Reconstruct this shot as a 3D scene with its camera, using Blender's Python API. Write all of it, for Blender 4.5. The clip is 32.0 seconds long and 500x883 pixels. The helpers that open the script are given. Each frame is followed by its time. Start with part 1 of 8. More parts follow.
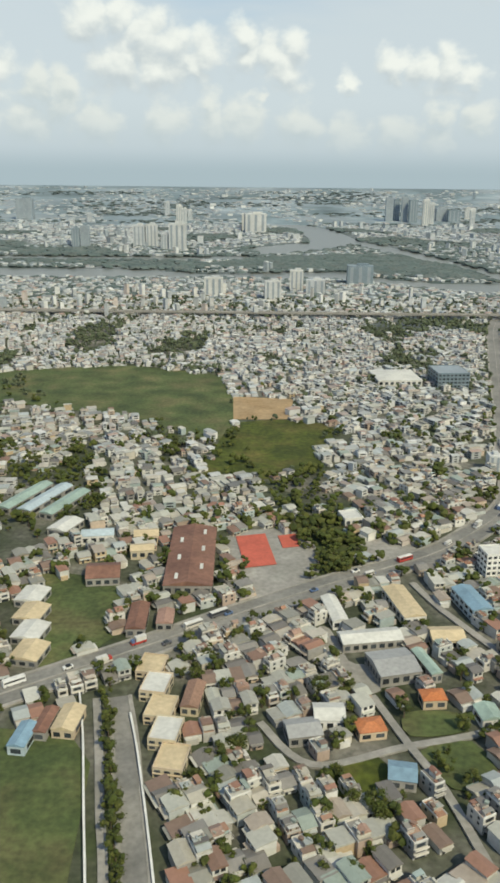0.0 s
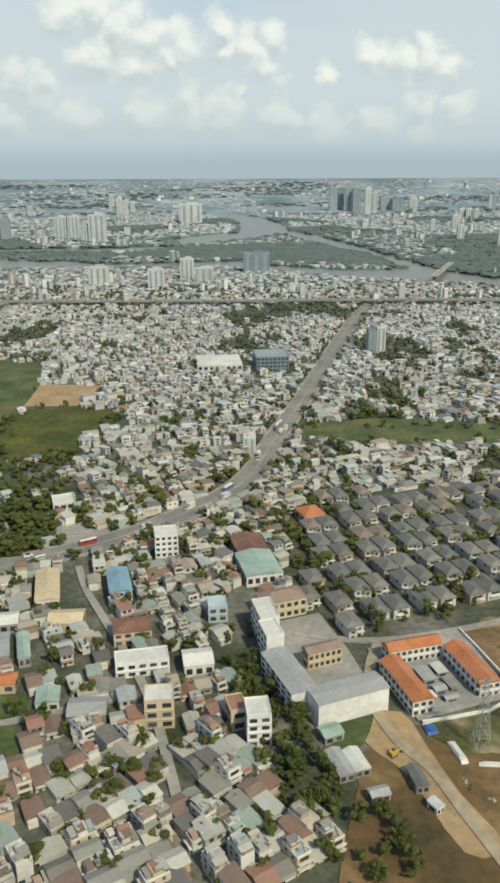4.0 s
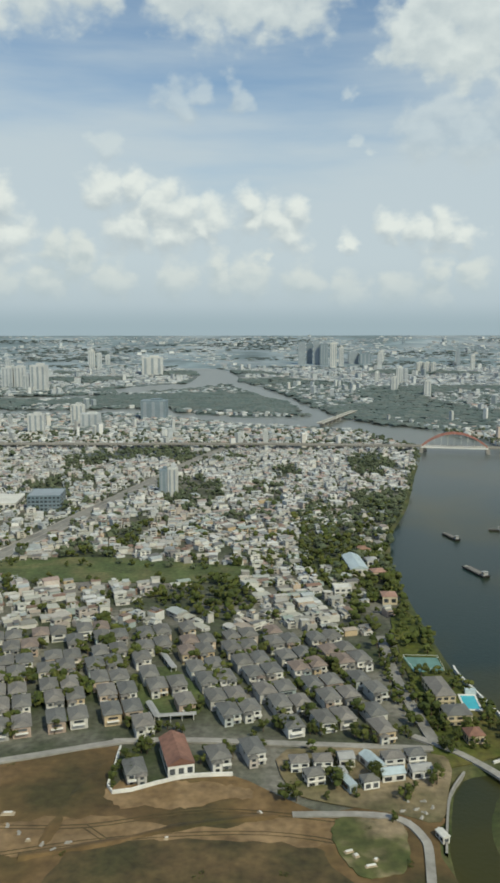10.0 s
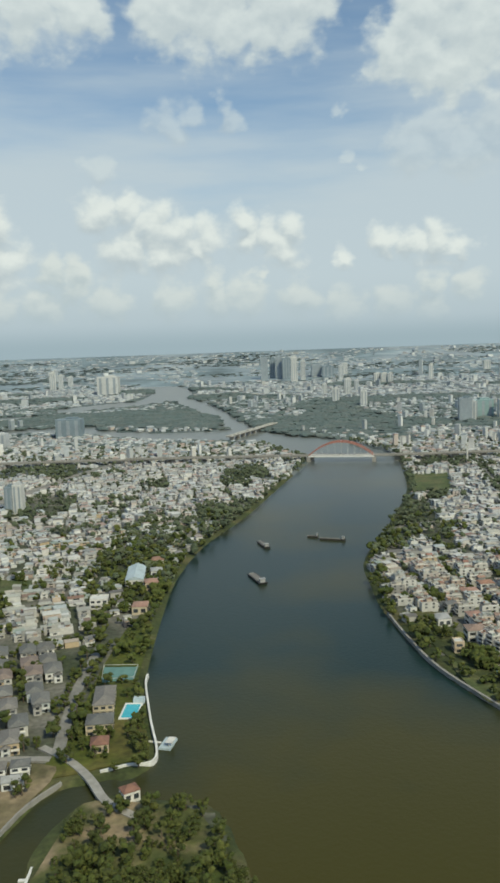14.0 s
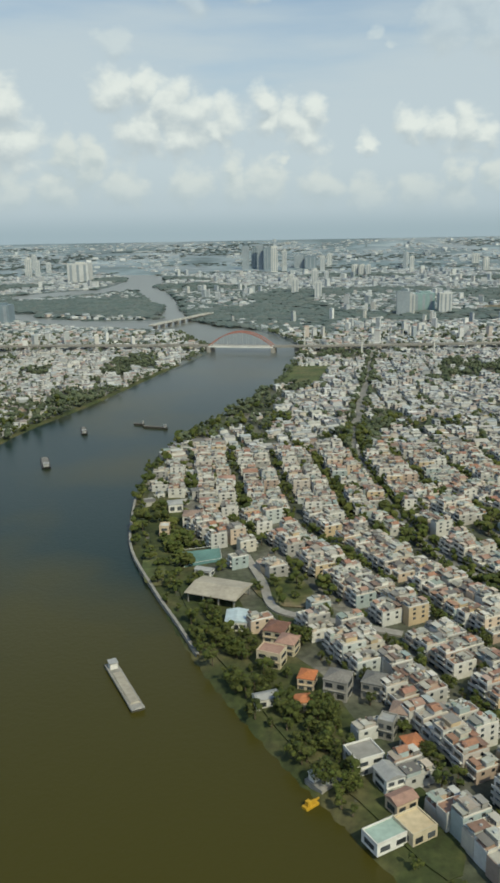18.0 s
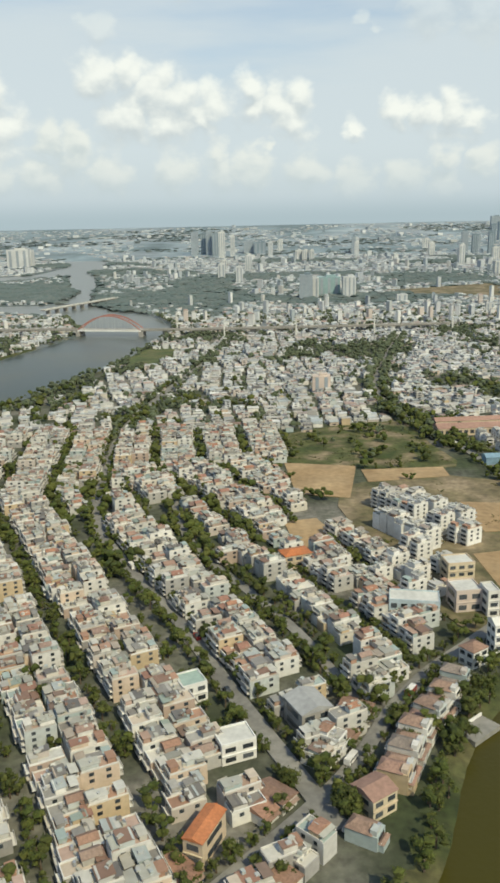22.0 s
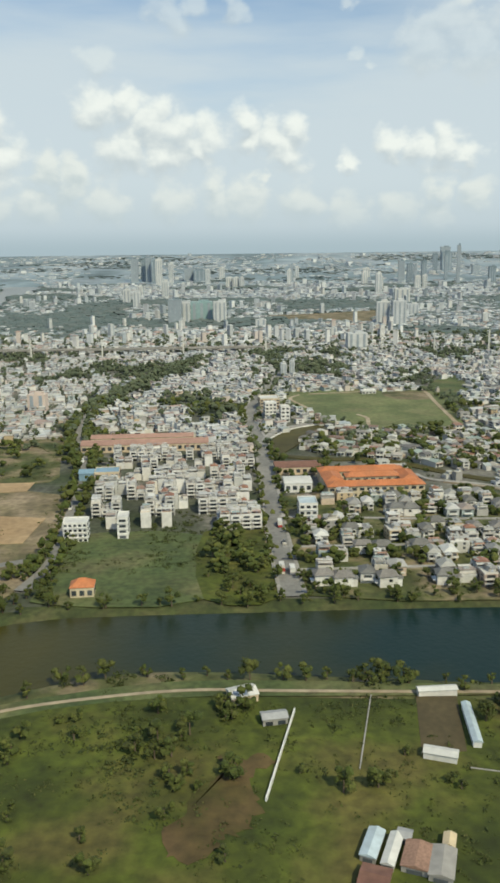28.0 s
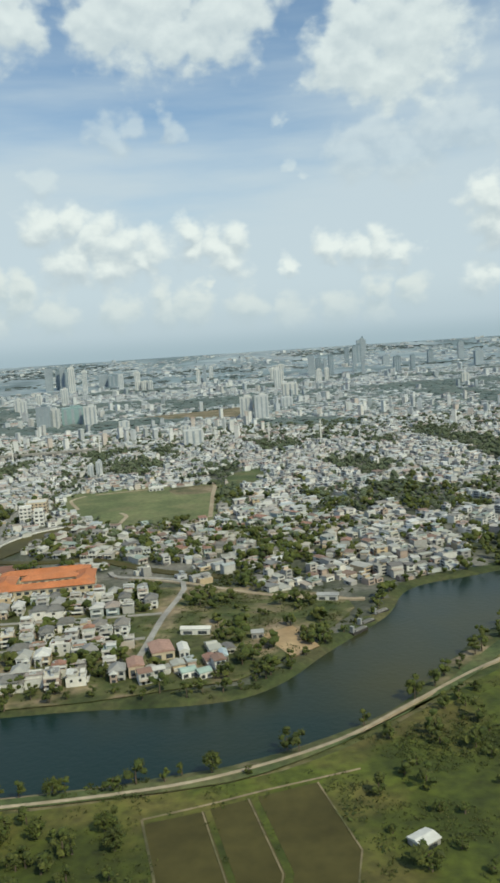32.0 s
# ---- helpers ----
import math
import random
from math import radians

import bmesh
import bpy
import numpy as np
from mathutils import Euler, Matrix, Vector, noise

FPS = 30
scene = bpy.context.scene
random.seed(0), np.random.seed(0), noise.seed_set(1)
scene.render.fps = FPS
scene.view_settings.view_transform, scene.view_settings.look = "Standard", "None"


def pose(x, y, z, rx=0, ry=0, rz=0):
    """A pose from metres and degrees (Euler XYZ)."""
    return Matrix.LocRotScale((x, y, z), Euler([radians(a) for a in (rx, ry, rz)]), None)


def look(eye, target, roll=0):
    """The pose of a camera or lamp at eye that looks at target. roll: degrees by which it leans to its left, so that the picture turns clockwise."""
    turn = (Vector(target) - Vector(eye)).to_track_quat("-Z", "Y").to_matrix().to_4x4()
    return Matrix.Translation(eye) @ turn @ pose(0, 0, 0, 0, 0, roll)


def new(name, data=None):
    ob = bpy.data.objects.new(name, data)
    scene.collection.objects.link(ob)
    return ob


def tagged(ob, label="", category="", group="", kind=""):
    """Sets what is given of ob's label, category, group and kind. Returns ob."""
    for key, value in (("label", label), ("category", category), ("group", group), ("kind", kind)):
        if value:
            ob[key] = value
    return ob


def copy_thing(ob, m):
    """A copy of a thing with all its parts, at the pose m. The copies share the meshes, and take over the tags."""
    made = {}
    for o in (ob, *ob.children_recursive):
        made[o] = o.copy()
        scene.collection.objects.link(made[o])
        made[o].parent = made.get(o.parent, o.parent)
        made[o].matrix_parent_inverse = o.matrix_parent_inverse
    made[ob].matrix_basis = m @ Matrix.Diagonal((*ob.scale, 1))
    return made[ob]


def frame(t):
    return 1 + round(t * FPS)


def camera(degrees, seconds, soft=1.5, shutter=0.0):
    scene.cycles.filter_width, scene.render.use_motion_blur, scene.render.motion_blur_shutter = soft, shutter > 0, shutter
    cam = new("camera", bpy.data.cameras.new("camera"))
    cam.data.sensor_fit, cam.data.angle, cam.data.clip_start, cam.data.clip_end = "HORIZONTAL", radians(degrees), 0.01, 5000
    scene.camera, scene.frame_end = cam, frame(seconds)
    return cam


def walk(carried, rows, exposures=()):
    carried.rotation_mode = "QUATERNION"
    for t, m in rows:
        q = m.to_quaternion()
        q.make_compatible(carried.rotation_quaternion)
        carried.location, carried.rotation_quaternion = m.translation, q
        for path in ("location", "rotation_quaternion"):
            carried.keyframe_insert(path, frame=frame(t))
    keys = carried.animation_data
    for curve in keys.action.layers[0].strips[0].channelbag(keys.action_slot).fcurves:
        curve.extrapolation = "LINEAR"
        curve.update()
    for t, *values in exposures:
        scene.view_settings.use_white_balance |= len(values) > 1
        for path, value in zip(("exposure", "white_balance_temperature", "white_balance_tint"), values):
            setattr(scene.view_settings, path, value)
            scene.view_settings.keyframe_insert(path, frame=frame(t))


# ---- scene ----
cam = camera(34.25, 32.0, soft=3.0)
# seconds, then the camera's turn in degrees about x, y and z
TURNS = [
    (0.0, 71.80, -0.52, -0.43),
    (0.5, 73.63, 0.01, -1.05),
    (1.0, 73.23, 0.74, -1.30),
    (1.5, 73.51, 0.39, -1.10),
    (2.0, 73.46, 0.07, -1.19),
    (2.5, 73.63, -0.30, -0.93),
    (3.0, 73.72, -0.17, -1.66),
    (3.5, 72.67, -0.10, -1.98),
    (4.0, 71.35, 0.20, -1.77),
    (4.5, 68.09, 0.13, -3.00),
    (6.5, 74.39, 1.32, -3.46),
    (7.0, 75.41, 1.52, -3.70),
    (7.5, 73.93, 1.08, -2.78),
    (8.0, 77.13, 0.50, -0.56),
    (8.5, 80.26, 0.05, -0.23),
    (9.0, 81.08, 0.48, 0.34),
    (9.5, 82.10, 0.18, 0.37),
    (10.0, 81.98, 0.06, 0.01),
    (10.5, 82.15, 0.88, 0.29),
    (11.0, 81.69, 1.00, 0.18),
    (11.5, 80.78, 0.93, 0.10),
    (12.0, 81.57, 1.13, -0.05),
    (12.5, 81.99, 1.98, 0.12),
    (13.0, 82.84, 1.63, 0.02),
    (13.5, 82.96, 2.17, -0.02),
    (14.0, 83.19, 1.99, -0.14),
    (14.5, 84.87, 1.59, 0.00),
    (16.5, 81.86, 2.01, 1.29),
    (17.0, 80.57, 2.01, 1.31),
    (17.5, 75.55, 1.29, 1.00),
    (18.0, 75.70, 0.99, 1.13),
    (18.5, 78.25, 1.93, 1.02),
    (19.0, 79.49, 2.02, 0.75),
    (19.5, 77.28, 2.67, 0.51),
    (20.0, 77.32, 2.28, 0.46),
    (20.5, 77.75, 1.73, 0.28),
    (21.0, 74.61, 2.34, 0.55),
    (21.5, 74.90, 2.49, 0.26),
    (22.0, 74.81, 1.17, 0.18),
    (22.5, 74.23, 1.79, 0.31),
    (23.0, 74.74, 1.82, 0.57),
    (23.5, 76.70, 1.84, 0.22),
    (24.0, 78.11, 2.34, 0.50),
    (24.5, 79.78, 4.78, 1.17),
    (25.0, 80.09, 3.25, -0.40),
    (25.5, 80.32, 1.54, -1.25),
    (27.5, 76.50, 0.80, 0.63),
    (28.0, 76.81, 0.68, -0.14),
    (28.5, 77.86, 1.15, 0.54),
    (29.0, 78.40, 1.42, 0.95),
    (29.5, 77.90, 1.87, 1.02),
    (30.0, 77.13, 2.24, 1.03),
    (30.5, 76.56, 2.96, 1.06),
    (31.0, 78.15, 3.21, 0.49),
    (31.5, 83.52, 5.05, 0.36),
    (32.0, 83.64, 3.83, -3.69),
]


def eye(t):
    """The aircraft's straight, slowly sinking line."""
    u = t / 32.0
    return (1232.59 * u + 4.91 * u * u, 35.82 * u - 10.82 * u * u, 188.09 - 70.70 * u + 3.13 * u * u)


walk(cam, [(t, pose(*eye(t), rx, ry, rz)) for t, rx, ry, rz in TURNS], exposures=((0.0, 0.1, 6800.0, 3.0), (4.5, 0.08, 6750.0, 2.5), (8.0, -0.05, 6650.0, 1.5), (13.0, -0.1, 6550.0, 0.5), (17.0, -0.1, 6550.0, 0.0), (19.0, -0.04, 6650.0, 1.0), (22.0, 0.16, 6850.0, 3.0), (23.5, 0.2, 6800.0, 2.5), (25.0, 0.1, 6600.0, 0.5), (29.0, 0.1, 6700.0, 2.5), (32.0, 0.03, 6450.0, -0.5)))

# ---- sky and sun ----
SUN_AZ, SUN_EL = 145.0, 47.0  # degrees clockwise from +y, degrees above the horizon
sun_dir = Vector((math.sin(radians(SUN_AZ)) * math.cos(radians(SUN_EL)),
                  math.cos(radians(SUN_AZ)) * math.cos(radians(SUN_EL)), math.sin(radians(SUN_EL))))
lamp = bpy.data.lights.new("sun", "SUN")
lamp.energy, lamp.angle, lamp.color = 3.1, radians(0.6), (1.0, 0.895, 0.67)
sun = new("sun", lamp)
sun.matrix_world = look((0, 0, 900), Vector((0, 0, 900)) - sun_dir)

world = bpy.data.worlds.new("sky")
scene.world = world
world.use_nodes = True
wn, wl = world.node_tree.nodes, world.node_tree.links
wn.clear()


def wnode(kind, **values):
    n = wn.new(kind)
    for k, v in values.items():
        n.inputs[k].default_value = v
    return n


def wmath(op, a, b=None):
    n = wn.new("ShaderNodeMath")
    n.operation = op
    for i, v in enumerate((a, b)):
        if v is None:
            continue
        if isinstance(v, (int, float)):
            n.inputs[i].default_value = v
        else:
            wl.new(v, n.inputs[i])
    return n.outputs[0]


def wrange(v, a, b, c=0.0, d=1.0):
    n = wn.new("ShaderNodeMapRange")
    n.interpolation_type = "SMOOTHSTEP"
    wl.new(v, n.inputs[0])
    for i, x in enumerate((a, b, c, d)):
        n.inputs[i + 1].default_value = x
    return n.outputs[0]


def wmix(f, a, b):
    n = wn.new("ShaderNodeMix")
    n.data_type = "RGBA"
    for s, v in ((n.inputs[0], f), (n.inputs[6], a), (n.inputs[7], b)):
        if isinstance(v, (tuple, float)):
            s.default_value = v if isinstance(v, float) else (*v, 1)
        else:
            wl.new(v, s)
    return n.outputs[2]


heading = wn.new("ShaderNodeTexCoord").outputs["Generated"]
parts_xyz = wn.new("ShaderNodeSeparateXYZ")
wl.new(heading, parts_xyz.inputs[0])
up = parts_xyz.outputs[2]
sky = wn.new("ShaderNodeTexSky")
sky.sky_type, sky.sun_disc = "NISHITA", False
sky.sun_elevation, sky.sun_rotation = radians(SUN_EL), radians(SUN_AZ)
sky.air_density, sky.dust_density, sky.ozone_density = 1.0, 1.5, 1.5
tint = wn.new("ShaderNodeMix")
tint.data_type, tint.blend_type = "RGBA", "MULTIPLY"
tint.inputs[0].default_value = 1.0
wl.new(sky.outputs[0], tint.inputs[6])
tint.inputs[7].default_value = (0.105, 0.118, 0.128, 1)
clear_sky = tint.outputs[2]


def cloud_noise(scale, squash, detail=7.0, rough=0.55, w=0.0, lift=0.0):
    m = wnode("ShaderNodeMapping", Scale=(1, 1, squash), Location=(w, w * 0.7, lift * squash))
    wl.new(heading, m.inputs[0])
    n = wnode("ShaderNodeTexNoise", Scale=scale, Detail=detail, Roughness=rough)
    wl.new(m.outputs[0], n.inputs["Vector"])
    return n.outputs


def wvec(op, a, b):
    n = wn.new("ShaderNodeVectorMath")
    n.operation = op
    for s_, v in zip(n.inputs, (a, b)):
        if isinstance(v, tuple):
            s_.default_value = v
        else:
            wl.new(v, s_)
    return n.outputs["Value"] if op == "DISTANCE" else n.outputs[0]


# billows of the clouds: azimuth (degrees to the right of +y), elevation, radius
ROW_WEST = [(-9.6, 8.9, 1.7), (-7.8, 9.3, 1.3), (-6.3, 8.3, 1.6), (-4.6, 7.8, 1.7), (-2.7, 7.5, 1.5), (-7.9, 6.8, 1.9), (-5.7, 6.3, 1.9), (-3.4, 6.7, 1.4), (-17.2, 8.3, 1.8), (-16.6, 5.8, 2.0), (-18.0, 4.8, 1.8), (-21.0, 7.5, 2.4)]
ROW_EAST = [(-0.1, 8.4, 1.2), (0.2, 7.0, 1.3), (1.8, 7.4, 1.4), (3.3, 7.9, 1.2), (2.5, 6.5, 1.7), (9.6, 6.6, 1.2), (11.5, 6.2, 1.4), (13.3, 6.5, 1.5), (14.2, 5.9, 1.2), (20.5, 9.0, 1.7), (20.8, 7.4, 1.9), (19.6, 3.8, 1.3), (7.0, 5.6, 0.8)]
LOW_ROW = [(-13.0, 5.3, 1.3), (-11.4, 5.5, 1.0), (-11.7, 4.6, 1.6), (0.7, 4.8, 0.5), (-2.2, 4.4, 1.0), (-2.1, 3.1, 1.6), (-5.2, 3.1, 1.5), (-9.5, 2.9, 1.9), (0.1, 3.1, 1.8), (3.6, 3.0, 1.6), (-14.2, 3.0, 1.6), (-17.2, 2.9, 1.8), (12.7, 3.7, 1.0), (12.9, 2.2, 1.3), (15.3, 3.4, 1.2), (10.1, 2.4, 1.6), (6.7, 2.3, 1.4)]
HIGH_ROW = [(-1.9, 22.1, 4.3), (3.3, 21.6, 3.5), (-0.5, 20.5, 2.4), (1.8, 20.2, 2.0), (-4.6, 21.7, 2.8), (10.3, 18.2, 2.0), (12.5, 18.3, 2.6), (14.6, 17.6, 2.4), (15.6, 19.5, 4.2), (12.1, 20.2, 2.4), (-13.7, 21.6, 2.8), (-10.5, 21.3, 2.4), (-18.7, 20.2, 3.5)]
EAST_BANK = [(11.6, 12.6, 1.9), (13.4, 13.4, 1.8), (15.0, 12.2, 2.2), (16.8, 13.4, 2.0), (18.4, 13.8, 1.9), (19.8, 13.2, 1.6), (22.4, 12.2, 2.0)]
WISPS = [(-4.7, 14.7, 1.5), (-3.4, 15.0, 0.9), (-1.0, 15.4, 0.8), (-0.8, 14.7, 0.9), (7.4, 12.2, 0.6), (8.1, 11.7, 0.4), (-9.8, 11.9, 1.0), (6.9, 14.9, 0.5)]
wobble = wvec("SUBTRACT", cloud_noise(24.0, 1.3, 3.0, 0.55)[1], (0.5, 0.5, 0.5))
curls = cloud_noise(38.0, 1.3, 4.0, 0.48, 2.3)[0]
lower_curls = cloud_noise(38.0, 1.3, 4.0, 0.48, 2.3, lift=0.010)[0]
bent = wvec("ADD", heading, wvec("MULTIPLY", wobble, (0.05, 0.05, 0.034)))
above = wvec("ADD", bent, (0.004, 0.0, 0.016))


def billows(rows, at):
    """1 in the middle of the nearest billow, 0 at its rim, negative outside."""
    field = None
    for az, el, size in rows:
        c = (math.sin(radians(az)) * math.cos(radians(el)), math.cos(radians(az)) * math.cos(radians(el)), math.sin(radians(el)))
        one = wmath("DIVIDE", wvec("DISTANCE", at, c), -radians(size * 1.3))
        field = one if field is None else wmath("MAXIMUM", field, one)
    return wmath("ADD", field, 1.0)


def cumulus(below, rows, thick, dim, bright, soft=0.68):
    """Clouds laid over the sky: sunlit tops, dim bases."""
    deep = billows(rows, bent)
    cover = wrange(wmath("ADD", deep, wmath("MULTIPLY", wmath("SUBTRACT", curls, 0.5), 1.15)), 0.04, soft)
    lit = wmath("ADD", wmath("SUBTRACT", deep, billows(rows, above)), wmath("MULTIPLY", wmath("SUBTRACT", curls, lower_curls), 1.2))
    return wmix(wmath("MULTIPLY", cover, thick), below, wmix(wrange(lit, -0.5, 0.62), dim, bright))


streaks = wmath("ADD", wmath("MULTIPLY", wmath("SUBTRACT", cloud_noise(3.0, 6.0, 5.0, 0.5, 3.1)[0], 0.5), 0.42), up)
veil_mask = wrange(streaks, 0.15, 0.42, 0.93, 0.08)
with_veil = wmix(veil_mask, clear_sky, (0.585, 0.65, 0.725))
DIM, BRIGHT = (0.525, 0.58, 0.635), (0.86, 0.875, 0.865)
cloudy = cumulus(with_veil, WISPS, 0.45, DIM, (0.74, 0.78, 0.80), 0.7)
cloudy = cumulus(cloudy, HIGH_ROW, 0.90, (0.60, 0.65, 0.69), (0.80, 0.83, 0.84), 0.6)
cloudy = cumulus(cloudy, EAST_BANK, 0.42, DIM, (0.78, 0.81, 0.82), 0.6)
cloudy = cumulus(cloudy, LOW_ROW, 0.8, (0.53, 0.59, 0.63), (0.77, 0.79, 0.78), 0.7)
cloudy = cumulus(cloudy, ROW_WEST, 0.88, DIM, BRIGHT)
cloudy = cumulus(cloudy, ROW_EAST, 0.88, DIM, BRIGHT)
low_air = wrange(up, 0.0, 0.085, 0.95, 0.0)
with_air = wmix(low_air, cloudy, (0.475, 0.555, 0.635))
with_air = wmix(wrange(up, 0.0, 0.032, 0.8, 0.0), with_air, (0.36, 0.45, 0.52))
bg = wn.new("ShaderNodeBackground")
wl.new(with_air, bg.inputs[0])
bg.inputs[1].default_value = 1.0
wl.new(bg.outputs[0], wn.new("ShaderNodeOutputWorld").inputs[0])
scene.view_settings.exposure = 0.0

# ---- materials ----


def material(name, cols, rand="", grain=(0.5, 0.25), patch=(0.05, 0.25), rough=0.8, metal=0.0, bump=0.0, spread=0.0):
    """cols: base colours, chosen per island or per object; grain and patch: scale (per metre) and amount of two layers of unevenness."""
    m = bpy.data.materials.new(name)
    m.use_nodes = True
    n, l = m.node_tree.nodes, m.node_tree.links
    b = n["Principled BSDF"]
    b.inputs["Roughness"].default_value, b.inputs["Metallic"].default_value = rough, metal
    place = n.new("ShaderNodeNewGeometry")
    if rand and len(cols) > 1:
        ramp = n.new("ShaderNodeValToRGB")
        ramp.color_ramp.interpolation = "CONSTANT"
        e = ramp.color_ramp.elements
        for i, c in enumerate(cols):
            s = e[i] if i < 2 else e.new(i / len(cols))
            s.position, s.color = i / len(cols), (*c, 1)
        l.new(place.outputs["Random Per Island"] if rand == "island" else n.new("ShaderNodeObjectInfo").outputs["Random"], ramp.inputs[0])
        col = ramp.outputs[0]
    elif len(cols) > 1:
        big = n.new("ShaderNodeTexNoise")
        big.inputs["Scale"].default_value, big.inputs["Detail"].default_value = patch[0] * 0.8, 6
        l.new(place.outputs["Position"], big.inputs["Vector"])
        ramp = n.new("ShaderNodeValToRGB")
        e = ramp.color_ramp.elements
        for i, c in enumerate(cols):
            s = e[i] if i < 2 else e.new(0.5)
            s.position, s.color = 0.36 + 0.28 * i / (len(cols) - 1), (*c, 1)
        l.new(big.outputs[0], ramp.inputs[0])
        col = ramp.outputs[0]
    else:
        rgb = n.new("ShaderNodeRGB")
        rgb.outputs[0].default_value = (*cols[0], 1)
        col = rgb.outputs[0]
    for scale, amount in (grain, patch):
        if amount <= 0:
            continue
        t = n.new("ShaderNodeTexNoise")
        t.inputs["Scale"].default_value, t.inputs["Detail"].default_value = scale, 5
        l.new(place.outputs["Position"], t.inputs["Vector"])
        r = n.new("ShaderNodeMapRange")
        for i, x in enumerate((0.3, 0.7, 1 - amount, 1 + amount * 0.6)):
            r.inputs[i + 1].default_value = x
        l.new(t.outputs[0], r.inputs[0])
        x = n.new("ShaderNodeVectorMath")
        x.operation = "SCALE"
        l.new(col, x.inputs[0])
        l.new(r.outputs[0], x.inputs["Scale"])
        col = x.outputs[0]
        if bump and scale == grain[0]:
            k = n.new("ShaderNodeBump")
            k.inputs["Strength"].default_value, k.inputs["Distance"].default_value = bump, 0.4
            l.new(t.outputs[0], k.inputs["Height"])
            l.new(k.outputs[0], b.inputs["Normal"])
    l.new(col, b.inputs["Base Color"])
    return m


M_TOWN = material("town_ground", [(0.045, 0.06, 0.024), (0.09, 0.096, 0.066), (0.205, 0.195, 0.165)], grain=(0.35, 0.4), patch=(0.03, 0.3), rough=0.95)
# distance haze is mixed into these two ground colours, paler and bluer outwards
M_HAZED_GROUND = material("hazed_town_ground", [(0.085, 0.115, 0.105), (0.13, 0.155, 0.155), (0.185, 0.205, 0.21)], grain=(0.05, 0.2), patch=(0.006, 0.3), rough=1.0)
M_HAZED_PLAIN = material("hazed_plain", [(0.15, 0.205, 0.225), (0.23, 0.29, 0.32), (0.305, 0.355, 0.385)], grain=(0.02, 0.15), patch=(0.004, 0.3), rough=1.0)
M_GRASS = material("grass", [(0.06, 0.086, 0.028), (0.09, 0.115, 0.038), (0.135, 0.132, 0.055)], grain=(0.4, 0.35), patch=(0.045, 0.3), rough=0.95, bump=0.6)
M_MEADOW = material("meadow", [(0.045, 0.061, 0.006), (0.075, 0.092, 0.010), (0.118, 0.105, 0.025)], grain=(0.3, 0.4), patch=(0.04, 0.35), rough=0.95, bump=0.8)
M_SOIL = material("bare_soil", [(0.062, 0.052, 0.018), (0.135, 0.086, 0.034), (0.25, 0.16, 0.078)], grain=(0.25, 0.3), patch=(0.025, 0.3), rough=0.95, bump=0.8)
M_LOT = material("vacant_lot", [(0.045, 0.065, 0.014), (0.10, 0.105, 0.035), (0.27, 0.21, 0.13)], grain=(0.3, 0.35), patch=(0.06, 0.3), rough=0.95, bump=0.6)
M_DRY = material("dry_lot", [(0.085, 0.088, 0.034), (0.19, 0.155, 0.085), (0.30, 0.235, 0.15)], grain=(0.3, 0.35), patch=(0.05, 0.3), rough=0.95, bump=0.6)
M_MUD = material("dark_mud", [(0.05, 0.045, 0.016), (0.085, 0.064, 0.025), (0.13, 0.088, 0.038)], grain=(0.3, 0.35), patch=(0.06, 0.35), rough=0.9, bump=0.8)
M_CLAY = material("pale_clay", [(0.18, 0.115, 0.052), (0.28, 0.19, 0.10)], grain=(0.3, 0.3), patch=(0.06, 0.3), rough=0.95, bump=0.8)
M_TARP = material("blue_tarpaulin", [(0.06, 0.14, 0.40)], grain=(0.8, 0.2), patch=(0.2, 0.2), rough=0.5)
M_REDSOIL = material("reddish_bare_earth", [(0.06, 0.058, 0.010), (0.095, 0.068, 0.022), (0.13, 0.085, 0.035)], grain=(0.3, 0.35), patch=(0.05, 0.35), rough=0.95, bump=0.6)
M_PARK = material("mown_grass", [(0.11, 0.135, 0.05), (0.145, 0.165, 0.065), (0.19, 0.185, 0.085)], grain=(0.3, 0.25), patch=(0.03, 0.3), rough=0.95)
M_SAND = material("sand", [(0.34, 0.23, 0.12), (0.42, 0.30, 0.17)], grain=(0.3, 0.2), patch=(0.05, 0.2), rough=0.95)
M_ASPHALT = material("asphalt", [(0.20, 0.195, 0.18), (0.26, 0.25, 0.225)], grain=(0.5, 0.2), patch=(0.05, 0.2), rough=0.85)
M_CONCRETE = material("concrete", [(0.28, 0.27, 0.24), (0.35, 0.33, 0.30)], grain=(0.4, 0.2), patch=(0.06, 0.2), rough=0.85)
M_DIRT_ROAD = material("dirt_road", [(0.34, 0.27, 0.18), (0.42, 0.35, 0.25)], grain=(0.3, 0.25), patch=(0.05, 0.2), rough=0.95)
M_POND = material("pond_water", [(0.078, 0.068, 0.022)], grain=(0.2, 0.2), patch=(0.03, 0.3), rough=0.55)
M_LEAF = material("leaves", [(0.046, 0.064, 0.009), (0.056, 0.075, 0.010), (0.07, 0.086, 0.013), (0.062, 0.072, 0.012), (0.09, 0.10, 0.018)], "island", grain=(1.2, 0.4), patch=(0.06, 0.25), rough=0.9)
M_POND.node_tree.nodes["Principled BSDF"].inputs["Specular IOR Level"].default_value = 0.12
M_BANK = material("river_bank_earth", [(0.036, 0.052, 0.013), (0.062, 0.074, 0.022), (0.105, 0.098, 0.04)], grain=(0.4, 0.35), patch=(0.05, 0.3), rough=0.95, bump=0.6)
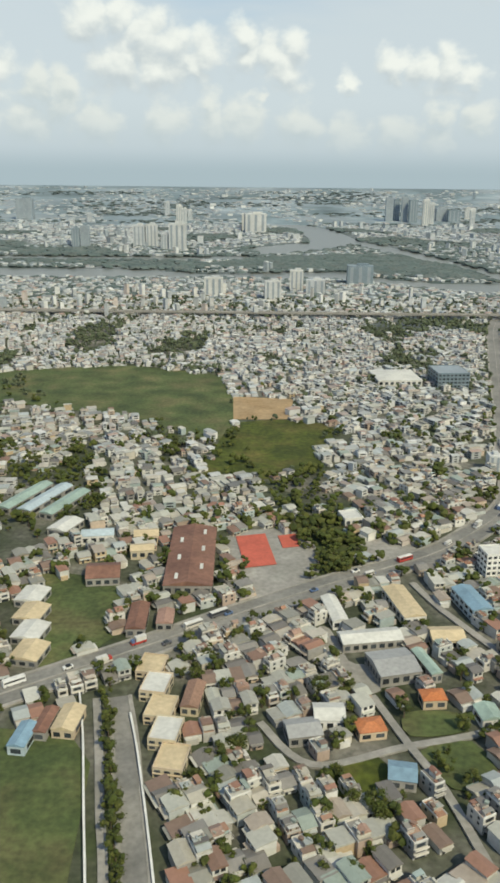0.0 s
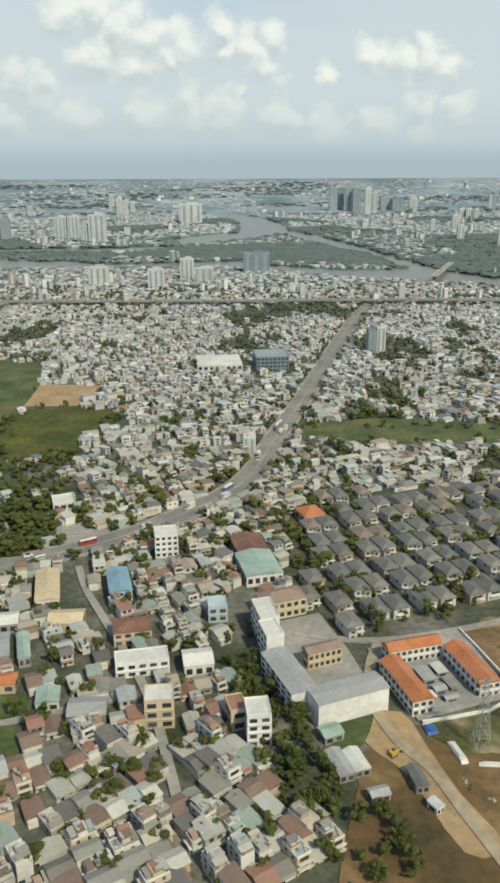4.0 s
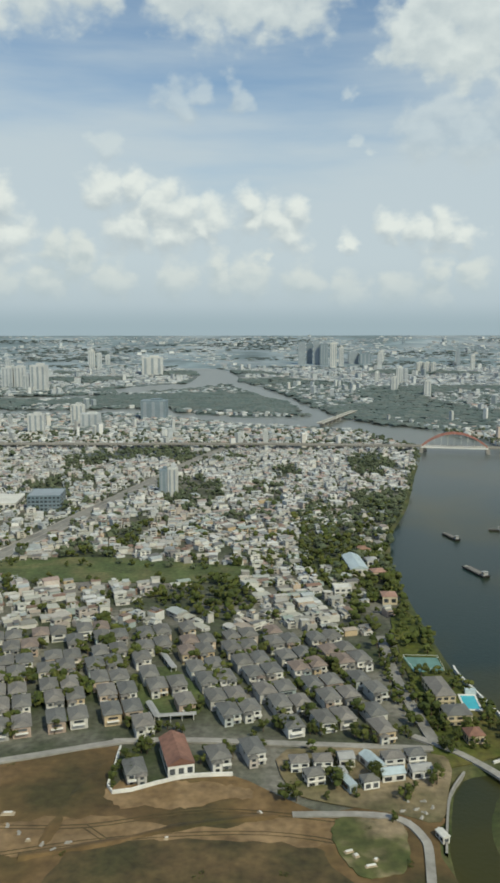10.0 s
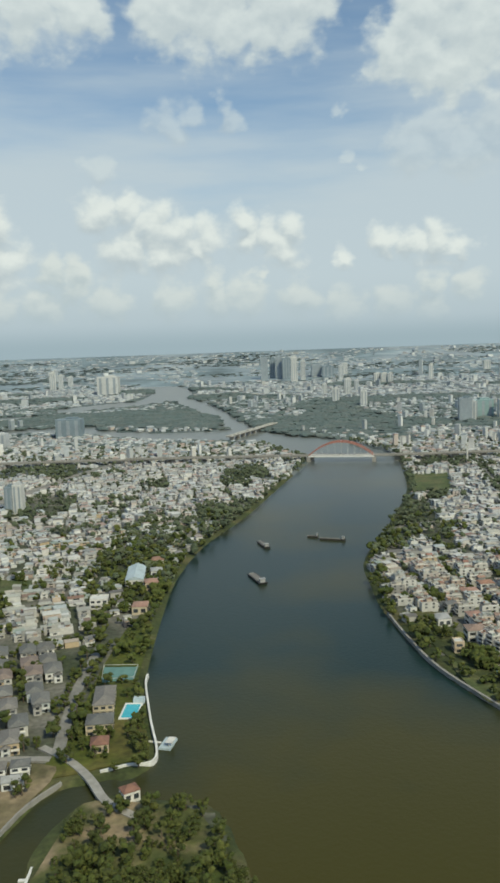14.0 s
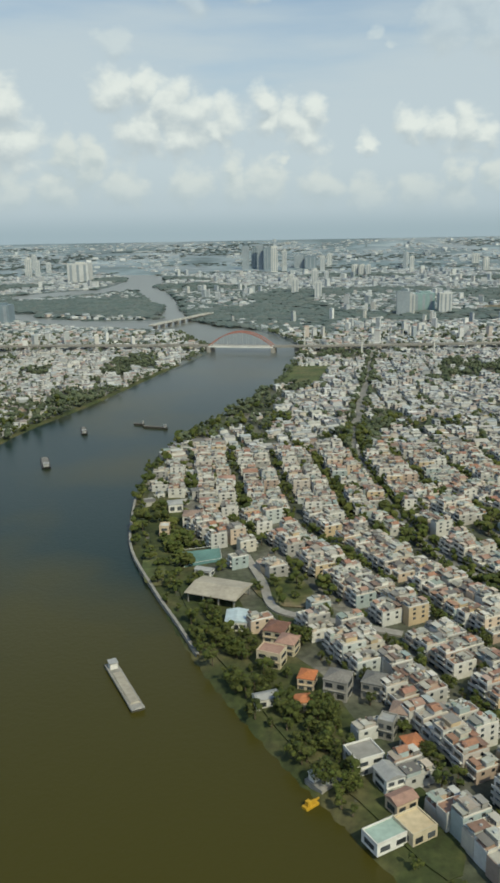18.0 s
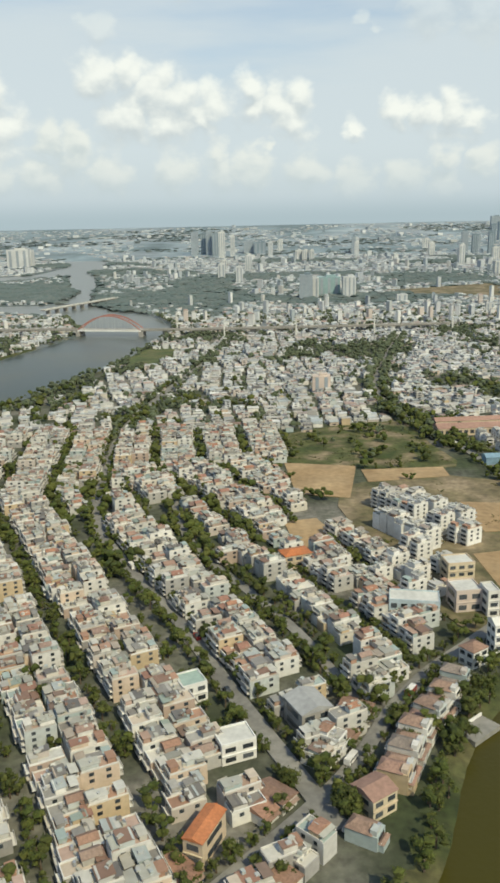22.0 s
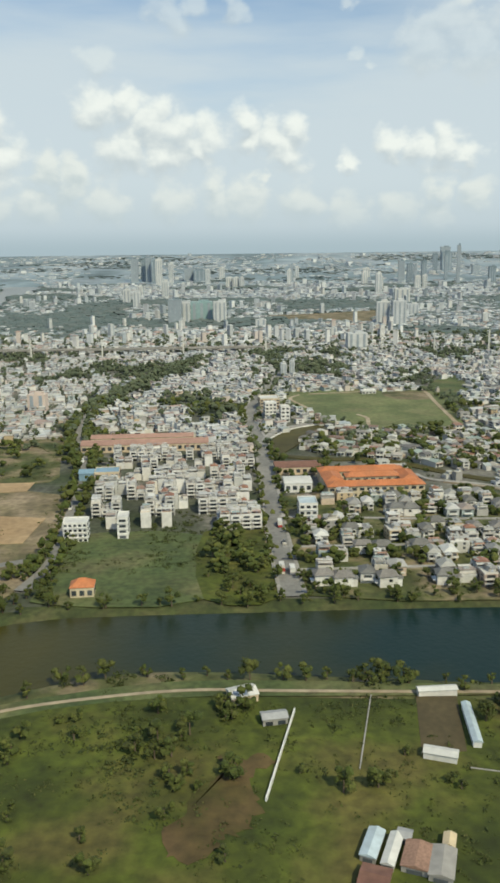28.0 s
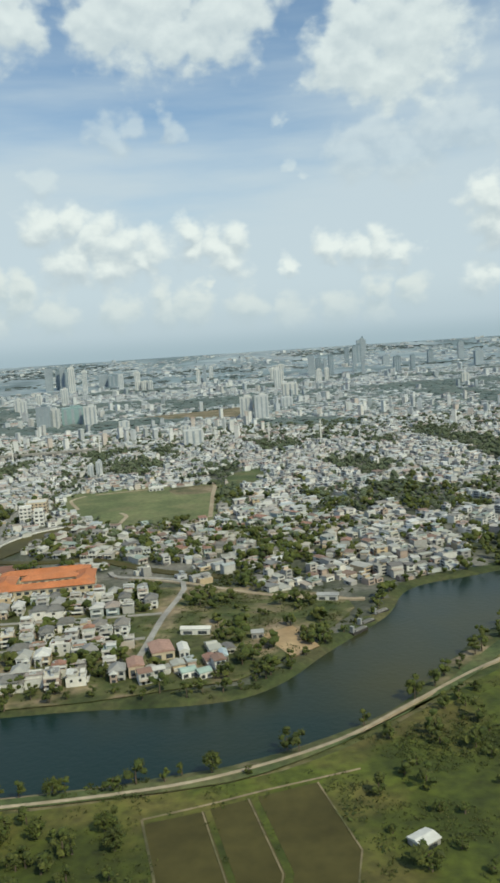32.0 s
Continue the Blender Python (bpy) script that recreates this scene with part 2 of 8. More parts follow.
M_SCRUB = material("scrub_leaves", [(0.04, 0.058, 0.010), (0.055, 0.072, 0.013), (0.07, 0.085, 0.017), (0.048, 0.06, 0.015)], "island", grain=(1.2, 0.4), patch=(0.06, 0.25), rough=0.95)
M_BARK = material("bark", [(0.12, 0.09, 0.06)], grain=(3, 0.3), patch=(0.5, 0.2), rough=0.95)
WALLS = [(0.616, 0.596, 0.552), (0.525, 0.505, 0.461), (0.468, 0.453, 0.41), (0.549, 0.51, 0.432), (0.634, 0.624, 0.586), (0.421, 0.406, 0.372), (0.557, 0.542, 0.493), (0.567, 0.563, 0.523), (0.454, 0.479, 0.458), (0.479, 0.425, 0.376), (0.594, 0.584, 0.546), (0.495, 0.485, 0.451), (0.34, 0.33, 0.31), (0.55, 0.44, 0.34), (0.36, 0.42, 0.41), (0.68, 0.66, 0.6), (0.50, 0.39, 0.25), (0.40, 0.31, 0.25), (0.30, 0.29, 0.27)]
TINS = [(0.438, 0.438, 0.381), (0.359, 0.352, 0.309), (0.504, 0.49, 0.432), (0.271, 0.264, 0.228), (0.374, 0.317, 0.26), (0.217, 0.152, 0.117), (0.382, 0.41, 0.396), (0.553, 0.539, 0.482), (0.305, 0.169, 0.12), (0.41, 0.382, 0.317), (0.295, 0.344, 0.301), (0.251, 0.237, 0.216), (0.458, 0.422, 0.358), (0.397, 0.391, 0.341), (0.435, 0.427, 0.37), (0.19, 0.175, 0.155), (0.24, 0.15, 0.11), (0.16, 0.15, 0.14)]
PALE = [(0.487, 0.477, 0.448), (0.402, 0.392, 0.358), (0.542, 0.538, 0.499), (0.341, 0.337, 0.307), (0.434, 0.404, 0.36), (0.327, 0.274, 0.235), (0.408, 0.414, 0.404), (0.561, 0.556, 0.517), (0.272, 0.266, 0.251)]
# middle distance: cooler, lighter paints that hold some of the haze
PART_HAZED_WALLS = [(0.654, 0.654, 0.627), (0.545, 0.55, 0.534), (0.719, 0.714, 0.687), (0.469, 0.485, 0.48), (0.6, 0.578, 0.534), (0.501, 0.512, 0.518), (0.392, 0.409, 0.409), (0.632, 0.621, 0.589), (0.534, 0.469, 0.42)]
PART_HAZED_ROOFS = [(0.458, 0.469, 0.458), (0.371, 0.387, 0.382), (0.545, 0.55, 0.534), (0.294, 0.311, 0.311), (0.414, 0.392, 0.36), (0.327, 0.278, 0.251), (0.414, 0.452, 0.458), (0.61, 0.61, 0.589), (0.251, 0.262, 0.262), (0.392, 0.294, 0.251)]
# far houses: the bluish paleness of distance haze is part of the paint
HAZED_WALLS = [(0.52, 0.545, 0.55), (0.44, 0.47, 0.49), (0.58, 0.595, 0.585), (0.36, 0.40, 0.42), (0.49, 0.485, 0.465), (0.62, 0.63, 0.62), (0.31, 0.35, 0.37), (0.41, 0.43, 0.445)]
HAZED_ROOFS = [(0.40, 0.43, 0.45), (0.33, 0.37, 0.395), (0.47, 0.49, 0.495), (0.27, 0.315, 0.34), (0.36, 0.335, 0.33), (0.52, 0.54, 0.54), (0.25, 0.285, 0.30)]
wear = dict(grain=(0.7, 0.11), patch=(0.09, 0.12))
M_WALL = material("painted_wall", WALLS, "island", rough=0.85, **wear)
M_WALL_T = material("painted_house_wall", WALLS, "object", rough=0.85, **wear)
M_TIN = material("sheet_roof", TINS, "island", rough=0.6, **wear)
M_TIN_T = material("house_sheet_roof", TINS, "object", rough=0.6, **wear)
M_PALE_ROOF = material("pale_roof", PALE, "island", rough=0.7, **wear)
M_PALE_ROOF_T = material("pale_house_roof", PALE, "object", rough=0.7, **wear)
M_GLASS = material("dark_window", [(0.05, 0.06, 0.07), (0.09, 0.10, 0.11), (0.035, 0.04, 0.045)], "island", grain=(0.5, 0.2), patch=(0.1, 0.1), rough=0.25)
M_GLASS_T = material("house_window_glass", [(0.05, 0.06, 0.07), (0.09, 0.10, 0.11), (0.035, 0.04, 0.045)], "object", grain=(0.5, 0.2), patch=(0.1, 0.1), rough=0.25)
M_SLATE = material("slate_tile_roof", [(0.15, 0.15, 0.14), (0.18, 0.175, 0.16), (0.16, 0.155, 0.14), (0.21, 0.195, 0.175)], "object", grain=(1.5, 0.25), patch=(0.15, 0.2), rough=0.7)
M_TERRA = material("terracotta_roof", [(0.30, 0.18, 0.125), (0.265, 0.165, 0.12), (0.335, 0.19, 0.13), (0.30, 0.215, 0.17)], "object", grain=(1.5, 0.25), patch=(0.15, 0.2), rough=0.75)
DECKS = [(0.527, 0.505, 0.448), (0.451, 0.43, 0.372), (0.612, 0.583, 0.517), (0.394, 0.271, 0.207), (0.382, 0.366, 0.331), (0.536, 0.457, 0.37), (0.45, 0.327, 0.27), (0.514, 0.505, 0.463), (0.275, 0.264, 0.242), (0.33, 0.396, 0.374), (0.32, 0.19, 0.13), (0.22, 0.205, 0.185), (0.40, 0.24, 0.165)]
M_DECK = material("roof_terrace", DECKS, "island", rough=0.85, **wear)
M_DECK_T = material("house_roof_terrace", DECKS, "object", rough=0.85, **wear)
M_TRIM = material("white_trim", [(0.68, 0.67, 0.63), (0.60, 0.58, 0.54), (0.64, 0.60, 0.53)], "object", grain=(0.7, 0.08), patch=(0.1, 0.1), rough=0.8)
M_TRIM_I = material("white_house_trim", [(0.68, 0.67, 0.63), (0.60, 0.58, 0.54), (0.64, 0.60, 0.53), (0.46, 0.44, 0.40)], "island", grain=(0.7, 0.08), patch=(0.1, 0.1), rough=0.8)
M_TANK = material("steel_tank", [(0.55, 0.56, 0.57)], grain=(1, 0.1), patch=(0.3, 0.1), rough=0.35, metal=0.6)
M_WHITE = material("white_paint", [(0.72, 0.71, 0.67), (0.66, 0.64, 0.59)], "object", grain=(0.6, 0.12), patch=(0.1, 0.15), rough=0.8)
M_CREAM = material("cream_paint", [(0.56, 0.48, 0.34), (0.56, 0.45, 0.32)], "object", grain=(0.6, 0.12), patch=(0.1, 0.15), rough=0.8)
M_GREYROOF = material("grey_sheet_roof", [(0.36, 0.36, 0.35)], grain=(0.7, 0.15), patch=(0.1, 0.15), rough=0.5)
M_HAZED_WALL = material("hazed_town_wall", HAZED_WALLS, "island", grain=(0.2, 0.15), patch=(0.02, 0.15), rough=0.9)
M_HAZED_ROOF = material("hazed_town_roof", HAZED_ROOFS, "island", grain=(0.2, 0.15), patch=(0.02, 0.15), rough=0.9)
M_PART_HAZED_WALL = material("part_hazed_wall", PART_HAZED_WALLS, "island", rough=0.85, **wear)
M_PART_HAZED_ROOF = material("part_hazed_roof", PART_HAZED_ROOFS, "island", rough=0.75, **wear)
# leaf greens greyed and blued by distance haze, painted into the colour
M_HAZED_LEAF = material("hazed_leaves", [(0.078, 0.10, 0.056), (0.088, 0.11, 0.06), (0.105, 0.122, 0.068)], "island", grain=(1.0, 0.35), patch=(0.05, 0.25), rough=0.95)
M_HAZED_FAR_TREE = material("hazed_far_leaves", [(0.095, 0.13, 0.125), (0.11, 0.145, 0.138), (0.125, 0.15, 0.14)], "island", grain=(0.3, 0.2), patch=(0.02, 0.2), rough=0.95)
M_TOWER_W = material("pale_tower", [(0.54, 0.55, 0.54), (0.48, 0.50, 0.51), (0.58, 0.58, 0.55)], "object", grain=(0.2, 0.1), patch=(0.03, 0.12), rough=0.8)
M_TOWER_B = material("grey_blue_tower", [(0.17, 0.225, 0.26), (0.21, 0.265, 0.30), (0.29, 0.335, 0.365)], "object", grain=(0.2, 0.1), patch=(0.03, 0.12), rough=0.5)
M_TOWER_G = material("teal_glass_tower", [(0.25, 0.36, 0.36)], grain=(0.2, 0.1), patch=(0.03, 0.12), rough=0.35)
M_TOWER_P = material("pinkish_block", [(0.60, 0.50, 0.43)], grain=(0.2, 0.1), patch=(0.03, 0.12), rough=0.85)
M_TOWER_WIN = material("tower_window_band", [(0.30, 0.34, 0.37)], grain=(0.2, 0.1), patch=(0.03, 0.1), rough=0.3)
M_RED_STEEL = material("red_painted_steel", [(0.40, 0.18, 0.14)], grain=(0.5, 0.15), patch=(0.1, 0.15), rough=0.5)

m = bpy.data.materials.new("river_water")
m.use_nodes = True
n, l = m.node_tree.nodes, m.node_tree.links
b = n["Principled BSDF"]
b.inputs["Roughness"].default_value, b.inputs["Specular IOR Level"].default_value = 0.28, 0.18
place = n.new("ShaderNodeNewGeometry")
mud = n.new("ShaderNodeTexNoise")
mud.inputs["Scale"].default_value, mud.inputs["Detail"].default_value = 0.006, 4
l.new(place.outputs["Position"], mud.inputs["Vector"])
ramp = n.new("ShaderNodeValToRGB")
ramp.color_ramp.elements[0].position, ramp.color_ramp.elements[0].color = 0.38, (0.010, 0.026, 0.022, 1)
ramp.color_ramp.elements[1].position, ramp.color_ramp.elements[1].color = 0.62, (0.056, 0.050, 0.009, 1)
where = n.new("ShaderNodeSeparateXYZ")
l.new(place.outputs["Position"], where.inputs[0])
# shifts the ramp to olive in the near reaches, fading out eastward
near_olive = n.new("ShaderNodeMapRange")
for i, x in enumerate((420.0, 230.0, -0.14, 0.24)):
    near_olive.inputs[i + 1].default_value = x
l.new(where.outputs[1], near_olive.inputs[0])
reach = n.new("ShaderNodeMapRange")
for i, x in enumerate((980.0, 1060.0, 1.0, 0.0)):
    reach.inputs[i + 1].default_value = x
l.new(where.outputs[0], reach.inputs[0])
mixed = n.new("ShaderNodeMath")
mixed.operation = "MULTIPLY_ADD"
l.new(near_olive.outputs[0], mixed.inputs[0])
l.new(reach.outputs[0], mixed.inputs[1])
l.new(mud.outputs[0], mixed.inputs[2])
l.new(mixed.outputs[0], ramp.inputs[0])
far_sheen = n.new("ShaderNodeMapRange")  # wide main stream upriver: pale sky reflection put into the base colour
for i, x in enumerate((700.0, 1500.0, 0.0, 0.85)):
    far_sheen.inputs[i + 1].default_value = x
l.new(where.outputs[1], far_sheen.inputs[0])
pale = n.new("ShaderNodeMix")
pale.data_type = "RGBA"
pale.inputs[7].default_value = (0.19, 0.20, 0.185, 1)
l.new(far_sheen.outputs[0], pale.inputs[0])
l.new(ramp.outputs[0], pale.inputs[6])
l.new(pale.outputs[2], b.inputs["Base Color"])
rip = n.new("ShaderNodeTexNoise")
rip.inputs["Scale"].default_value, rip.inputs["Detail"].default_value = 0.5, 3
l.new(place.outputs["Position"], rip.inputs["Vector"])
bmp = n.new("ShaderNodeBump")
bmp.inputs["Strength"].default_value, bmp.inputs["Distance"].default_value = 0.25, 0.3
l.new(rip.outputs[0], bmp.inputs["Height"])
l.new(bmp.outputs[0], b.inputs["Normal"])
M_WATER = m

# ---- building blocks ----
rng = np.random.default_rng(7)


def mesh_of(name, co, loops, sides, mats, which=None):
    """A mesh of polygons with the same number of sides."""
    me = bpy.data.meshes.new(name)
    k = len(loops) // sides
    me.vertices.add(len(co))
    me.vertices.foreach_set("co", np.asarray(co, np.float32).ravel())
    me.loops.add(len(loops))
    me.loops.foreach_set("vertex_index", np.asarray(loops, np.int32))
    me.polygons.add(k)
    me.polygons.foreach_set("loop_start", np.arange(0, k * sides, sides, dtype=np.int32))
    if which is not None:
        me.polygons.foreach_set("material_index", np.asarray(which, np.int32))
    for m in mats:
        me.materials.append(m)
    me.polygons.foreach_set("use_smooth", np.zeros(k, bool))
    me.update(calc_edges=True)
    return me


SIDES = np.array([0, 1, 5, 4, 1, 2, 6, 5, 2, 3, 7, 6, 3, 0, 4, 7, 4, 5, 6, 7])


def solid(x, y, z, w, d, h, w2=None, d2=None, ang=0.0, slant=0.0, m=0):
    """A block with a base w x d at (x, y, z) and a top w2 x d2 at height h; slant lifts its back edge and lowers its front."""
    return (x, y, z, w, d, h, w if w2 is None else w2, d if d2 is None else d2, ang, slant, m)


def solids_mesh(name, rows, mats):
    a = np.array(rows, float)
    sx, sy = np.array([-1, 1, 1, -1]) / 2, np.array([-1, -1, 1, 1]) / 2
    lx = np.hstack([a[:, 3:4] * sx, a[:, 6:7] * sx])
    ly = np.hstack([a[:, 4:5] * sy, a[:, 7:8] * sy])
    lz = np.hstack([np.zeros((len(a), 4)), a[:, 5:6] + a[:, 9:10] * 2 * sy])
    c, s = np.cos(a[:, 8:9]), np.sin(a[:, 8:9])
    co = np.stack([a[:, 0:1] + lx * c - ly * s, a[:, 1:2] + lx * s + ly * c, a[:, 2:3] + lz], 2).reshape(-1, 3)
    loops = (np.arange(len(a))[:, None] * 8 + SIDES).ravel()
    return mesh_of(name, co, loops, 4, mats, np.repeat(a[:, 10], 5))


def stuff(name, rows, mats, label, category):
    return tagged(new(name, solids_mesh(name, rows, mats)), label, category, kind="stuff")


def placed(rows, x, y, a, z=0.0):
    """Blocks of a thing at its origin, moved to (x, y) and turned by a."""
    c, s = math.cos(a), math.sin(a)
    return [(x + r[0] * c - r[1] * s, y + r[0] * s + r[1] * c, z + r[2], *r[3:8], r[8] + a, r[9], r[10]) for r in rows]


def part(name, rows, mat, parent, label=""):
    """One mesh object of blocks under a thing or part."""
    ob = new(name, solids_mesh(name, rows, [mat]))
    ob.parent = parent
    return tagged(ob, label)


def raw_part(name, me, parent, label=""):
    ob = new(name, me)
    ob.parent = parent
    return tagged(ob, label)


def thing(name, x, y, z, ang, label, category, group=""):
    ob = new(name)
    ob.matrix_basis = pose(x, y, z, 0, 0, math.degrees(ang))
    return tagged(ob, label, category, group)


def smooth(pts, steps=6, closed=False):
    """A soft curve through the points of a plan."""
    p = np.array(pts, float)
    k = len(p)
    out = []
    for i in range(k if closed else k - 1):
        a, b, c, d = ((p[(i - 1) % k], p[i], p[(i + 1) % k], p[(i + 2) % k]) if closed else (p[max(i - 1, 0)], p[i], p[i + 1], p[min(i + 2, k - 1)]))
        for j in range(steps):
            t = j / steps
            out.append(0.5 * (2 * b + (c - a) * t + (2 * a - 5 * b + 4 * c - d) * t * t + (3 * b - a - 3 * c + d) * t ** 3))
    if not closed:
        out.append(p[-1])
    return np.array(out)


def inside(P, poly):
    """Which points lie inside a polygon."""
    q = np.asarray(poly, float)
    r = np.roll(q, -1, 0)
    res = np.zeros(len(P), bool)
    for (x0, y0), (x1, y1) in zip(q, r):
        if y0 == y1:
            continue
        cross = (P[:, 1] < y0) != (P[:, 1] < y1)
        res ^= cross & (P[:, 0] < (x1 - x0) * (P[:, 1] - y0) / (y1 - y0) + x0)
    return res


def gap(P, line, closed=False):
    """Distance of points from a polyline."""
    q = np.asarray(line, float)
    ends = np.roll(q, -1, 0) if closed else q[1:]
    res = np.full(len(P), 1e9)
    for a, b in zip(q, ends):
        ab = b - a
        t = np.clip(((P - a) @ ab) / max(ab @ ab, 1e-9), 0, 1)
        np.minimum(res, np.hypot(*(P - a - t[:, None] * ab).T), out=res)
    return res


# ---- the plan ----
# banks of the winding river: down the west side, under the flight line, round the bend and away to the east
RIVER = smooth([(617, 1111), (570, 910), (531, 751), (499, 648), (485, 555), (483, 465), (485, 388), (493, 344), (498, 310), (487, 294), (500, 284), (522, 278), (537, 235), (560, 150), (580, 40),
                (925, 40), (945, 150), (957, 193), (969, 215), (984, 231), (1006, 243), (1030, 253), (1056, 257), (1108, 253), (1165, 248), (1220, 251), (1254, 259), (1294, 281), (1324, 316), (1360, 353), (1420, 385), (1540, 425), (1800, 470),
                (1800, 560), (1520, 480), (1385, 429), (1335, 412), (1313, 374), (1282, 339), (1256, 308), (1230, 299), (1175, 303), (1083, 301), (1030, 299), (997, 294), (965, 277), (932, 247), (906, 211), (886, 165), (850, 125), (790, 110), (745, 150),
                (713, 199), (690, 238), (667, 284), (645, 340), (627, 388), (616, 460), (615, 525), (621, 595), (660, 712), (704, 862), (722, 980), (735, 1090), (728, 1180), (690, 1300), (640, 1400), (590, 1460), (520, 1420), (560, 1300), (590, 1200)], 5, True)
CREEK = smooth([(486, 300), (474, 296), (465, 293), (458, 281), (453, 263), (449, 247), (446, 200), (446, 120), (464, 120), (466, 200), (467, 236), (466, 255), (470, 270), (478, 284), (490, 290)], 4, True)
CROSS = smooth([(-1500, 1560), (-268, 1566), (-58, 1572), (187, 1556), (312, 1440), (438, 1376), (530, 1330), (620, 1420), (560, 1520), (500, 1550), (457, 1526), (364, 1532), (243, 1609), (190, 1690), (-68, 1652), (-309, 1726), (-1500, 1740)], 4, True)
NARROW = smooth([(560, 1440), (486, 1600), (440, 1850), (400, 2014), (320, 2380), (370, 2480), (470, 2030), (530, 1660), (600, 1480)], 4, True)
UPPER = smooth([(-1900, 1890), (-101, 1902), (20, 2020), (156, 2120), (317, 2385), (350, 2600), (310, 3100), (180, 3480), (60, 3500), (190, 2950), (200, 2500), (150, 2420), (0, 2230), (-111, 1990), (-1900, 2010)], 4, True)
WATERS = [RIVER, CREEK, CROSS, NARROW, UPPER]

HIGH_ROAD = smooth([(-160, 215), (-91, 262), (-39, 296), (3, 325), (47, 353), (96, 381), (122, 404), (153, 440), (171, 478), (189, 546), (216, 640), (250, 770), (288, 910), (328, 1050), (400, 1240)])
LANE = smooth([(-46, 261), (-40, 235), (-34, 202), (-29, 177), (-20, 120)])
SIDE_LANE = smooth([(-54, 260), (-49, 235), (-43, 202), (-38, 177), (-30, 120)])
PEN_MAIN = smooth([(806, 895), (778, 742), (757, 590), (761, 461), (772, 389), (798, 329), (822, 284), (838, 247), (856, 208), (868, 182)])
PEN_BANK = smooth([(835, 160), (862, 190), (876, 209), (889, 232), (904, 252), (924, 272), (942, 291), (953, 312), (967, 339), (990, 352)])
PEN_MID = smooth([(882, 225), (874, 248), (863, 278), (846, 311), (820, 360), (806, 420)])
PEN_OLD = smooth([(827, 1044), (790, 800), (764, 640)])
BANK_WALK = smooth([(683, 380), (691, 350), (697, 322), (717, 312), (745, 300)])
CANAL_ROAD = smooth([(1030, 1030), (978, 830), (952, 700), (958, 600), (982, 500), (992, 410), (997, 350), (992, 318)])
AVENUE = smooth([(1098, 310), (1094, 388), (1092, 477), (1090, 561), (1082, 640), (1085, 707), (1100, 790), (1120, 900), (1150, 1010)])
CANAL_LOOP = smooth([(1090, 561), (1100, 600), (1120, 622), (1140, 628)])
DIKE = smooth([(950, 120), (962, 178), (980, 210), (992, 222), (1011, 233), (1040, 240), (1065, 243), (1091, 242), (1156, 240), (1205, 241), (1237, 246), (1272, 260), (1302, 282), (1333, 305), (1390, 340)])
VILLA_EDGE = smooth([(180, 290), (206, 284), (234, 287), (282, 301), (333, 318)], 3)
VILLA_LOW = smooth([(330, 318), (358, 319), (388, 317), (417, 315), (458, 312)], 3)
VILLA_END = smooth([(456, 430), (455, 380), (457, 346), (460, 315)], 3)
GREEN_ROAD = smooth([(1221, 448), (1255, 420), (1285, 402), (1308, 395)], 4)
SITE_TRACK = smooth([(400, 268), (432, 267), (442, 256), (441, 238), (430, 180)])
VIADUCT = smooth([(-500, 1135), (193, 1120), (400, 1118), (617, 1098), (703, 1081), (840, 1078), (960, 1081), (1110, 1086)])
# centre line, width, material, name
HOUSE_LANE = smooth([(7, 246), (24, 224), (57, 233), (81, 239), (120, 252)])
HOUSE_LANE_2 = smooth([(50, 262), (54, 249), (59, 233), (66, 212), (72, 180)])
HOUSE_LANE_3 = smooth([(83, 352), (90, 330), (98, 312), (118, 268), (128, 240), (138, 200)])
ESTATE_1, ESTATE_2, ESTATE_3 = [(1100, 336), (1147, 338), (1175, 339)], [(1096, 363), (1152, 364), (1206, 366)], [(1096, 405), (1161, 400), (1212, 398)]
ESTATE_4 = smooth([(1179, 481), (1186, 468), (1221, 448), (1212, 389), (1205, 343)], 4)
ROADS = [(HIGH_ROAD, 14, M_ASPHALT, "high_road"), (LANE, 7, M_ASPHALT, "lane_road"), (SIDE_LANE, 3, M_CONCRETE, "canal_path"), (PEN_MAIN, 5.6, M_ASPHALT, "town_road"),
         (PEN_BANK, 4.6, M_ASPHALT, "bank_road"), (PEN_MID, 4.2, M_ASPHALT, "side_road"), (PEN_OLD, 6, M_ASPHALT, "old_road"), (BANK_WALK, 4, M_CONCRETE, "quay_road"),
         (CANAL_ROAD, 6, M_ASPHALT, "canal_road"), (AVENUE, 8, M_ASPHALT, "avenue_road"), (CANAL_LOOP, 5, M_CONCRETE, "loop_road"), (DIKE, 1.4, M_DIRT_ROAD, "dike_road"),
         (VILLA_EDGE, 3.5, M_CONCRETE, "edge_road"), (smooth([(213, 282), (207, 266), (204, 245), (209, 224), (217, 210), (222, 193), (229, 170)], 4), 4, M_DIRT_ROAD, "site_road"), (smooth([(1183, 470), (1224, 446), (1259, 416), (1290, 399)], 4), 2.4, M_DIRT_ROAD, "field_road"), (VILLA_LOW, 3.5, M_CONCRETE, "edge_road"), (VILLA_END, 5, M_ASPHALT, "end_road"), (GREEN_ROAD, 3.0, M_DIRT_ROAD, "field_road"), (SITE_TRACK, 3, M_CONCRETE, "track_road"),
         (HOUSE_LANE, 3, M_CONCRETE, "house_lane"), (HOUSE_LANE_2, 3, M_CONCRETE, "house_lane"), (HOUSE_LANE_3, 3.4, M_CONCRETE, "house_lane"),
         (smooth(ESTATE_1), 2.4, M_CONCRETE, "estate_lane"), (smooth(ESTATE_2), 2.4, M_CONCRETE, "estate_lane"), (smooth(ESTATE_3), 2.4, M_CONCRETE, "estate_lane"), (ESTATE_4, 2.8, M_CONCRETE, "estate_lane")]

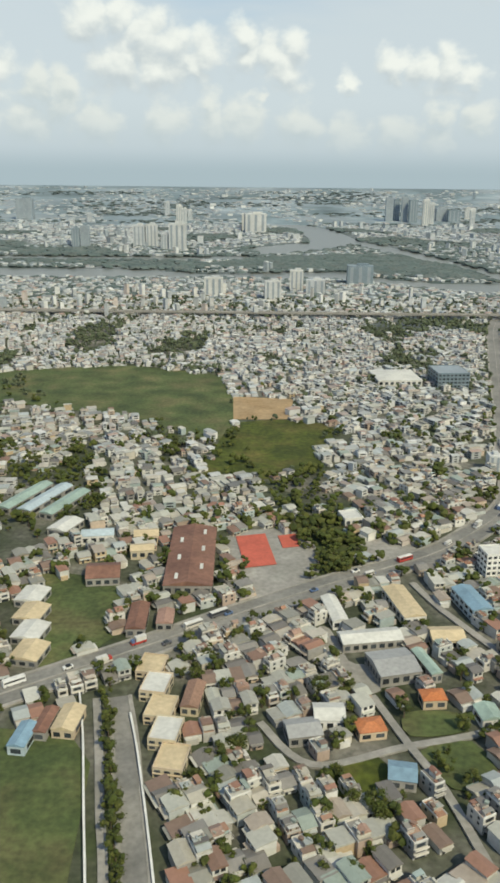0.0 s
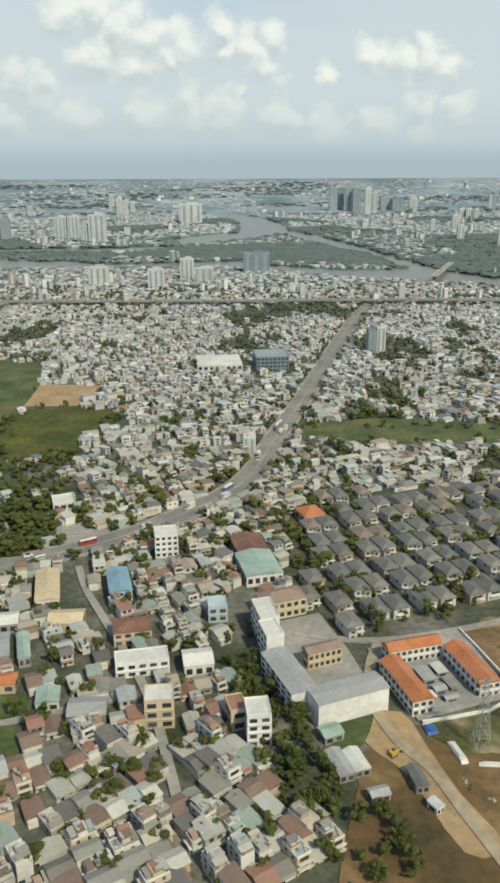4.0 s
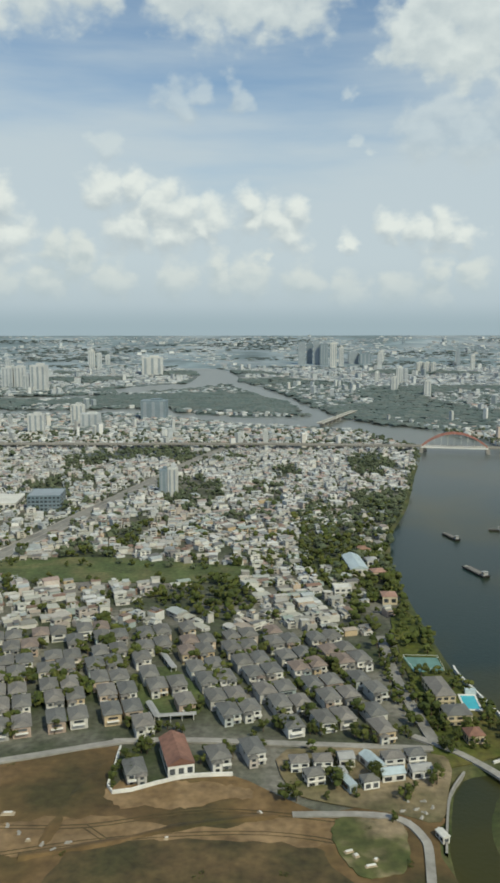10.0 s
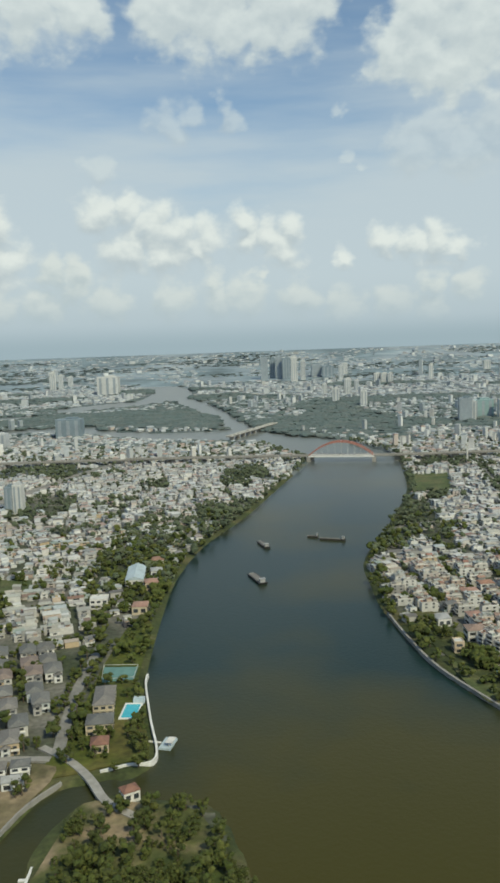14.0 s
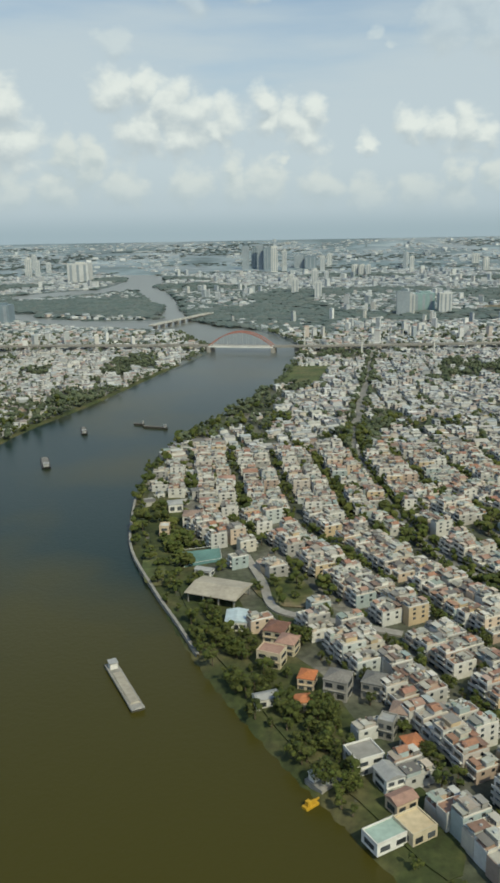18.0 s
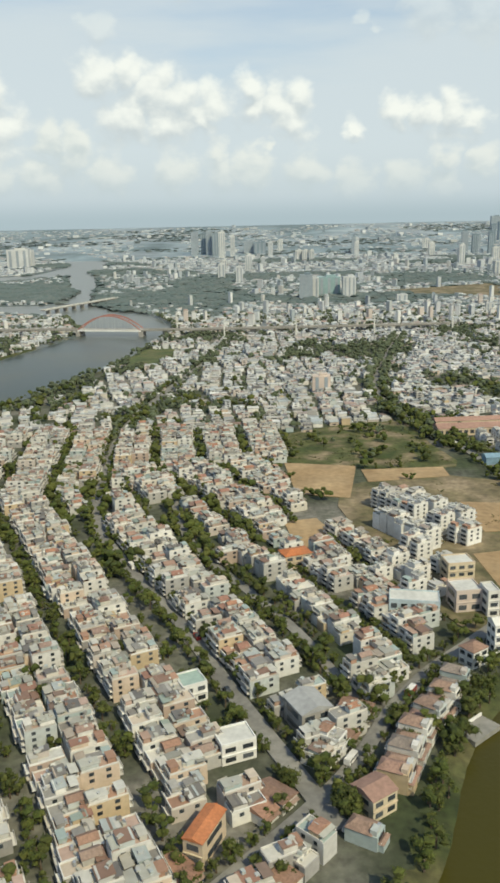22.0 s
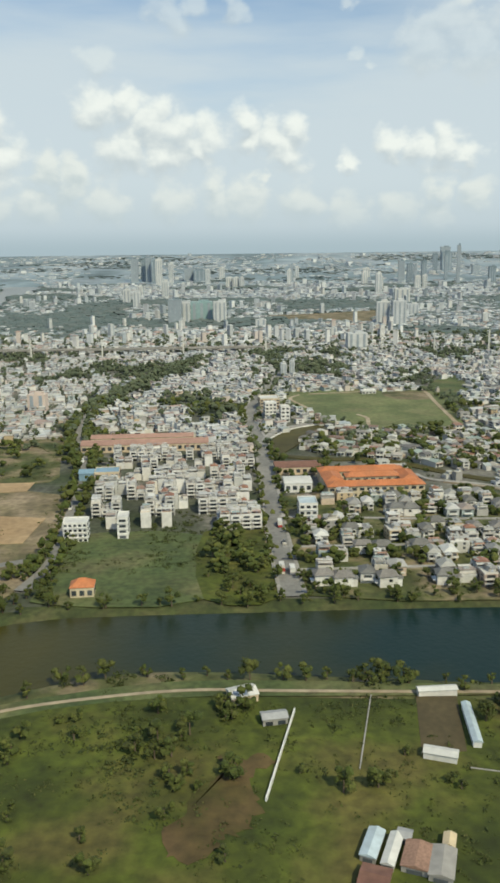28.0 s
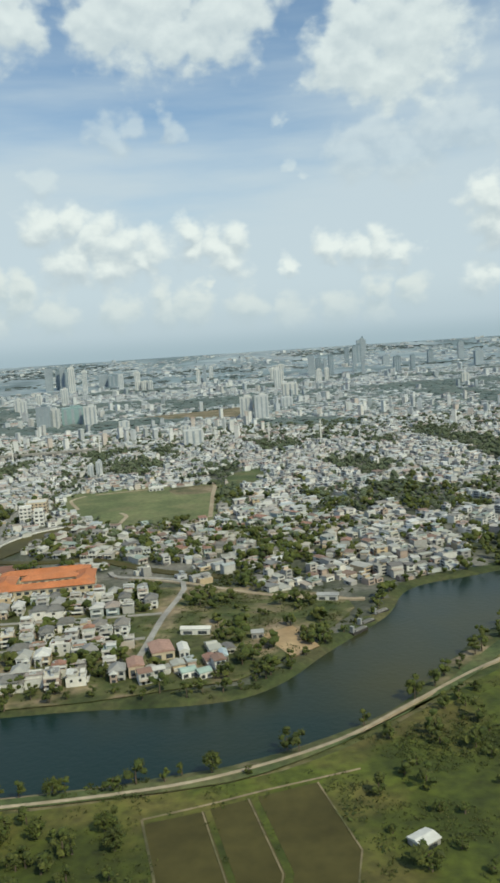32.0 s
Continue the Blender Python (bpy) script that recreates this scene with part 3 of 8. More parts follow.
SITE = [(196, 120), (193, 205), (200, 222), (209, 234), (219, 232), (254, 245), (247, 290), (290, 301), (332, 315), (333, 302), (336, 281), (360, 291), (379, 293), (397, 279), (412, 270), (436, 276), (452, 266), (446, 246), (444, 120)]
VILLAS = [(180, 292), (208, 287), (234, 290), (333, 322), (337, 284), (360, 294), (380, 296), (398, 281), (414, 273), (438, 290), (450, 315), (450, 424), (400, 440), (300, 444), (205, 440), (186, 400), (184, 330)]
PATCHES = [
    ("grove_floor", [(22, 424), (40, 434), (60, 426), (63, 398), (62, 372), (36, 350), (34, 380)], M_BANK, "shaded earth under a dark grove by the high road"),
    ("yard", [(64, 398), (80, 404), (93, 390), (66, 371)], M_CONCRETE, "pale open parking yard beside the high road"),
    ("yard", [(33, 310), (39, 310), (44, 286), (52, 282), (54, 266), (42, 266), (34, 288)], M_CONCRETE, "pale concrete yard between workshops"),
    ("field", [(-260, 660), (-208, 675), (-156, 658), (-82, 627), (-43, 590), (-13, 577), (-7, 637), (-17, 772), (-116, 818), (-194, 803), (-290, 760)], M_GRASS, "wide green field of rough grass between houses"),
    ("sand_lot", [(-8, 699), (45, 692), (39, 630), (-7, 629)], M_SAND, "bare orange sandy lot beside a green field"),
    ("field", [(0, 621), (67, 615), (49, 511), (-22, 494), (-20, 551)], M_MEADOW, "overgrown green plot with scrub"),
    ("field", [(-98, 360), (-59, 349), (-54, 304), (-82, 279), (-92, 318)], M_GRASS, "grassy plot beside the high road"),
    ("field", [(-150, 222), (-60, 240), (-48, 177), (-40, 120), (-150, 120)], M_GRASS, "green field beside the walled canal path"),
    ("yard", [(-9, 404), (33, 412), (38, 360), (3, 336)], M_CONCRETE, "pale concrete yard beside the high road"),
    ("field", [(205, 578), (280, 584), (340, 570), (390, 560), (388, 536), (340, 524), (230, 530), (205, 540)], M_GRASS, "long green strip of grass behind the villas"),
    ("garden", [(331, 377), (336, 348), (342, 340), (363, 342), (362, 365), (345, 392)], M_GRASS, "green garden among grey-roofed villas"),
    ("park", [(864, 545), (900, 572), (950, 588), (962, 520), (966, 474), (912, 474), (866, 490)], M_LOT, "overgrown dark green lot with scrub"),
    ("lot", [(895, 440), (985, 445), (990, 320), (962, 290), (930, 270), (905, 330)], M_DRY, "patchy green and brown vacant land"),
    ("field", [(723, 950), (772, 954), (743, 832), (702, 838)], M_GRASS, "green plot on the river bank"),
    ("lawn", [(634, 394), (652, 386), (655, 352), (639, 350)], M_GRASS, "green lawn on the river bank"),
    ("sand_lot", [(866, 487), (908, 478), (898, 421), (870, 430)], M_SAND, "bare levelled sandy building lot"),
    ("river_green", [(624, 470), (634, 402), (652, 350), (664, 312), (672, 290), (686, 262), (702, 228), (718, 206), (736, 178), (742, 196), (722, 240), (712, 272), (690, 300), (682, 330), (664, 372), (650, 420), (642, 470)], M_BANK, "green overgrown river bank under trees"),
    ("river_green", [(456, 302), (464, 299), (486, 308), (496, 314), (490, 344), (482, 385), (480, 462), (468, 470), (462, 400), (461, 340)], M_MEADOW, "green grounds round the riverside clubhouse"),
    ("river_green", [(473, 264), (481, 282), (500, 279), (518, 273), (532, 234), (552, 160), (470, 160)], M_LOT, "brown and green ground on the river point"),
    ("lot", [(400, 284), (414, 275), (436, 269), (450, 264), (458, 285), (462, 300), (455, 309), (400, 312)], M_DRY, "rough ground with dry earth and weeds by the creek"),
    ("lot", [(686, 352), (708, 352), (713, 326), (694, 328)], M_LOT, "rough green ground beside the sports canopy"),
    ("yard", [(197, 236), (213, 239), (218, 221), (223, 200), (230, 180), (218, 178), (209, 208), (199, 222)], M_SAND, "sandy building yard between sheds and the site"),
    ("field", [(186, 232), (203, 240), (198, 224), (190, 219)], M_GRASS, "grass plot below the school"),
    ("orchard", [(1226, 437), (1259, 413), (1297, 392), (1290, 367), (1251, 367), (1217, 391)], M_MEADOW, "dark green orchard of low bushes"),
    ("field", [(1258, 810), (1297, 861), (1293, 805), (1277, 742), (1254, 745)], M_GRASS, "green field behind the large park"),
    ("sand_lot", [(910, 470), (958, 473), (958, 455), (911, 447)], M_SAND, "bare sandy strip beside the canal road"),
    ("sand_lot", [(862, 388), (878, 392), (890, 356), (868, 344)], M_SAND, "bare sandy lot among houses"),
    ("sand_lot", [(953, 412), (980, 408), (978, 372), (954, 370)], M_SAND, "bare brown lot with dry grass"),
    ("sand_lot", [(942, 345), (966, 350), (954, 315), (944, 312)], M_SAND, "bare brown lot beside a winding lane"),
    ("field", [(992, 378), (1060, 380), (1064, 309), (1004, 306), (998, 322)], M_GRASS, "flat green field on the river bank"),
    ("field", [(1060, 384), (1090, 390), (1094, 311), (1064, 309)], M_MEADOW, "dark green scrub beside the avenue"),
    ("field", [(1100, 440), (1222, 440), (1300, 400), (1280, 352), (1252, 321), (1228, 311), (1104, 311)], M_LOT, "grassy building land with scattered houses"),
    ("park", [(1110, 770), (1250, 766), (1240, 604), (1168, 604), (1116, 690)], M_PARK, "large flat green field with a pale border path"),
    ("soil_plot", [(1205, 763), (1244, 761), (1241, 725), (1210, 728)], M_DRY, "bare brown corner of the large green field"),
    ("sand_lot", [(1256, 358), (1270, 367), (1278, 340), (1266, 330)], M_SAND, "orange sand heap yard beside the river"),
    ("farmland", [(940, 60), (958, 170), (975, 203), (1008, 229), (1060, 239), (1156, 236), (1237, 241), (1275, 256), (1306, 278), (1336, 300), (1400, 335), (1700, 420), (1900, 420), (1900, 60)], M_MEADOW, "green low-lying farmland inside the river bend"),
    ("garden", [(61, 252), (80, 252), (81, 242), (60, 239)], M_GRASS, "green garden lawn between houses"),
    ("garden", [(62, 231), (81, 236), (85, 216), (69, 213)], M_GRASS, "green garden plot beside a lane"),
    ("garden", [(27, 222), (47, 228), (48, 213), (27, 210)], M_MEADOW, "overgrown green plot beside a lane"),
    ("embankment", [(951, 120), (960, 190), (971, 210), (986, 225), (1008, 236), (1056, 248), (1110, 247), (1165, 244), (1220, 246), (1256, 253), (1297, 274), (1328, 308), (1364, 345), (1364, 340), (1330, 301), (1300, 277), (1258, 250), (1220, 240), (1110, 239), (1056, 239), (1008, 228), (975, 200), (958, 150)], M_GRASS, "grassy river embankment"),
]
PONDS = [[(1215, 225), (1230.5, 228), (1236, 197), (1232, 190), (1220, 190), (1218, 205)], [(1232, 229), (1243, 232), (1249, 199), (1247, 190), (1235, 190), (1237.5, 198)], [(1245, 232.5), (1262, 237), (1268, 205), (1264, 190), (1249, 190), (1251, 199)]]
TARMAC = [[(1130, 238), (1142, 238), (1138, 211), (1126, 210)]]


CANAL_POLY = [(1098, 527), (1112, 552), (1127, 592), (1138, 620), (1122, 614), (1109, 601), (1098, 580), (1096, 556)]
CANAL_LINE = [(1098, 530), (1130, 519), (1165, 515), (1190, 492), (1210, 474), (1246, 452)]


def free_of_plan(P, r=2.0):
    """Where houses may stand: off the water, the roads and the open land."""
    ok = np.ones(len(P), bool)
    for w in WATERS:
        ok &= ~inside(P, w) & (gap(P, w, True) > r + 3)
    for line, width, *_ in ROADS:
        ok &= gap(P, line) > width / 2 + r
    for _, poly, *_ in PATCHES:
        ok &= ~inside(P, poly)
    ok &= ~inside(P, CANAL_POLY) & (gap(P, CANAL_LINE) > r + 4)
    ok &= ~inside(P, SITE) & (gap(P, VIADUCT) > 9)
    return ok


# ---- ground and water ----


def axis(*spans):
    return np.concatenate([np.arange(a, b, s) for a, b, s in spans])


gx = axis((-6000, -2000, 400), (-2000, -300, 50), (-300, -120, 15), (-120, 1440, 4.5), (1440, 1900, 15), (1900, 3600, 50), (3600, 8001, 400))
gy = axis((-5000, -200, 400), (-200, 80, 40), (80, 480, 4.5), (480, 760, 7), (760, 1500, 14), (1500, 3300, 40), (3300, 5001, 85), (5001, 6601, 400))
X, Y = np.meshgrid(gx, gy)
P = np.stack([X.ravel(), Y.ravel()], 1)
depth = np.full(len(P), 1e9)
for w in WATERS:
    lo, hi = w.min(0) - 20, w.max(0) + 20
    k = np.where(((P > lo) & (P < hi)).all(1))[0]
    g = gap(P[k], w, True) * np.where(inside(P[k], w), -1, 1)
    depth[k] = np.minimum(depth[k], g)
bank = np.clip((depth + 5.0) / 8.0, 0, 1)
Z = -3.0 + 3.0 * bank * bank * (3 - 2 * bank)
far_rise = lambda y: 108.0 * np.clip((np.asarray(y, float) - 3300) / 1600, 0, 1.05) ** 1.25  # the plain lifts gently towards its rim
Z += far_rise(P[:, 1])
Z += np.where(depth > 8, 0.15 * np.sin(P[:, 0] * 0.021) * np.sin(P[:, 1] * 0.017), 0)
nx, ny = len(gx), len(gy)
i = (np.arange(ny - 1)[:, None] * nx + np.arange(nx - 1)).ravel()


def ground_kind(p, d_):
    """Town, distant town in hazed colours, hazed plain at the rim, or green river bank."""
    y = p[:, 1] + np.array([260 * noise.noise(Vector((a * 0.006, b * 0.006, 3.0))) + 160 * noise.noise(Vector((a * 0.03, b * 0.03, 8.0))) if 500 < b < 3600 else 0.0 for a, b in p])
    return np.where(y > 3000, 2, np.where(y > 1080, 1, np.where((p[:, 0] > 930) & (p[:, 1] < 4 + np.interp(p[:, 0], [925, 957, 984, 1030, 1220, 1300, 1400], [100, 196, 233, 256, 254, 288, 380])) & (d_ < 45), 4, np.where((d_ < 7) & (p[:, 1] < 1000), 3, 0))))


ground = tagged(new("ground", mesh_of("ground", np.column_stack([P, Z]), np.stack([i, i + 1, i + nx + 1, i + nx], 1).ravel(), 4, [M_TOWN, M_HAZED_GROUND, M_HAZED_PLAIN, M_BANK, M_LOT], ground_kind(P[i], depth[i]))),
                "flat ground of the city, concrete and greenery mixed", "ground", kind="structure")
for p in ground.data.polygons:
    p.use_smooth = True
wx, wy = axis((-6000, 8001, 350)), axis((-5000, 6601, 290))
X, Y = np.meshgrid(wx, wy)
i = (np.arange(len(wy) - 1)[:, None] * len(wx) + np.arange(len(wx) - 1)).ravel()
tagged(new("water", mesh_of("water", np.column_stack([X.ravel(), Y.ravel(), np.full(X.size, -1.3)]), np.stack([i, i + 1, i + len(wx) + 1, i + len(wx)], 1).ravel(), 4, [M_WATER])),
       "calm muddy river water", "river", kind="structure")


def sheet(name, poly, mat, z, label, category, kind="structure", thick=0.25):
    """A flat piece of land with a rim."""
    bm = bmesh.new()
    vs = [bm.verts.new((x, y, z)) for x, y in poly]
    f = bm.faces.new(vs)
    if f.normal.z < 0:
        f.normal_flip()
    r = bmesh.ops.extrude_face_region(bm, geom=[f])
    for v in r["geom"]:
        if isinstance(v, bmesh.types.BMVert):
            v.co.z += thick
    bmesh.ops.recalc_face_normals(bm, faces=bm.faces)
    me = bpy.data.meshes.new(name)
    bm.to_mesh(me)
    bm.free()
    me.materials.append(mat)
    return tagged(new(name, me), label, category, kind=kind)


def ribbon(name, line, width, mat, z, label, category="road", thick=0.3, parent=None, off=0.0):
    """A strip of even width along a line, shifted sideways by off."""
    line = np.asarray(line)
    t = np.gradient(line, axis=0)
    t /= np.linalg.norm(t, axis=1)[:, None]
    nrm = np.stack([-t[:, 1], t[:, 0]], 1)
    a, b = line + nrm * (off + width / 2), line + nrm * (off - width / 2)
    k = len(line)
    zs = np.broadcast_to(np.asarray(z, float), (k,))
    co = np.vstack([np.column_stack([a, zs]), np.column_stack([b, zs]), np.column_stack([a, zs - thick]), np.column_stack([b, zs - thick])])
    i = np.arange(k - 1)
    top = np.stack([k + i, k + i + 1, i + 1, i], 1)
    left = np.stack([i, i + 1, 2 * k + i + 1, 2 * k + i], 1)
    right = np.stack([k + i + 1, k + i, 3 * k + i, 3 * k + i + 1], 1)
    under = np.stack([2 * k + i, 2 * k + i + 1, 3 * k + i + 1, 3 * k + i], 1)
    ob = new(name, mesh_of(name, co, np.vstack([top, left, right, under]).ravel(), 4, [mat]))
    if parent:
        ob.parent = parent
        return tagged(ob, label)
    return tagged(ob, label, category, kind="structure")


def ragged(poly, size=3.2):
    """An outline with an uneven, torn edge."""
    q = smooth(poly, 14, True)
    return [(x + size * noise.noise(Vector((x * .11, y * .11, 1.0))) + .5 * size * noise.noise(Vector((x * .45, y * .45, 5.0))), y + size * noise.noise(Vector((x * .11, y * .11, 7.0))) + .5 * size * noise.noise(Vector((x * .45, y * .45, 3.0)))) for x, y in q]


def off_banks(poly, r=2.6):
    """The outline of a field, drawn back a little from the sloping river banks."""
    q = np.array(poly, float)
    side = lambda a: gap(a, RIVER, True) * np.where(inside(a, RIVER), -1, 1)
    d = side(q)
    g = np.stack([side(q + [.5, 0]) - side(q - [.5, 0]), side(q + [0, .5]) - side(q - [0, .5])], 1)
    return q + g * np.where(d > -3, np.clip(r - d, 0, 5), 0)[:, None]


for i, (name, poly, mat, label) in enumerate(PATCHES):
    outline = {"sand_lot": lambda p: p, "field": lambda p: off_banks(smooth(p, 3, True))}.get(name, lambda p: smooth(p, 3, True))(poly)
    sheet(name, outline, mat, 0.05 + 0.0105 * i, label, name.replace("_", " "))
sheet("building_site", smooth(SITE, 3, True), M_SOIL, 0.1, "large cleared building site of brown bare soil", "building site")
for poly in PONDS:
    sheet("pond", poly, M_POND, 0.52, "muddy brown fish pond between narrow dikes", "pond", thick=0.2)
for i, (line, width, mat, name) in enumerate(ROADS):
    paved = mat is not M_DIRT_ROAD
    ribbon(name, line, width, mat, 0.72 + 0.012 * i, {True: "grey paved road with worn surface", False: "pale dusty dirt road"}[paved], thick=0.8)
    if width >= 7:
        for side in (-1, 1):
            ribbon("pavement", line, 1.6, M_CONCRETE, 0.95 + 0.008 * i + 0.004 * side, "pale concrete pavement with a kerb along the road", "pavement", thick=1.0, off=side * (width / 2 + 0.8))
ribbon("median", HIGH_ROAD, 0.9, M_CONCRETE, 0.98, "low concrete median of the high road", "median", thick=0.4)

# ---- houses ----
FLOOR = 1.95


def tube_house(r, w, d, floors):
    """Narrow town house with a flat roof: name of part -> list of (blocks, kind of surface)."""
    h = floors * FLOOR
    p = [("wall", [solid(0, 0, 0, w, d, h)], "wall"), ("roof_deck", [solid(0, 0, h, w - 0.5, d - 0.5, 0.10)], "deck"),
         ("parapet", [solid(0, -d / 2 + 0.12, h, w, 0.24, 0.7), solid(-w / 2 + 0.1, 0, h, 0.2, d - 0.5, 0.5), solid(w / 2 - 0.1, 0, h, 0.2, d - 0.5, 0.5)], "trim")]
    hd = d * r.uniform(0.28, 0.5)
    y = r.uniform(-0.10, 0.24) * d
    hw = (w - 0.5) * r.choice([1.0, 1.0, 0.7, 0.55])
    hx = (w - 0.5 - hw) / 2 * r.choice([-1, 1])
    hh = r.uniform(1.3, 1.9)
    p.append(("stair_hut", [solid(hx, y, h + 0.1, hw, hd, hh)], "wall"))
    if r.random() < 0.8:
        p.append(("hut_roof", [solid(hx, y, h + 0.1 + hh, hw + 0.3, hd + 0.6, 0.14, slant=r.uniform(0.1, 0.4))], "roof"))
    else:
        p.append(("hut_roof", [solid(hx, y, h + 0.1 + hh, hw + 0.4, hd + 0.5, 0.12), solid(hx, y, h + 0.22 + hh, hw + 0.4, hd + 0.5, 0.9, 0.1, hd + 0.4)], "tile"))
    if r.random() < 0.85:
        p.append(("awning", [solid(0, d / 2 - d * 0.14, h + r.uniform(1.0, 1.7), w - 0.3, d * 0.26, 0.1, slant=-0.2)], "roof"))
    if r.random() < 0.6:
        p.append(("water_tank", [solid(hx * 0.5, y - hd * 0.7 - 0.6, h + 0.5, 1.2, 0.9, 0.9, 1.0, 0.5)], "tank"))
    if r.random() < 0.6:
        p.append(("pergola", [solid(s * w * .3, -d / 2 + d * .16, h + .1, .14, d * .2, 1.5) for s in (-1, 1)] + [solid(0, -d / 2 + d * .16, h + 1.6, w * .75, d * .24, .1)], "deck"))
    bits = []
    for _ in range(int(r.integers(3, 7))):
        bx, by = r.uniform(-.38, .38) * w, r.uniform(-.42, .42) * d
        on_hut = abs(by - y) < hd / 2 + .3
        bits.append(solid(bx, by, h + (hh + .25 if on_hut else .08), r.uniform(.4, 1.3), r.uniform(.4, 1.6), r.uniform(.3, .9), ang=float(r.choice([0.0, 0.0, .5]))))
    p.append(("roof_clutter", bits, "bits"))
    for k in range(floors):
        z = k * FLOOR
        if k:
            p.append(("window", [solid(0, -d / 2 - 0.02, z + 0.4, w * 0.62, 0.12, 1.2)], "glass"))
            p.append(("balcony", [solid(0, -d / 2 - 0.5, z - 0.1, w - 0.2, 1.0, 0.16), solid(0, -d / 2 - 0.95, z + 0.06, w - 0.2, 0.08, 0.7)], "trim"))
            p.append(("side_window", [solid(s * (w / 2 + .02), d * q, z + .5, .1, d * .13, 1.0) for s in (-1, 1) for q in (-.22, .22)], "glass"))
        else:
            p.append(("door", [solid(0, -d / 2 - 0.02, 0.1, w * 0.7, 0.1, 1.7)], "glass"))
    return p


def low_house(r, w, d):
    """One or two storeys under a pitched sheet roof."""
    h = float(r.choice([2.6, 2.9, 3.1, 3.3, 4.9]))
    p = [("wall", [solid(0, 0, 0, w, d, h)], "wall")]
    kind = r.integers(3)
    if kind == 0:
        p.append(("roof", [solid(0, 0, h, w + 0.6, d + 0.6, 0.16), solid(0, 0, h + 0.16, w + 0.6, d + 0.6, w * 0.17, 0.1, d + 0.6)], "roof"))
    elif kind == 1:
        p.append(("roof", [solid(0, 0, h, w + 0.5, d + 0.6, 0.35, slant=0.3)], "roof"))
    else:
        p.append(("roof", [solid(0, 0, h, w + 0.6, d + 0.6, 0.14), solid(0, 0, h + 0.14, w + 0.6, d + 0.6, d * 0.15, w + 0.6, 0.1)], "roof"))
    p.append(("lean_to", [solid(w * 0.1, d / 2 + .6, 0, w * 0.75, 1.4, 2.3)], "wall"))
    p.append(("porch_roof", [solid(0, -d / 2 - 0.55, 2.35, w * 0.9, 1.3, 0.1, slant=0.15)], "roof"))
    p.append(("door", [solid(-w * 0.2, -d / 2 - 0.02, 0.05, 1.1, 0.1, 2.1)], "glass"))
    p.append(("window", [solid(w * 0.22, -d / 2 - 0.02, 0.9, 1.3, 0.1, 1.1)], "glass"))
    if h > 4:
        p.append(("window", [solid(w * 0.2, -d / 2 - 0.02, 3.4, 1.4, 0.1, 1.2)], "glass"))
        p.append(("window", [solid(-w * 0.2, -d / 2 - 0.02, 3.4, 1.4, 0.1, 1.2)], "glass"))
    return p


def villa(r, w, d):
    """Two storeys under hipped tile roofs, narrow to the street."""
    h = float(r.choice([4.4, 4.7, 5.0]))
    s = r.choice([-1, 1])
    p = [("wall", [solid(0, 0, 0, w, d, h)], "wall"),
         ("roof", [solid(0, 0, h, w + .9, d + .9, 0.16), solid(0, 0, h + 0.16, w + 1.0, d + 1.0, r.uniform(1.5, 2.0), 0.3, max(d - w, 0.4) + 2.4)], "slate"),
         ("wing", [solid(s * w * 0.24, -d / 2 - .8, 0, w * 0.48, 1.8, 4.0)], "wall"),
         ("wing_roof", [solid(s * w * 0.24, -d / 2 - .9, 4.0, w * 0.5 + .5, 2.6, .9, 0.2, 1.9)], "slate"),
         ("porch_roof", [solid(-s * w * 0.26, -d / 2 - 0.8, 2.3, w * 0.45, 1.7, 0.18)], "trim"),
         ("balcony", [solid(-s * w * .26, -d / 2 - 1.55, 2.48, w * .45, .12, .7)], "trim"),
         ("door", [solid(-s * w * 0.26, -d / 2 - 0.03, 0.1, 1.3, 0.12, 2.0)], "glass")]
    for x, y, z, a, b in ((s * w * .24, -d / 2 - 1.72, 0.9, 1.6, .1), (s * w * .24, -d / 2 - 1.72, 2.9, 1.5, .1), (-s * w * .26, -d / 2 - .03, 2.9, 1.6, .12),
                          (w / 2 + .03, -d * .1, 3.0, .12, 1.4), (-w / 2 - .03, -d * .1, 3.0, .12, 1.4)):
        p.append(("window", [solid(x, y, z - .2, a, b, 1.1)], "glass"))
    p.append(("back_window", [solid(0, d / 2 + .03, 2.9, w * .55, .12, 1.0)], "glass"))
    p.append(("back_terrace", [solid(0, d / 2 + .7, 2.2, w * .7, 1.5, .2)], "trim"))
    return p


M_BITS_T = material("roof_oddments", TINS + PALE, "island", rough=0.7, **wear)
SURF_T = {"wall": M_WALL_T, "roof": M_TIN_T, "glass": M_GLASS_T, "slate": M_SLATE, "deck": M_DECK_T, "tile": M_TERRA, "tank": M_TANK, "trim": M_TRIM, "bits": M_BITS_T}


def prototype(name, parts, label, category, group, surf=SURF_T):
    ob = thing(name, 0, 0, 0, 0.0, label, category, group)
    for pname, rows, kind in parts:
        pane = part(pname, rows, surf[kind], ob)
        if pname in ("side_window", "roof_clutter"):  # tiny pieces, joined
            tagged(pane, kind="stuff")
    return ob


def remove_thing(ob):
    for o in (*ob.children_recursive, ob):
        bpy.data.objects.remove(o)


def scatter_copies(protos, spots):
    """Copies of the prototypes at (x, y, angle), each one a thing of its own."""
    for j, (x, y, a) in enumerate(spots):
        copy_thing(protos[j % len(protos)], pose(x, y, 0.0, 0, 0, math.degrees(a)))
    for o in protos:
        remove_thing(o)


def rows_of(parts, surf_index):
    return [(*r[:10], surf_index[k]) for _, rows, k in parts for r in rows]


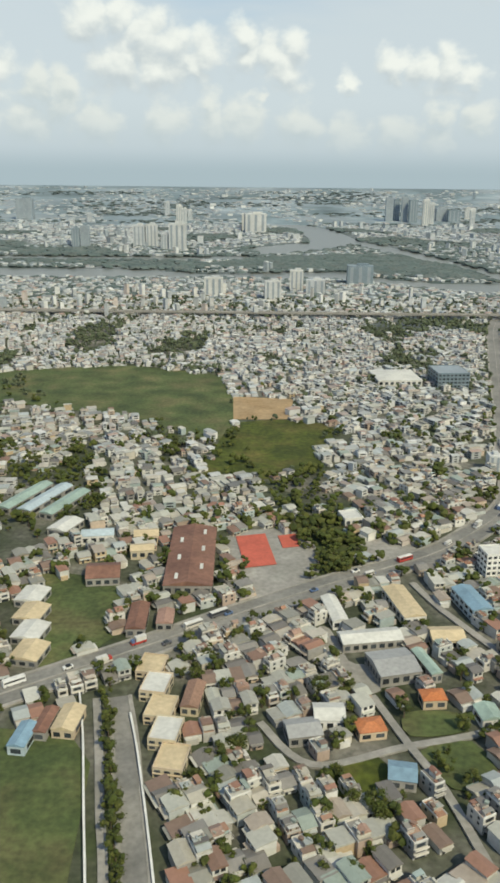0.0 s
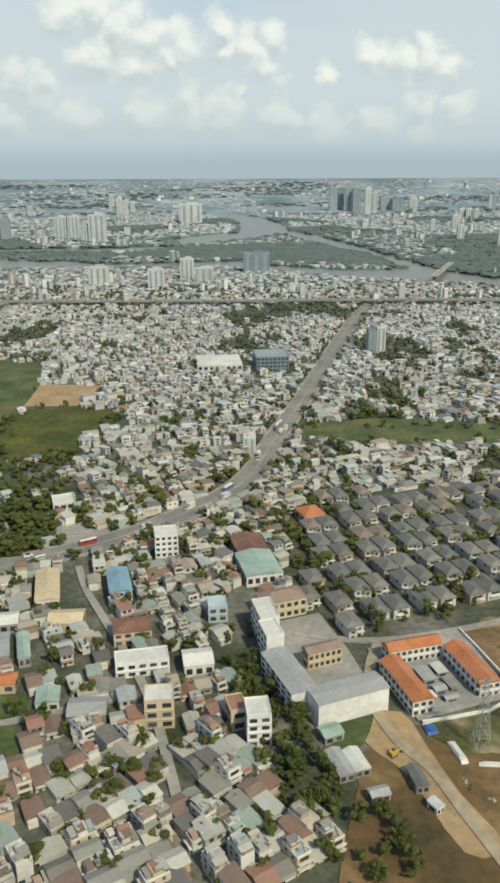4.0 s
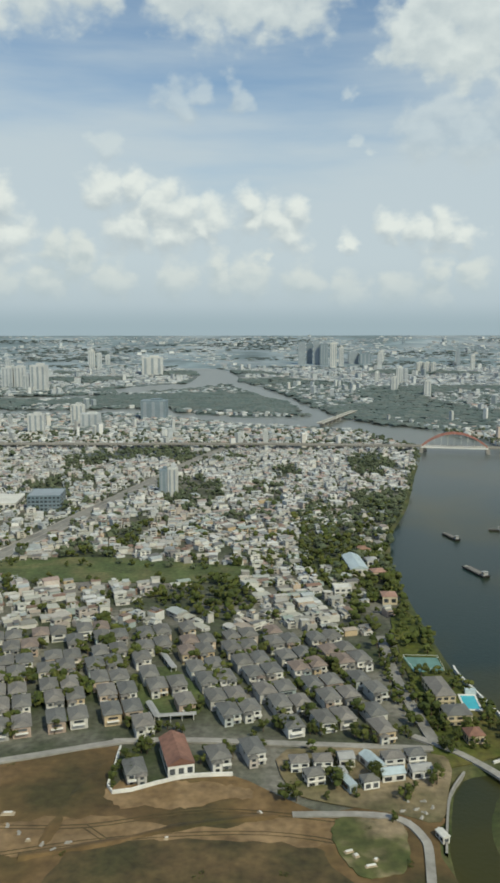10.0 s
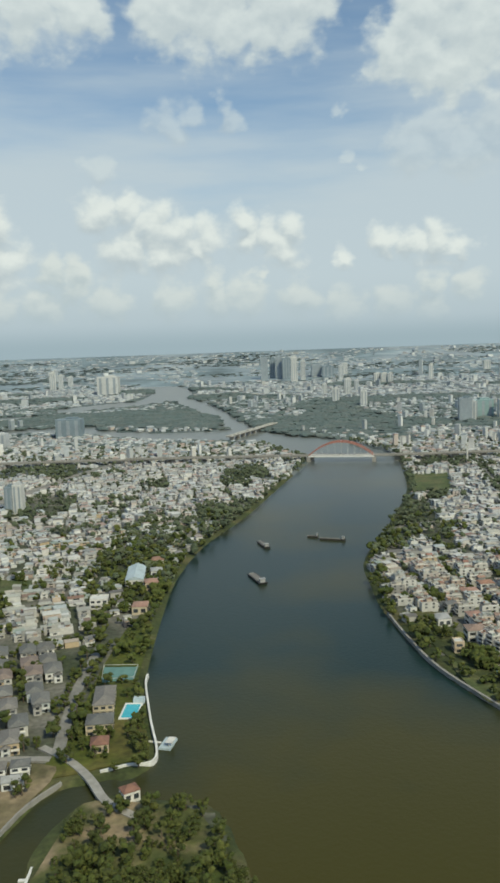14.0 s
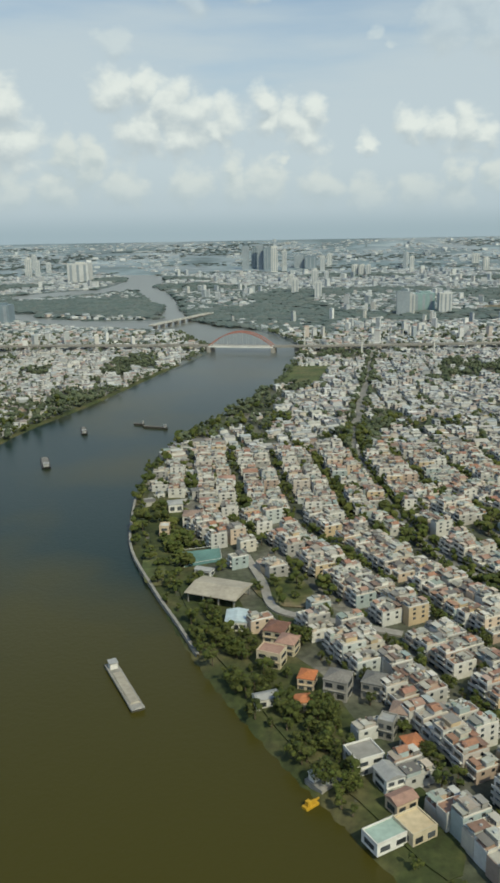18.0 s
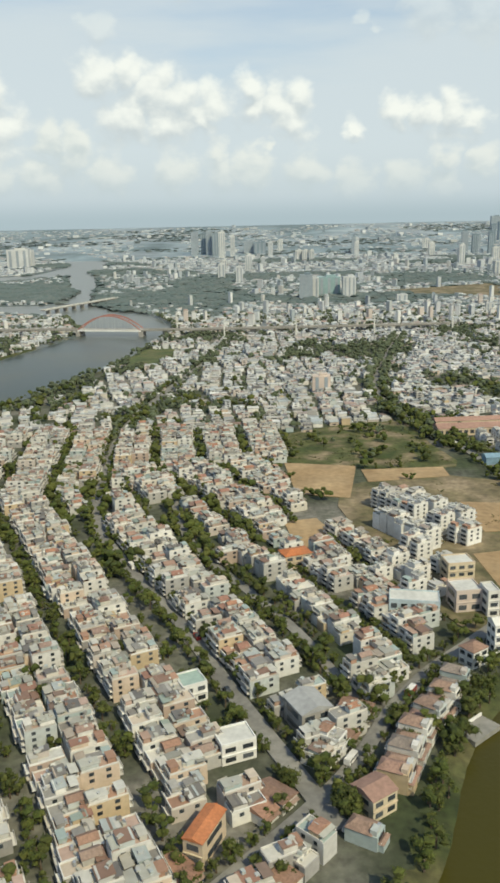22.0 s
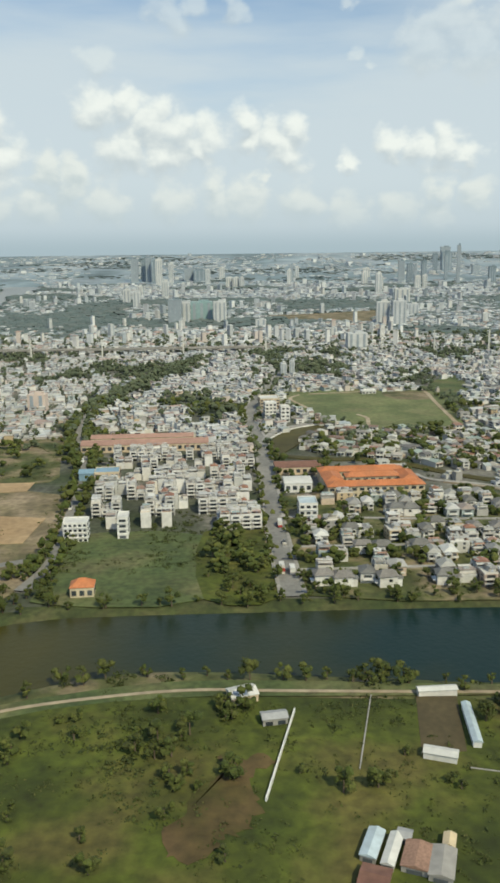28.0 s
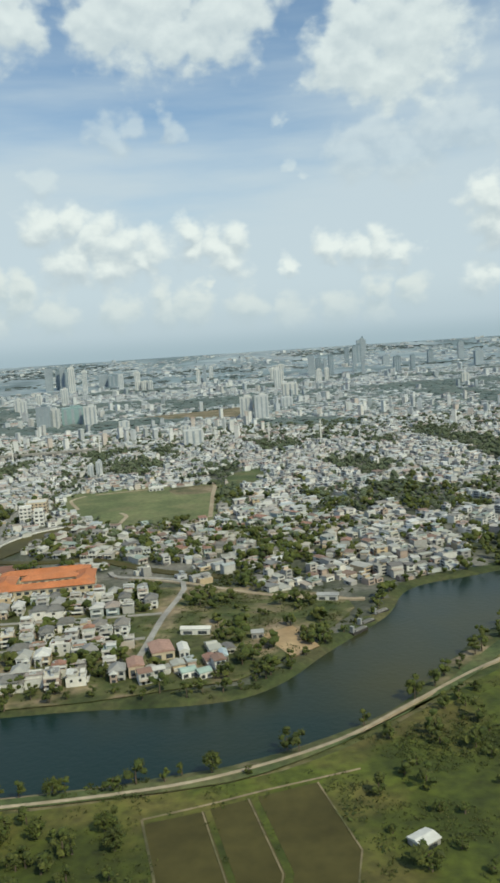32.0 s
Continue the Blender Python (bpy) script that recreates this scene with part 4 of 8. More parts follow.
IDX = {"wall": 0, "roof": 1, "glass": 2, "slate": 1, "deck": 3, "tile": 4, "tank": 1, "trim": 5, "bits": 1}
M_TILE_I = material("red_tile_roofs", [(0.34, 0.175, 0.11), (0.31, 0.165, 0.12), (0.35, 0.225, 0.17), (0.30, 0.21, 0.17)], "island", grain=(1.5, 0.25), patch=(0.15, 0.2), rough=0.75)
M_TIN_MID = material("mixed_roofs", TINS[:8] + TINS[9:] + PALE[:5] + [(0.22, 0.22, 0.21), (0.16, 0.16, 0.155)], "island", rough=0.7, **wear)
MIX = [M_WALL, M_TIN, M_GLASS, M_DECK, M_TILE_I, M_TRIM_I]


def block_grid(poly, ang, fw, fd, street, run, jitter=0.3, drop=0.06):
    """House spots back to back in rows: x, y, angle of the front."""
    q = np.array(poly, float)
    c0 = q.mean(0)
    c, s = math.cos(ang), math.sin(ang)
    loc = (q - c0) @ np.array([[c, -s], [s, c]])
    (u0, v0), (u1, v1) = loc.min(0), loc.max(0)
    out = []
    v = v0
    while v < v1:
        for side in (0, 1):
            vv = v + fd * (side + 0.5)
            u = u0 + rng.uniform(0, fw)
            k = int(rng.integers(run))
            while u < u1:
                k += 1
                if k % run == 0:
                    u += street * 0.9
                if rng.random() > drop:
                    out.append((u, vv + rng.normal(0, jitter), ang + (math.pi if side else 0.0)))
                u += fw
        v += 2 * fd + street
    a = np.array(out)
    w = np.stack([c0[0] + a[:, 0] * c - a[:, 1] * s, c0[1] + a[:, 0] * s + a[:, 1] * c], 1)
    k = inside(w, q)
    return np.column_stack([w[k], a[k, 2]])


def in_view(S, pad=25):
    return (S[:, 0] > -0.42 * S[:, 1] - pad) & (S[:, 0] < 1240 + 0.46 * S[:, 1] + pad)


LANDMARKS = []  # footprints kept clear: centre, half sizes, angle


def keep_clear(x, y, w, d, ang=0.0):
    LANDMARKS.append((x, y, w / 2, d / 2, ang))


def off_landmarks(P, r):
    ok = np.ones(len(P), bool)
    for x, y, w, d, a in LANDMARKS:
        c, s = math.cos(a), math.sin(a)
        u, v = (P[:, 0] - x) * c + (P[:, 1] - y) * s, -(P[:, 0] - x) * s + (P[:, 1] - y) * c
        ok &= ~((abs(u) < w + r) & (abs(v) < d + r))
    return ok

# ---- large single buildings ----
M_RUST = material("rusty_brown_sheet_roof", [(0.20, 0.10, 0.07), (0.25, 0.13, 0.09)], grain=(0.5, 0.25), patch=(0.08, 0.25), rough=0.7)
M_BLUE = material("blue_sheet_roof", [(0.22, 0.34, 0.43)], grain=(0.6, 0.15), patch=(0.1, 0.2), rough=0.55)
M_TEAL = material("teal_sheet_roof", [(0.34, 0.44, 0.38)], grain=(0.6, 0.15), patch=(0.1, 0.2), rough=0.55)
M_SKYBLUE = material("pale_blue_sheet_roof", [(0.45, 0.53, 0.56)], grain=(0.6, 0.15), patch=(0.1, 0.15), rough=0.55)
M_ORANGE = material("bright_orange_tile_roof", [(0.50, 0.17, 0.06), (0.46, 0.18, 0.08)], grain=(1.2, 0.2), patch=(0.12, 0.2), rough=0.75)
M_PINK = material("faded_pink_tile_roof", [(0.36, 0.22, 0.17)], grain=(0.8, 0.2), patch=(0.08, 0.2), rough=0.8)
M_COURT = material("red_sports_court", [(0.52, 0.12, 0.08)], grain=(0.6, 0.15), patch=(0.1, 0.15), rough=0.85)
M_YELLOW = material("pale_yellow_sheet_roof", [(0.58, 0.47, 0.30)], grain=(0.6, 0.15), patch=(0.1, 0.15), rough=0.7)
M_PALE = material("pale_sheet_roof", [(0.62, 0.61, 0.56)], grain=(0.6, 0.12), patch=(0.1, 0.15), rough=0.6)


def roof_rows(w, d, h, kind, over=0.5, rise=None):
    """Blocks of a roof over a plan w x d at height h."""
    if kind == "flat":
        return [solid(0, 0, h, w - 0.6, d - 0.6, 0.14)]
    rise = rise or min(w, d) * 0.2
    rows = [solid(0, 0, h, w + over, d + over, 0.2)]
    if kind == "hip":
        rows.append(solid(0, 0, h + 0.2, w + over, d + over, rise, max(w - d, 0) + 0.2, max(d - w, 0) + 0.2))
    elif w >= d:
        rows.append(solid(0, 0, h + 0.2, w + over, d + over, rise, w + over, 0.15))
    else:
        rows.append(solid(0, 0, h + 0.2, w + over, d + over, rise, 0.15, d + over))
    return rows


def building(name, x, y, w, d, h, deg, wall, roof, kind, label, category="building", wins=(0, 0), side_wins=0, group="", rise=None, over=0.5, clear=1.5):
    """A free-standing building: walls, roof, rows of windows on its long and short sides."""
    ang = radians(deg)
    keep_clear(x, y, w + clear, d + clear, ang)
    ob = thing(name, x, y, 0, ang, label, category, group)
    part("wall", [solid(0, 0, 0, w, d, h)], wall, ob)
    part("roof", roof_rows(w, d, h, kind, over, rise), roof, ob)
    if kind == "flat":
        part("parapet", [solid(0, -d / 2 + .15, h, w, .3, .6), solid(0, d / 2 - .15, h, w, .3, .6), solid(-w / 2 + .15, 0, h, .3, d - .6, .6), solid(w / 2 - .15, 0, h, .3, d - .6, .6)], wall, ob)
    nw, nf = wins
    fh = h / max(nf, 1)
    for f in range(nf):
        for k in range(nw):
            wx = (k + 0.5) / nw * w - w / 2
            part("window", [solid(wx, -d / 2 - 0.03, f * fh + fh * 0.3, w / nw * 0.6, 0.14, fh * 0.45)], M_GLASS_T, ob)
        for k in range(side_wins):
            wy = (k + 0.5) / side_wins * d - d / 2
            for s in (-1, 1):
                part("window", [solid(s * (w / 2 + 0.03), wy, f * fh + fh * 0.3, 0.14, d / side_wins * 0.6, fh * 0.45)], M_GLASS_T, ob)
        if f and nw:
            part("floor_band", [solid(0, -d / 2 - 0.2, f * fh, w, 0.4, 0.18)], wall, ob)
    return ob


# school: two wings at a right angle and a long wing behind
building("school_building", 194.5, 240.5, 27, 10, 9.5, 20, M_WHITE, M_GREYROOF, "gable", "white school wing with a blank gable wall and grey sheet roof", "school", (0, 0), 0, rise=0.7)
building("school_building", 175, 252, 10, 27, 9.5, 20, M_WHITE, M_GREYROOF, "gable", "long white school wing with a grey sheet roof", "school", (0, 4), 6, rise=0.7)
building("school_building", 170, 276, 7, 12, 12, 14, M_WHITE, M_PALE, "flat", "tall white school block with a flat pale roof", "school", (0, 4), 3)
building("school_building", 168.5, 291, 8, 15, 12, 12, M_WHITE, M_PALE, "flat", "tall white school wing with a flat pale roof", "school", (0, 4), 4)
building("school_building", 176, 308, 19, 11, 8.0, 18, M_CREAM, M_TERRA, "hip", "cream school block with a terracotta roof", "school", (6, 2), 2)
building("school_building", 189, 270, 14, 6, 7.0, 20, M_CREAM, M_TERRA, "gable", "cream two-storey school block with an orange roof", "school", (6, 2), 1)
sheet("school_yard", [(175, 300), (176, 266), (188, 248), (206, 252), (200, 280), (192, 306)], M_CONCRETE, 0.2, "pale paved school yard", "yard")
for x, y, w, d, deg in ((217, 250, 8, 26, 15), (243, 259, 8, 26, 15), (224, 272.5, 22, 7, 14)):
    building("dormitory", x, y, w, d, 6.2, deg, M_WHITE, M_ORANGE, "gable", "white barrack block with a bright orange tile roof", "dormitory", (3, 2) if d > w else (9, 2), 8 if d > w else 2, "orange-roofed barracks", rise=1.9)
sheet("barrack_yard", [(208, 278), (218, 234), (255, 246), (248, 291), (232, 286)], M_CONCRETE, 0.5, "paved yard between orange-roofed blocks", "yard")
for x, y, w, d, h, deg, roof, lab in ((226, 258, 5, 8, 2.6, 15, M_GREYROOF, "grey"), (232, 262, 4, 6, 2.2, 15, M_PALE, "pale"), (229, 250, 4.5, 4, 2.4, 15, M_GREYROOF, "grey"), (234, 253, 3, 7, 2.0, 15, M_CONCRETE, "concrete"), (225, 246, 3, 3.4, 2.2, 15, M_PALE, "pale"), (232, 245, 5, 2.6, 2.0, 15, M_GREYROOF, "grey")):
    building("yard_shed", x, y, w, d, h, deg, M_CONCRETE, roof, "gable", "low shed with a %s roof in the barrack yard" % lab, "shed", (1, 1), 1, "sheds in the barrack yard", rise=.5)
for x, y, w, d, h, deg, roof, kind, lab in ((404, 298, 7, 6, 4.2, 6, M_SLATE, "hip", "dark grey"), (413, 299, 7, 6, 4.2, 4, M_SLATE, "hip", "dark grey"), (422, 301, 6, 6, 4.0, 8, M_GREYROOF, "gable", "grey"), (409, 289, 7, 6, 4.2, 15, M_SLATE, "hip", "dark grey"), (432, 299, 5, 11, 3.4, 24, M_SKYBLUE, "gable", "pale blue"), (440, 301, 8, 6, 4.2, 10, M_SLATE, "hip", "dark grey"),
                                            (449, 303, 7, 6, 4.2, 10, M_SLATE, "hip", "dark grey"), (438, 291, 9, 5, 3.4, 12, M_SKYBLUE, "gable", "pale blue"), (449, 293, 8, 5, 3.6, 12, M_GREYROOF, "gable", "grey"), (429, 286, 6, 5, 3.6, 15, M_SLATE, "hip", "dark grey"), (418, 291, 6, 5, 3.6, 12, M_GREYROOF, "hip", "grey")):
    building("house", x, y, w, d, h, deg, M_WHITE, roof, kind, "white house with a %s roof between road and creek" % lab, "house", (2, 2 if h > 4 else 1), 2, "houses by the creek", rise=1.3, clear=.6)
keep_clear(192, 275, 44, 74, radians(14))
keep_clear(231, 262, 46, 52, radians(14))
# works and sheds along the high road
f = building("factory", -25, 372, 23, 66, 5.5, 0, M_CONCRETE, M_RUST, "gable", "long factory hall under a rusty brown sheet roof", "factory", (5, 1), 10, rise=2.2)
for k in range(6):
    part("skylight", [solid(5.8 if k % 2 else -5.8, -26 + k * 10, 7.0, 1.6, 5.5, 0.2, ang=0.0)], M_PALE, f)
sheet("sports_court", [(-3, 404), (13, 408), (18, 371), (2, 367)], M_COURT, 0.75, "red painted sports court in a concrete yard", "sports court", thick=0.1)
sheet("sports_court", [(20, 405), (30, 408), (31, 392), (22, 390)], M_COURT, 0.75, "small red painted court", "sports court", thick=0.1)
building("warehouse", 73.9, 326.6, 10.2, 28, 5, 11, M_WHITE, M_YELLOW, "gable", "warehouse with a pale yellow sheet roof", "warehouse", (3, 1), 6, rise=1.2)
building("warehouse", 105.2, 328, 9.6, 22, 6, 12, M_SKYBLUE, M_BLUE, "gable", "blue-roofed warehouse with pale blue walls", "warehouse", (3, 2), 5, rise=1.2)
building("warehouse", 41.7, 321, 6.8, 22, 4.5, 9, M_WHITE, M_PALE, "gable", "narrow shed with a pale sheet roof", "shed", (2, 1), 4, rise=1)
building("warehouse", 60.5, 278, 17, 17, 5, 13, M_CONCRETE, M_GREYROOF, "gable", "broad grey-roofed workshop hall", "workshop", (4, 1), 6, rise=1.8)
building("warehouse", 74.2, 279.5, 4.5, 18, 4.5, 15, M_CONCRETE, M_TEAL, "gable", "narrow workshop with a teal sheet roof", "workshop", (2, 1), 4, rise=0.8)
building("warehouse", -17.5, 258, 6.5, 16, 4, -8, M_CREAM, M_TERRA, "gable", "small hall with an orange roof", "hall", (2, 1), 3, rise=1.2)
for k in range(5):
    building("row_house", -35 + k * 3.1, 278 - k * 13.5, 10, 13, 3.8 + (k % 2) * .8, -10, M_CREAM, (M_YELLOW, M_PALE, M_YELLOW, M_PALE, M_YELLOW)[k], "flat", "cream town house with a flat pale roof beside the lane", "house", (3, 2), 2, "cream houses along the lane")
for k in range(4):
    building("shed", -96 + k * 3.4, 334 - k * 15.5, 12, 14, 3.6, -11, M_CONCRETE, (M_PALE, M_YELLOW)[k % 2], "gable", "pale-roofed storage shed beside a grassy plot", "shed", (3, 1), 2, "storage sheds", rise=1.1)
building("apartment_block", 124, 361, 11, 11, 14, 8, M_WHITE, M_PALE, "flat", "white five-storey apartment block with a flat roof", "apartment block", (4, 5), 3)
building("warehouse", 168, 343, 17, 24, 5.5, 12, M_WHITE, M_TEAL, "gable", "hall with a pale teal sheet roof", "hall", (5, 1), 5, rise=1.6)
building("warehouse", 164, 366, 15, 18, 5, 12, M_CONCRETE, M_RUST, "gable", "hall with a dark rusty roof", "hall", (4, 1), 4, rise=1.6)
for x, y, w, d, h, deg, wall, roof, kind, lab in (
        (72, 258, 9, 7, 4, 4, M_CREAM, M_ORANGE, "hip", "small house with a bright orange hipped roof in a garden"), (46, 241, 10, 8, 3.6, 10, M_CREAM, M_ORANGE, "hip", "house with an orange tile roof"),
        (90, 248, 8, 9, 4, 8, M_WHITE, M_TEAL, "gable", "house with a teal sheet roof"), (53, 217, 9, 9, 4, -10, M_CONCRETE, M_BLUE, "gable", "shed with a blue-grey roof"), (87, 300, 14, 11, 4.4, 2, M_CREAM, M_YELLOW, "gable", "cream hall with a low gabled roof"),
        (54.5, 298.5, 26, 10, 4.2, 9, M_CONCRETE, M_PALE, "gable", "long shed with a weathered pale roof"), (32, 247, 11, 10, 4.6, 0, M_WHITE, M_PALE, "gable", "house with a pale sheet roof"), (22, 239, 12, 10, 4, 10, M_CONCRETE, M_GREYROOF, "gable", "workshop with a grey roof"),
        (-51, 399, 13, 9, 5, 6, M_CREAM, M_YELLOW, "gable", "hall with a curved cream roof"), (-51, 381, 12, 8, 5, 6, M_CREAM, M_YELLOW, "gable", "hall with a cream roof"), (-77, 399, 17, 9, 5, 8, M_WHITE, M_SKYBLUE, "gable", "hall with a pale blue-white roof"),
        (-67, 356, 16, 16, 4.5, 6, M_CONCRETE, M_RUST, "gable", "brown-roofed shed with skylight strips"), (-45, 314, 8, 22, 4.2, 0, M_CONCRETE, M_RUST, "gable", "dark rusty hall beside the high road"), (-33, 314, 7, 12, 4, 0, M_CONCRETE, M_PINK, "gable", "small shed with a reddish roof"),
        (-75, 235, 6, 13, 4, -8, M_SKYBLUE, M_BLUE, "gable", "blue-roofed shed"), (-61, 244, 8, 14, 4, -8, M_CREAM, M_YELLOW, "gable", "beige-roofed shed"), (-69, 243, 5, 14, 4, -8, M_CONCRETE, M_RUST, "gable", "dark-roofed shed"),
        (115, 290, 15, 11, 6, 10, M_CREAM, M_RUST, "hip", "pagoda hall with a dark red hipped roof"), (121, 268, 20, 9, 6, 10, M_WHITE, M_PALE, "flat", "long white town block with a pale roof"), (149, 305, 8, 9, 7, 6, M_SKYBLUE, M_SKYBLUE, "flat", "pale blue-clad building"),
        (142, 268, 11, 11, 5, 8, M_WHITE, M_PALE, "gable", "hall with a white gabled roof"), (130, 238, 10, 9, 11, 4, M_CREAM, M_PALE, "flat", "four-storey apartment house with balconies"), (105, 241, 13, 10, 4, 2, M_CONCRETE, M_GREYROOF, "gable", "shed with a broad grey roof"), (62, 425, 11, 12, 5, 15, M_WHITE, M_PALE, "flat", "white block beside the high road"),
        (163, 228, 8, 10, 12, 5, M_WHITE, M_PALE, "flat", "tall white town house among trees"), (156, 236, 6, 9, 8, 15, M_CREAM, M_TERRA, "flat", "town house with a terracotta roof terrace"),
        (828, 240, 8, 8, 6.2, 26, M_WHITE, M_TEAL, "flat", "wide town house with a green roof"), (863, 225, 10, 11, 7.5, 26, M_CONCRETE, M_GREYROOF, "gable", "grey hall at the end of a house row"), (842, 212, 10, 8, 6, 22, M_WHITE, M_PALE, "flat", "broad cream house with a high blank wall"),
        (836, 177, 5, 12, 7, -24, M_CREAM, M_ORANGE, "gable", "town house with a bright orange roof"), (877, 190, 8, 8, 6, 35, M_CREAM, M_PINK, "gable", "house with a pink tile roof beside the bank road"),
        (906, 290, 18, 9, 8, -10, M_SKYBLUE, M_PALE, "flat", "pale blue apartment house"), (929, 320, 11, 9, 9, 8, M_CREAM, M_PALE, "flat", "beige apartment house"), (926, 297, 10, 10, 8.5, 8, M_TOWER_P, M_PALE, "flat", "brown concrete house under construction"), (934, 292, 4.5, 8, 10, 8, M_WHITE, M_PALE, "flat", "narrow white town house"),
        (865, 338, 12, 8, 6, 20, M_CREAM, M_ORANGE, "hip", "villa with bright orange roofs"), (669, 490, 10, 9, 6, 5, M_WHITE, M_PINK, "hip", "villa with a faded red roof by the river"), (683, 505, 9, 8, 6, 5, M_WHITE, M_TERRA, "hip", "villa with a red roof by the river"), (654, 424, 10, 10, 6.5, 0, M_WHITE, M_TERRA, "hip", "white villa with a red roof by the river"), (641, 408, 5, 6, 6, 0, M_CREAM, M_PALE, "flat", "small cream house by the quay"),
        (660, 447, 8, 9, 6, 5, M_WHITE, M_PINK, "hip", "white villa with a pink roof"), (642, 447, 8, 8, 5, 12, M_WHITE, M_GREYROOF, "hip", "white riverside villa"), 
        (421, 285, 3, 8, 3.4, 24, M_SKYBLUE, M_SKYBLUE, "gable", "pale blue shed")):
    building("house" if w * d < 130 else "hall", x, y, w, d, h, deg, wall, roof, kind, lab if len(lab.split()) > 3 else lab + " among other houses", "house" if w * d < 130 else "hall", (max(int(w / 3.5), 1), max(int(h / 2.9), 1)), 1, rise=min(w, d) * 0.16, clear=0.8)
building("market_hall", 147, 762, 42, 44, 6, 4, M_WHITE, M_PALE, "hip", "broad white-roofed market hall", "market hall", (8, 1), 8, rise=2.5)
building("office_block", 196, 752, 30, 34, 14, 4, M_TOWER_B, M_TOWER_B, "flat", "wide dark blue office block", "office", (8, 4), 4)
building("temple", 198, 403, 12, 13, 5, 20, M_CREAM, M_ORANGE, "hip", "small temple with a bright orange hipped roof", "temple", (4, 1), 2, rise=3)
# village by the river
building("clubhouse", 357, 303, 10, 22, 5, 15, M_WHITE, M_RUST, "gable", "hall with white gable and faded red-brown roof", "hall", (3, 1), 5, rise=2.6)
building("clubhouse", 471, 359, 9, 20, 5.0, 6, M_CREAM, M_SLATE, "hip", "riverside clubhouse under grey hipped roofs", "clubhouse", (3, 2), 5, rise=2.2)
building("clubhouse", 476, 319, 7, 7, 4, 8, M_CREAM, M_RUST, "hip", "riverside pavilion with a brown hipped roof", "pavilion", (3, 1), 3, rise=2.0)
M_POOL = material("pool_water", [(0.08, 0.46, 0.56)], grain=(0.5, 0.1), patch=(0.1, 0.1), rough=0.1)
pool = thing("swimming_pool", 483.5, 352, 0.3, radians(-3), "turquoise swimming pool with a pale rim beside the clubhouse", "swimming pool")
part("rim", [solid(0, -7.2, 0, 8, 1.2, .5), solid(0, 7.2, 0, 8, 1.2, .5), solid(-3.6, 0, 0, .8, 13.2, .5), solid(3.6, 0, 0, .8, 13.2, .5)], M_WHITE, pool)
part("water", [solid(0, 0, 0, 6.4, 13.2, .35)], M_POOL, pool, "turquoise pool water")
part("kiosk", [solid(2, 9.2, 0, 5, 2.5, 2.4)], M_SKYBLUE, pool)
building("clubhouse", 473, 336, 11, 10, 5, 6, M_CREAM, M_SLATE, "hip", "clubhouse wing with dark hipped roofs beside the pool", "clubhouse", (3, 2), 3, rise=1.8)
keep_clear(482, 352, 12, 20, 0)
building("house", 493, 283, 6, 5, 4, 30, M_WHITE, M_RUST, "hip", "white house with a red roof on the river point", "house", (2, 1), 2, rise=1.6)
for x, y, w, d, h, deg, wall, roof, kind, lab in ((458, 556, 12, 34, 5, 4, M_WHITE, M_SKYBLUE, "gable", "hall with a pale blue roof among riverside trees"), (471, 536, 9, 9, 5, 10, M_CREAM, M_PINK, "hip", "house with a faded red roof among riverside trees"), (470, 487, 9, 10, 5, 0, M_CREAM, M_PINK, "hip", "house with a faded red roof among riverside trees"),
                                                  (469, 592, 9, 10, 5, 5, M_WHITE, M_TERRA, "hip", "white house with a red roof among riverside trees"), (471, 565, 8, 9, 4.5, 8, M_WHITE, M_GREYROOF, "hip", "white house with a grey roof among riverside trees"), (443, 500, 11, 9, 6, 4, M_WHITE, M_PALE, "flat", "white house with a flat pale roof near the river"),
                                                  (1088, 226, 7, 4, 2.6, 10, M_CONCRETE, M_GREYROOF, "gable", "grey shed behind the hut on the dike"), (448.5, 255, 2.4, 4.5, 2.4, 20, M_WHITE, M_PALE, "gable", "small white-roofed hut beside the creek")):
    building("hall" if d > 30 else "house", x, y, w, d, h, deg, wall, roof, kind, lab, "hall" if d > 30 else "house", (max(int(w / 3.5), 1), max(int(h / 2.9), 1)), 2, rise=min(w, d) * .18, clear=.8)
# peninsula
M_BEIGE = material("weathered_beige_sheet", [(0.40, 0.36, 0.29)], grain=(0.6, 0.15), patch=(0.1, 0.2), rough=0.7)
cnp = thing("sports_canopy", 673, 333.5, 0, radians(-22), "broad pale canopy roof over a sports hall by the river", "sports hall")
keep_clear(673, 333.5, 26, 22, radians(-22))
part("roof", [solid(0, 0, 4.6, 23.5, 18.5, .35), solid(0, 0, 4.95, 23.5, 18.5, 1.5, 23.2, .4)], M_BEIGE, cnp)
for k in range(9):
    part("roof_rib", [solid(-11 + k * 2.75, 0, 4.97, .22, 18.5, 1.52, .2, .45)], M_BEIGE, cnp)
for sy in (-8, 8):
    for k in range(4):
        part("post", [solid(-10.5 + k * 7, sy, 0, .5, .5, 4.6)], M_CONCRETE, cnp)
part("wall", [solid(0, 8.6, 0, 21, .4, 4)], M_WHITE, cnp)
M_HARD = material("green_hard_court", [(0.13, 0.25, 0.23)], grain=(0.6, 0.15), patch=(0.1, 0.2), rough=0.85)
